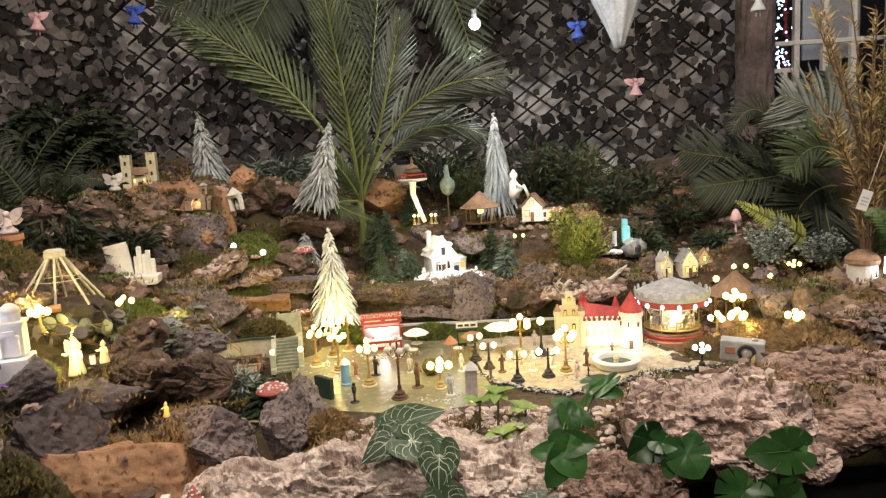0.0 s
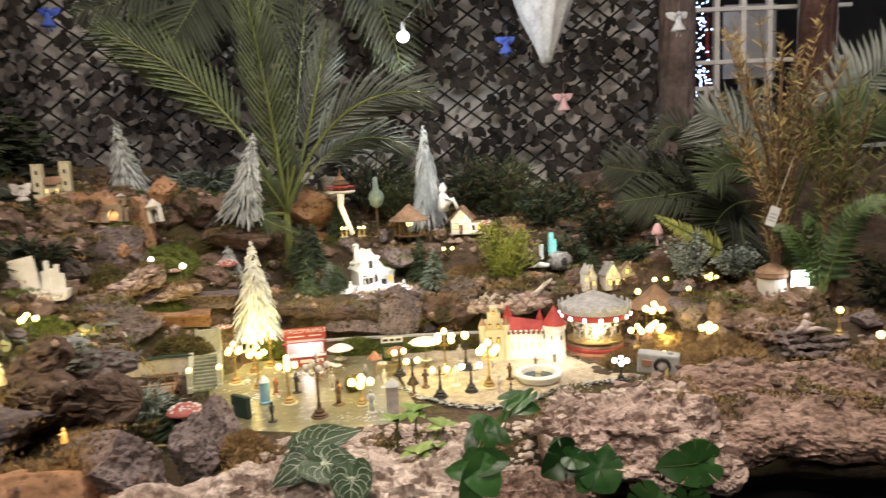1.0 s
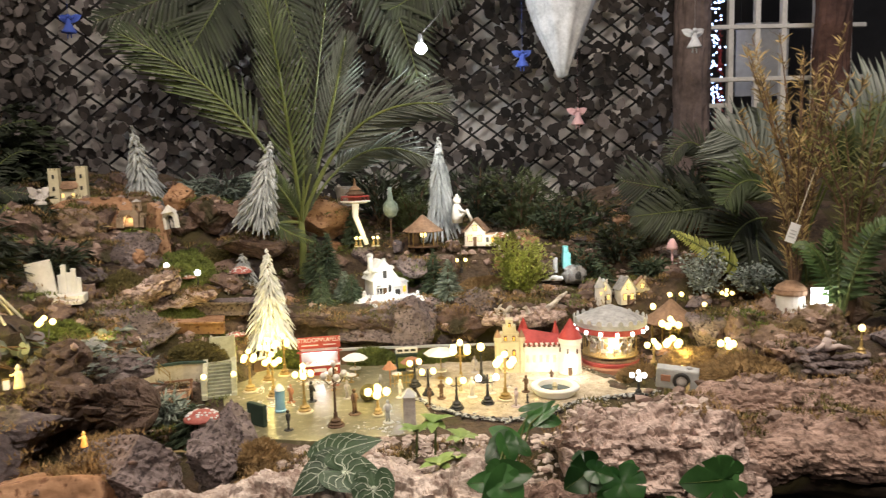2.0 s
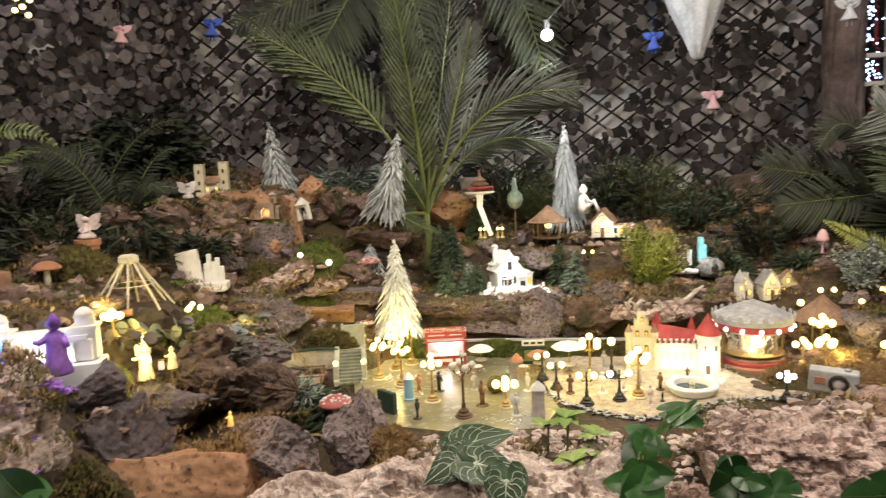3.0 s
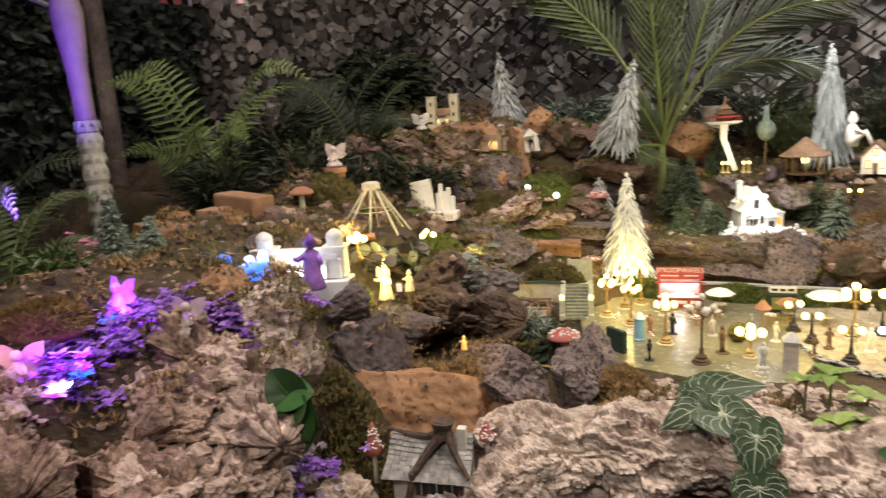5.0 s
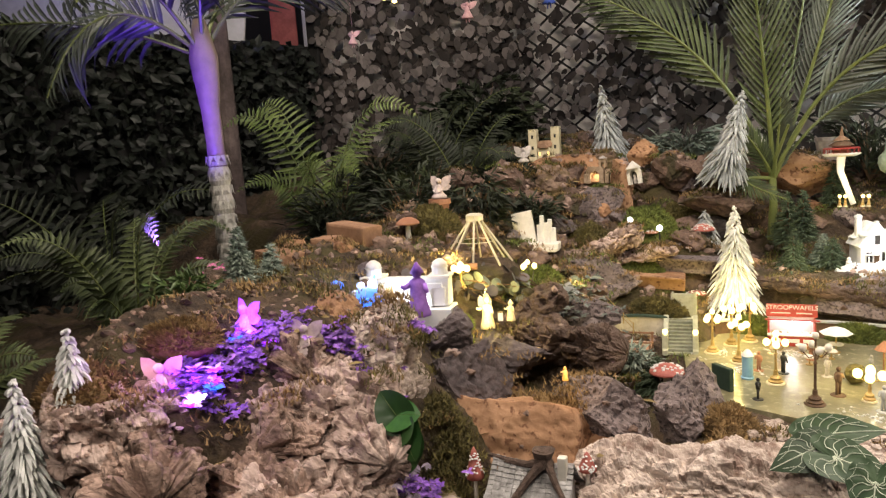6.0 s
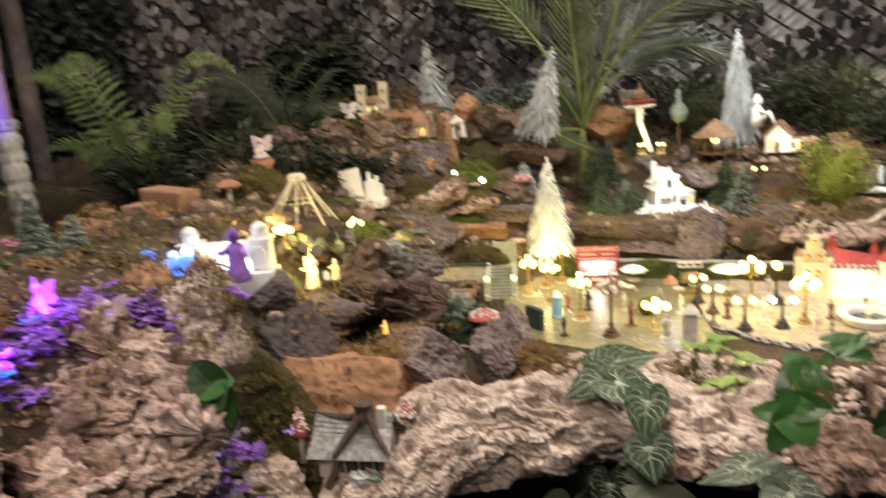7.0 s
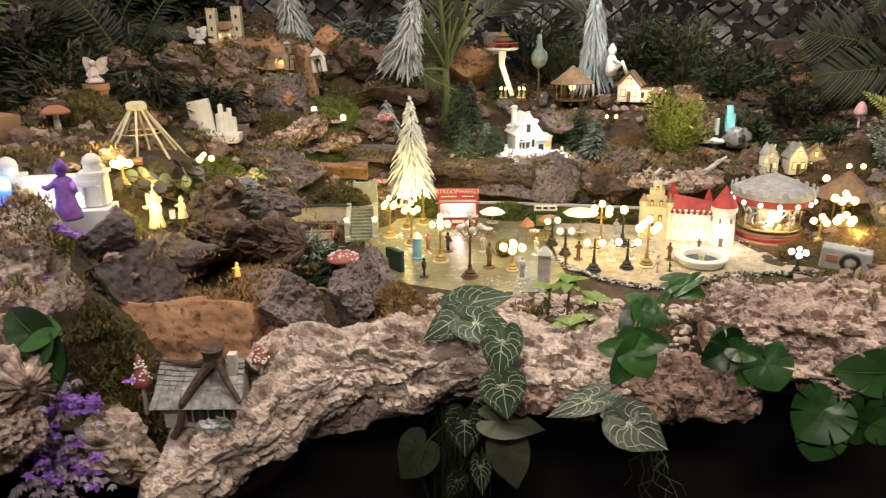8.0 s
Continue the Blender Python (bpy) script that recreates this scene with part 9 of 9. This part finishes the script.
# ---- the sides: palm trunk, hedge, window, bushes ----
def trunk_palm():
    top = thing("tall_palm", "tall palm with a patterned pale trunk in blue light", "palm", (-1.36, 1.22, 0.95), 0, tip=(0, -2))
    prof = []
    for k in range(60):
        z = 0.70 * k / 59
        prof.append((0.027 - 0.005 * (z / 0.70) + (0.0016 if k % 2 else -0.0012), z * 0.98))
    part("trunk", lathe(B(), prof[:40], 20), "trunk_palm", top)
    bm = B()
    rng = random.Random(3)
    for k in range(13):
        for j in range(9):
            a = 6.283 * (j + 0.5 * (k % 2)) / 9
            z = 0.02 + 0.036 * k
            r = 0.027 - 0.005 * (z / 0.70)
            d = Vector((math.cos(a), math.sin(a), 0))
            side = Vector((-d.y, d.x, 0))
            p = d * r + Vector((0, 0, z))
            v = [bm.verts.new(q) for q in (p - side * 0.009 + Vector((0, 0, 0.014)), p + side * 0.009 + Vector((0, 0, 0.014)), p + d * 0.006 - Vector((0, 0, 0.010)), p + d * 0.003 + Vector((0, 0, 0.016)))]
            bm.faces.new((v[0], v[2], v[3]))
            bm.faces.new((v[3], v[2], v[1]))
    scales = part("trunk_scales", bm, "trunk_palm", top)
    scales["kind"] = "stuff"
    part("crownshaft", lathe(B(), [(0.023, 0.44), (0.021, 0.50), (0.023, 0.58), (0.031, 0.655), (0.034, 0.70), (0.026, 0.74), (0.015, 0.79)], 18), "crownshaft", top, "smooth grey-brown crownshaft", True)
    c = (0, 0, 0.70)
    for n, (b, e, key) in enumerate((((-0.30, -0.10, 0.82), (-0.62, -0.20, 0.86), "palm_leaf"), ((0.10, -0.06, 0.86), (0.26, -0.16, 0.80), "dark_leaf"), ((-0.12, 0.1, 0.88), (-0.30, 0.2, 0.95), "palm_leaf"), ((0.12, 0.1, 0.86), (0.32, 0.2, 0.84), "dark_leaf"), ((0.04, -0.2, 0.86), (0.10, -0.36, 0.76), "dark_leaf"), ((-0.1, -0.16, 0.80), (-0.16, -0.3, 0.62), "palm_leaf"), ((-0.05, 0.16, 0.90), (0.0, 0.34, 1.02), "dark_leaf"))):
        frond(top, (c, b, e), 0.15, "dull_palm_leaf" if key == "palm_leaf" else "dark_leaf", 30, 0.013, 0.2, 0.45, seed=70 + n, lean=1.3)


trunk_palm()


def hedge_wall(name, x0, y0, x1, y1, z0, z1, count, key, seed, label, size=0.055):
    """Leaves on a wire wall between two places."""
    rng = random.Random(seed)
    a, b = Vector((x0, y0, 0)), Vector((x1, y1, 0))
    n = Vector((y0 - y1, x1 - x0, 0)).normalized()
    bm = B()
    for _ in range(count):
        p = a.lerp(b, rng.random()) + Vector((0, 0, rng.uniform(z0, z1))) + n * rng.uniform(-0.05, 0.05)
        blade(bm, p, (rng.gauss(0, 1), rng.gauss(0, 1), rng.gauss(-0.3, 0.6)), (rng.gauss(0, 0.6), -1, rng.gauss(0.4, 0.5)), size * rng.uniform(0.6, 1.3), size * 0.7, 0.2, 2)
    tagged(part(name, bm, key), label, "hedge", kind="stuff")


def wing_board(x0, y0, x1, y1, z0, z1, key, label, off=0.06):
    a, b = Vector((x0, y0, 0)), Vector((x1, y1, 0))
    ang = math.degrees(math.atan2(b.y - a.y, b.x - a.x))
    mid = (a + b) / 2
    ob = tagged(part("backdrop_board", box(B(), ((b - a).length, 0.03, z1 - z0), (0, off, 0)), key), label, "board", kind="structure")
    ob.matrix_world = pose(mid.x, mid.y, z0, 0, 0, ang)


# The trellis turns towards the viewer at its west end.
WX, WY, WT = -1.52, 3.22, 33.0
LONG = 0.98
wx1, wy1 = WX - LONG * math.cos(radians(WT)), WY - LONG * math.sin(radians(WT))
wing_board(wx1, wy1, WX, WY, 0.7, 2.75, "pale_wall", "pale grey board behind the turned trellis", 0.08)
net("camouflage_net", -LONG, 0, 1.0, 2.75, -0.03, 1500, "net_flap", 6, "dark leaf-cut camouflage net on the turned trellis", 0.062, WT, (WX, WY))
net("camouflage_net", -LONG, 0, 1.0, 2.75, -0.05, 1000, "net_flap_grey", 7, "grey leaf-cut camouflage net on the turned trellis", 0.056, WT, (WX, WY))
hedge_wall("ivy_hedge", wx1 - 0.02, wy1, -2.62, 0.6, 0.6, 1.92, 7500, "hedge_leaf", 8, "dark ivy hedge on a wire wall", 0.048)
# Black board added behind the leaves to make the gaps between them dark.
wing_board(-2.72, 0.4, wx1 - 0.06, wy1 + 0.06, 0.2, 1.93, "trellis_slat", "black board added to darken the gaps of the ivy hedge", 0.0)
post = tagged(part("hedge_post", ragged(cone(B(), 0.035, 0.032, 2.2, segs=10), 0.004, 30), "post_bark"), "rough dark wooden post at the hedge", "post")
post.matrix_world = pose(-2.28, 2.05, 0.3)
post = tagged(part("net_post", box(B(), (0.06, 0.06, 2.6), bevel=0.006), "trellis_slat"), "black square post at the end of the trellis", "post")
post.matrix_world = pose(wx1, wy1, 0.3)
sheet = tagged(part("white_awning", box(B(), (1.5, 0.02, 0.45), bevel=0.004), "white_paint"), "pale awning in blue light above the hedge", "awning")
sheet.matrix_world = pose(-3.15, 2.05, 2.03, 0, 8, 24)
awning = sheet
sheet = tagged(part("awning_board", box(B(), (0.20, 0.02, 2.31), bevel=0.004), "white_paint"), "white panel above the trellis wing", "board")
sheet.matrix_world = pose(-2.62, 3.05, 0.0, 0, 0, 38)
sheet = tagged(part("red_board", box(B(), (0.14, 0.02, 2.31), bevel=0.004), "red_paint"), "red panel above the trellis wing", "board")
sheet.matrix_world = pose(-2.80, 2.95, 0.0, 0, 0, 38)


def cords(ob, spots, top):
    """Cords from a hanging panel up to the ceiling."""
    for x, z in spots:
        part("cord", tube(B(), [(x, 0, z), (x, 0, top)], 0.003, 5), "black_iron", ob)


def lattice_window():
    top = thing("window_lattice", "greyish white lattice window frame", "window", (1.62, 3.40, 0), 0, kind="structure")
    for x in (-0.116, 0.002, 0.131, 0.26, 0.42, 0.58):
        part("upright", box(B(), (0.026, 0.028, 1.9), (x, 0, 0.75), bevel=0.003), "plaster", top)
    part("half_upright", box(B(), (0.020, 0.022, 0.46), (-0.048, 0, 1.209), bevel=0.003), "plaster", top)
    part("short_bar", box(B(), (0.12, 0.022, 0.020), (-0.057, 0.004, 1.656), bevel=0.003), "plaster", top)
    for z in (1.05, 1.20, 1.345, 1.776, 2.02, 2.30):
        part("crossbar", box(B(), (0.80, 0.024, 0.020), (0.26, -0.004, z), bevel=0.003), "plaster", top)


lattice_window()
cords(awning, ((-0.5, 0.44), (0.5, 0.44)), 1.32)
def bark_column(r, seed):
    """A round post with ridged bark."""
    bm = lathe(B(), [(r, 2.5 * k / 70) for k in range(71)], 44)
    for v in bm.verts:
        q = Vector((v.co.x * 32, v.co.y * 32, v.co.z * 5 + seed))
        f = 1 - 0.22 * abs(noise.fractal(q, 0.9, 2, 3)) + 0.05 * noise.noise(Vector((v.co.x * 9, v.co.y * 9, v.co.z * 3 + seed)))
        v.co.x *= f
        v.co.y *= f
    return bm


post = tagged(part("bark_post", bark_column(0.080, 3), "post_bark"), "rough bark-covered round post", "post")
post.matrix_world = pose(1.322, 3.12, 0.4)
post = tagged(part("bark_post", bark_column(0.08, 8), "reddish_bark"), "reddish bark-covered round post", "post")
post.matrix_world = pose(2.03, 3.25, 0.4)
sheet = tagged(part("white_screen", box(B(), (0.30, 0.02, 0.40), bevel=0.004), "white_paint"), "white panel hanging behind the lattice window", "screen")
sheet.matrix_world = pose(2.06, 3.95, 1.755)
cords(sheet, ((-0.12, 0.39), (0.12, 0.39)), 1.56)
sheet = tagged(part("white_screen", box(B(), (0.20, 0.02, 0.30), bevel=0.004), "white_paint"), "white panel hanging behind the lattice window", "screen")
sheet.matrix_world = pose(2.42, 3.9, 1.90)
cords(sheet, ((-0.08, 0.29), (0.08, 0.29)), 1.39)
shelf = thing("dark_shelf", "dark shelf with small boxes behind the display", "shelf", (2.55, 3.5, 0.9))
for z in (0.25, 0.45, 0.65):
    part("board", box(B(), (0.8, 0.2, 0.02), (0, 0, z)), "grey_paint", shelf)
for x in (-0.39, 0.39):
    part("side", box(B(), (0.02, 0.2, 0.9), (x, 0, 0)), "grey_paint", shelf)
for n, x in enumerate((-0.3, -0.22, -0.1, 0.02, 0.1)):
    ob = tagged(part("box", box(B(), (0.06, 0.05, 0.08 + 0.02 * (n % 2)), bevel=0.002), ("plaster", "terracotta", "grey_paint")[n % 3]), "small carton standing on a dark shelf", "box", "cartons on the shelf")
    ob.matrix_world = pose(2.55 + x, 3.47, 1.17)
lights = thing("icicle_lights", "curtain of small bluish white lights behind the window", "string lights", (1.60, 3.62, 0))
bm = B()
rng = random.Random(9)
for k in range(170):
    ball(bm, 0.0055, (0.03 + rng.gauss(0, 0.035), rng.uniform(-0.04, 0.04), rng.uniform(1.62, 2.35)), level=1)
ob = part("lights", bm, "icicle_glow", lights)
ob["kind"] = "stuff"
part("cord", tube(B(), [(0, 0, 1.6), (0.01, 0, 2.0), (0, 0, 3.28)], 0.003, 4), "black_iron", lights)
tree = flocked_tree((1.80, 3.90, 0.0), 2.1, 0.07, "red_roof", "slim red tinsel tree behind the window", 31, 22, thick=0.008)


def dried_bush(at, height, spread, label, seed, key="dried_twig", count=26):
    rng = random.Random(seed)
    top = thing("dried_shrub", label, "shrub", at)
    stems, leaves = B(), B()
    for k in range(count):
        a = rng.uniform(0, 6.283)
        r = spread * math.sqrt(rng.random())
        end = Vector((math.cos(a) * r, math.sin(a) * r * 0.7, height * rng.uniform(0.55, 1.05)))
        mid = end * 0.5 + Vector((-end.x * 0.25, -end.y * 0.25, 0.05))
        tube(stems, [(0, 0, 0), mid, end], [0.004, 0.003, 0.0012], 5)
        for j in range(95):
            u = rng.uniform(0.22, 1.0)
            p = Vector((0, 0, 0)).lerp(mid, u * 2) if u < 0.5 else mid.lerp(end, u * 2 - 1)
            way = Vector((rng.gauss(0, 0.6), rng.gauss(0, 0.6), rng.uniform(0.3, 1))).normalized()
            blade(leaves, p, way, (rng.gauss(0, 1), -1, 0), rng.uniform(0.014, 0.040), 0.0036, 0.1, 2)
    part("stems", stems, "dark_timber", top)
    ob = part("twigs", leaves, key, top)
    ob["kind"] = "stuff"


dried_bush((1.06, 1.80, 1.0), 0.70, 0.16, "tall dried yellowish shrub beside the round hut", 1)
dried_bush((1.16, 1.72, 1.0), 0.55, 0.14, "dried olive shrub beside the round hut", 2, "olive_twig", 20)
tag = thing("paper_tag", "small white paper tag hanging on a twig", "tag", (0.985, 1.70, 1.205), 0, tip=(0, 20))
part("card", box(B(), (0.026, 0.001, 0.048), bevel=0.0004), "white_paint", tag)
for k in range(3):
    part("text_bar", box(B(), (0.016, 0.001, 0.003), (0, -0.0008, 0.012 + 0.008 * k)), "grey_paint", tag)
part("string", tube(B(), [(0, 0, 0.046), (0.004, 0.01, 0.09), (0.03, 0.06, 0.20)], 0.0008, 4), "timber", tag)


def flowers(name, key, spots, count, label, seed, hang=0.0):
    rng = random.Random(seed)
    bm = B()
    for x, y, z, r in spots:
        for _ in range(count):
            p = Vector((x + rng.gauss(0, r), y + rng.gauss(0, r * 0.6), z + rng.gauss(0, r * 0.5)))
            for k in range(5):
                a = 6.283 * k / 5
                blade(bm, p, (math.cos(a), math.sin(a) * 0.6 - 0.3, rng.uniform(-0.2, 0.6) - hang), (0, -0.5, 1), rng.uniform(0.007, 0.013), 0.006, 0.2, 2)
    tagged(part(name, bm, key), label, "flowers", kind="stuff")


flowers("violet_flowers", "violet_flower", [(-0.74, 0.96, 1.04, 0.02), (-0.80, 0.94, 1.085, 0.035), (-0.86, 0.90, 1.105, 0.04), (-0.88, 0.80, 1.10, 0.04), (-0.70, 0.93, 1.0, 0.02), (-0.62, 0.90, 0.87, 0.03), (-0.63, 0.86, 0.90, 0.03), (-0.66, 0.88, 0.95, 0.03), (-0.61, 0.84, 0.83, 0.03), (-0.70, 0.86, 0.97, 0.02), (-0.60, 0.86, 0.80, 0.025), (-0.82, 0.72, 1.04, 0.02)], 34, "small violet flowers on the bark hill", 1)
flowers("violet_carpet", "violet_flower", [(-0.855, 0.88, 1.11, 0.025), (-0.83, 0.95, 1.095, 0.022), (-0.756, 0.95, 1.045, 0.018), (-0.70, 1.05, 1.085, 0.012), (-0.878, 0.80, 1.105, 0.022), (-0.731, 0.98, 1.03, 0.015), (-0.84, 0.88, 1.105, 0.022), (-0.86, 0.84, 1.11, 0.022), (-0.80, 0.93, 1.09, 0.022), (-0.77, 0.95, 1.075, 0.018), (-0.89, 0.86, 1.12, 0.02), (-0.86, 0.74, 1.09, 0.02), (-0.88, 0.70, 1.10, 0.022), (-0.84, 0.78, 1.095, 0.02), (-0.74, 0.915, 1.04, 0.015), (-0.73, 0.86, 1.0, 0.015), (-0.83, 0.69, 1.075, 0.018)], 70, "dense small violet flowers between the fairies", 8)
flowers("pink_flowers", "pink_flower", [(-1.22, 1.06, 1.165, 0.020), (-1.16, 1.04, 1.16, 0.016), (-1.25, 1.05, 1.135, 0.022), (-1.19, 1.05, 1.13, 0.018), (-1.08, 0.98, 1.12, 0.02), (-1.02, 1.0, 1.11, 0.015), (-0.75, 0.78, 0.96, 0.012)], 26, "small pink flowers beside the palm trunk", 2)
flowers("lavender_sprays", "lavender", [(-0.64, 0.86, 0.93, 0.03), (-0.61, 0.85, 0.86, 0.03), (-0.60, 0.83, 0.80, 0.03), (-0.66, 0.84, 0.86, 0.03)], 60, "pale dried lavender sprays hanging on the bark", 3, 0.8)
flowers("blue_leaves", "grey_leaf", [(-0.60, 1.60, 1.0, 0.04), (-0.66, 1.58, 1.02, 0.04), (-0.55, 1.63, 0.97, 0.03), (-0.72, 1.55, 1.035, 0.03)], 26, "blue-grey leaf litter between the stones", 4)
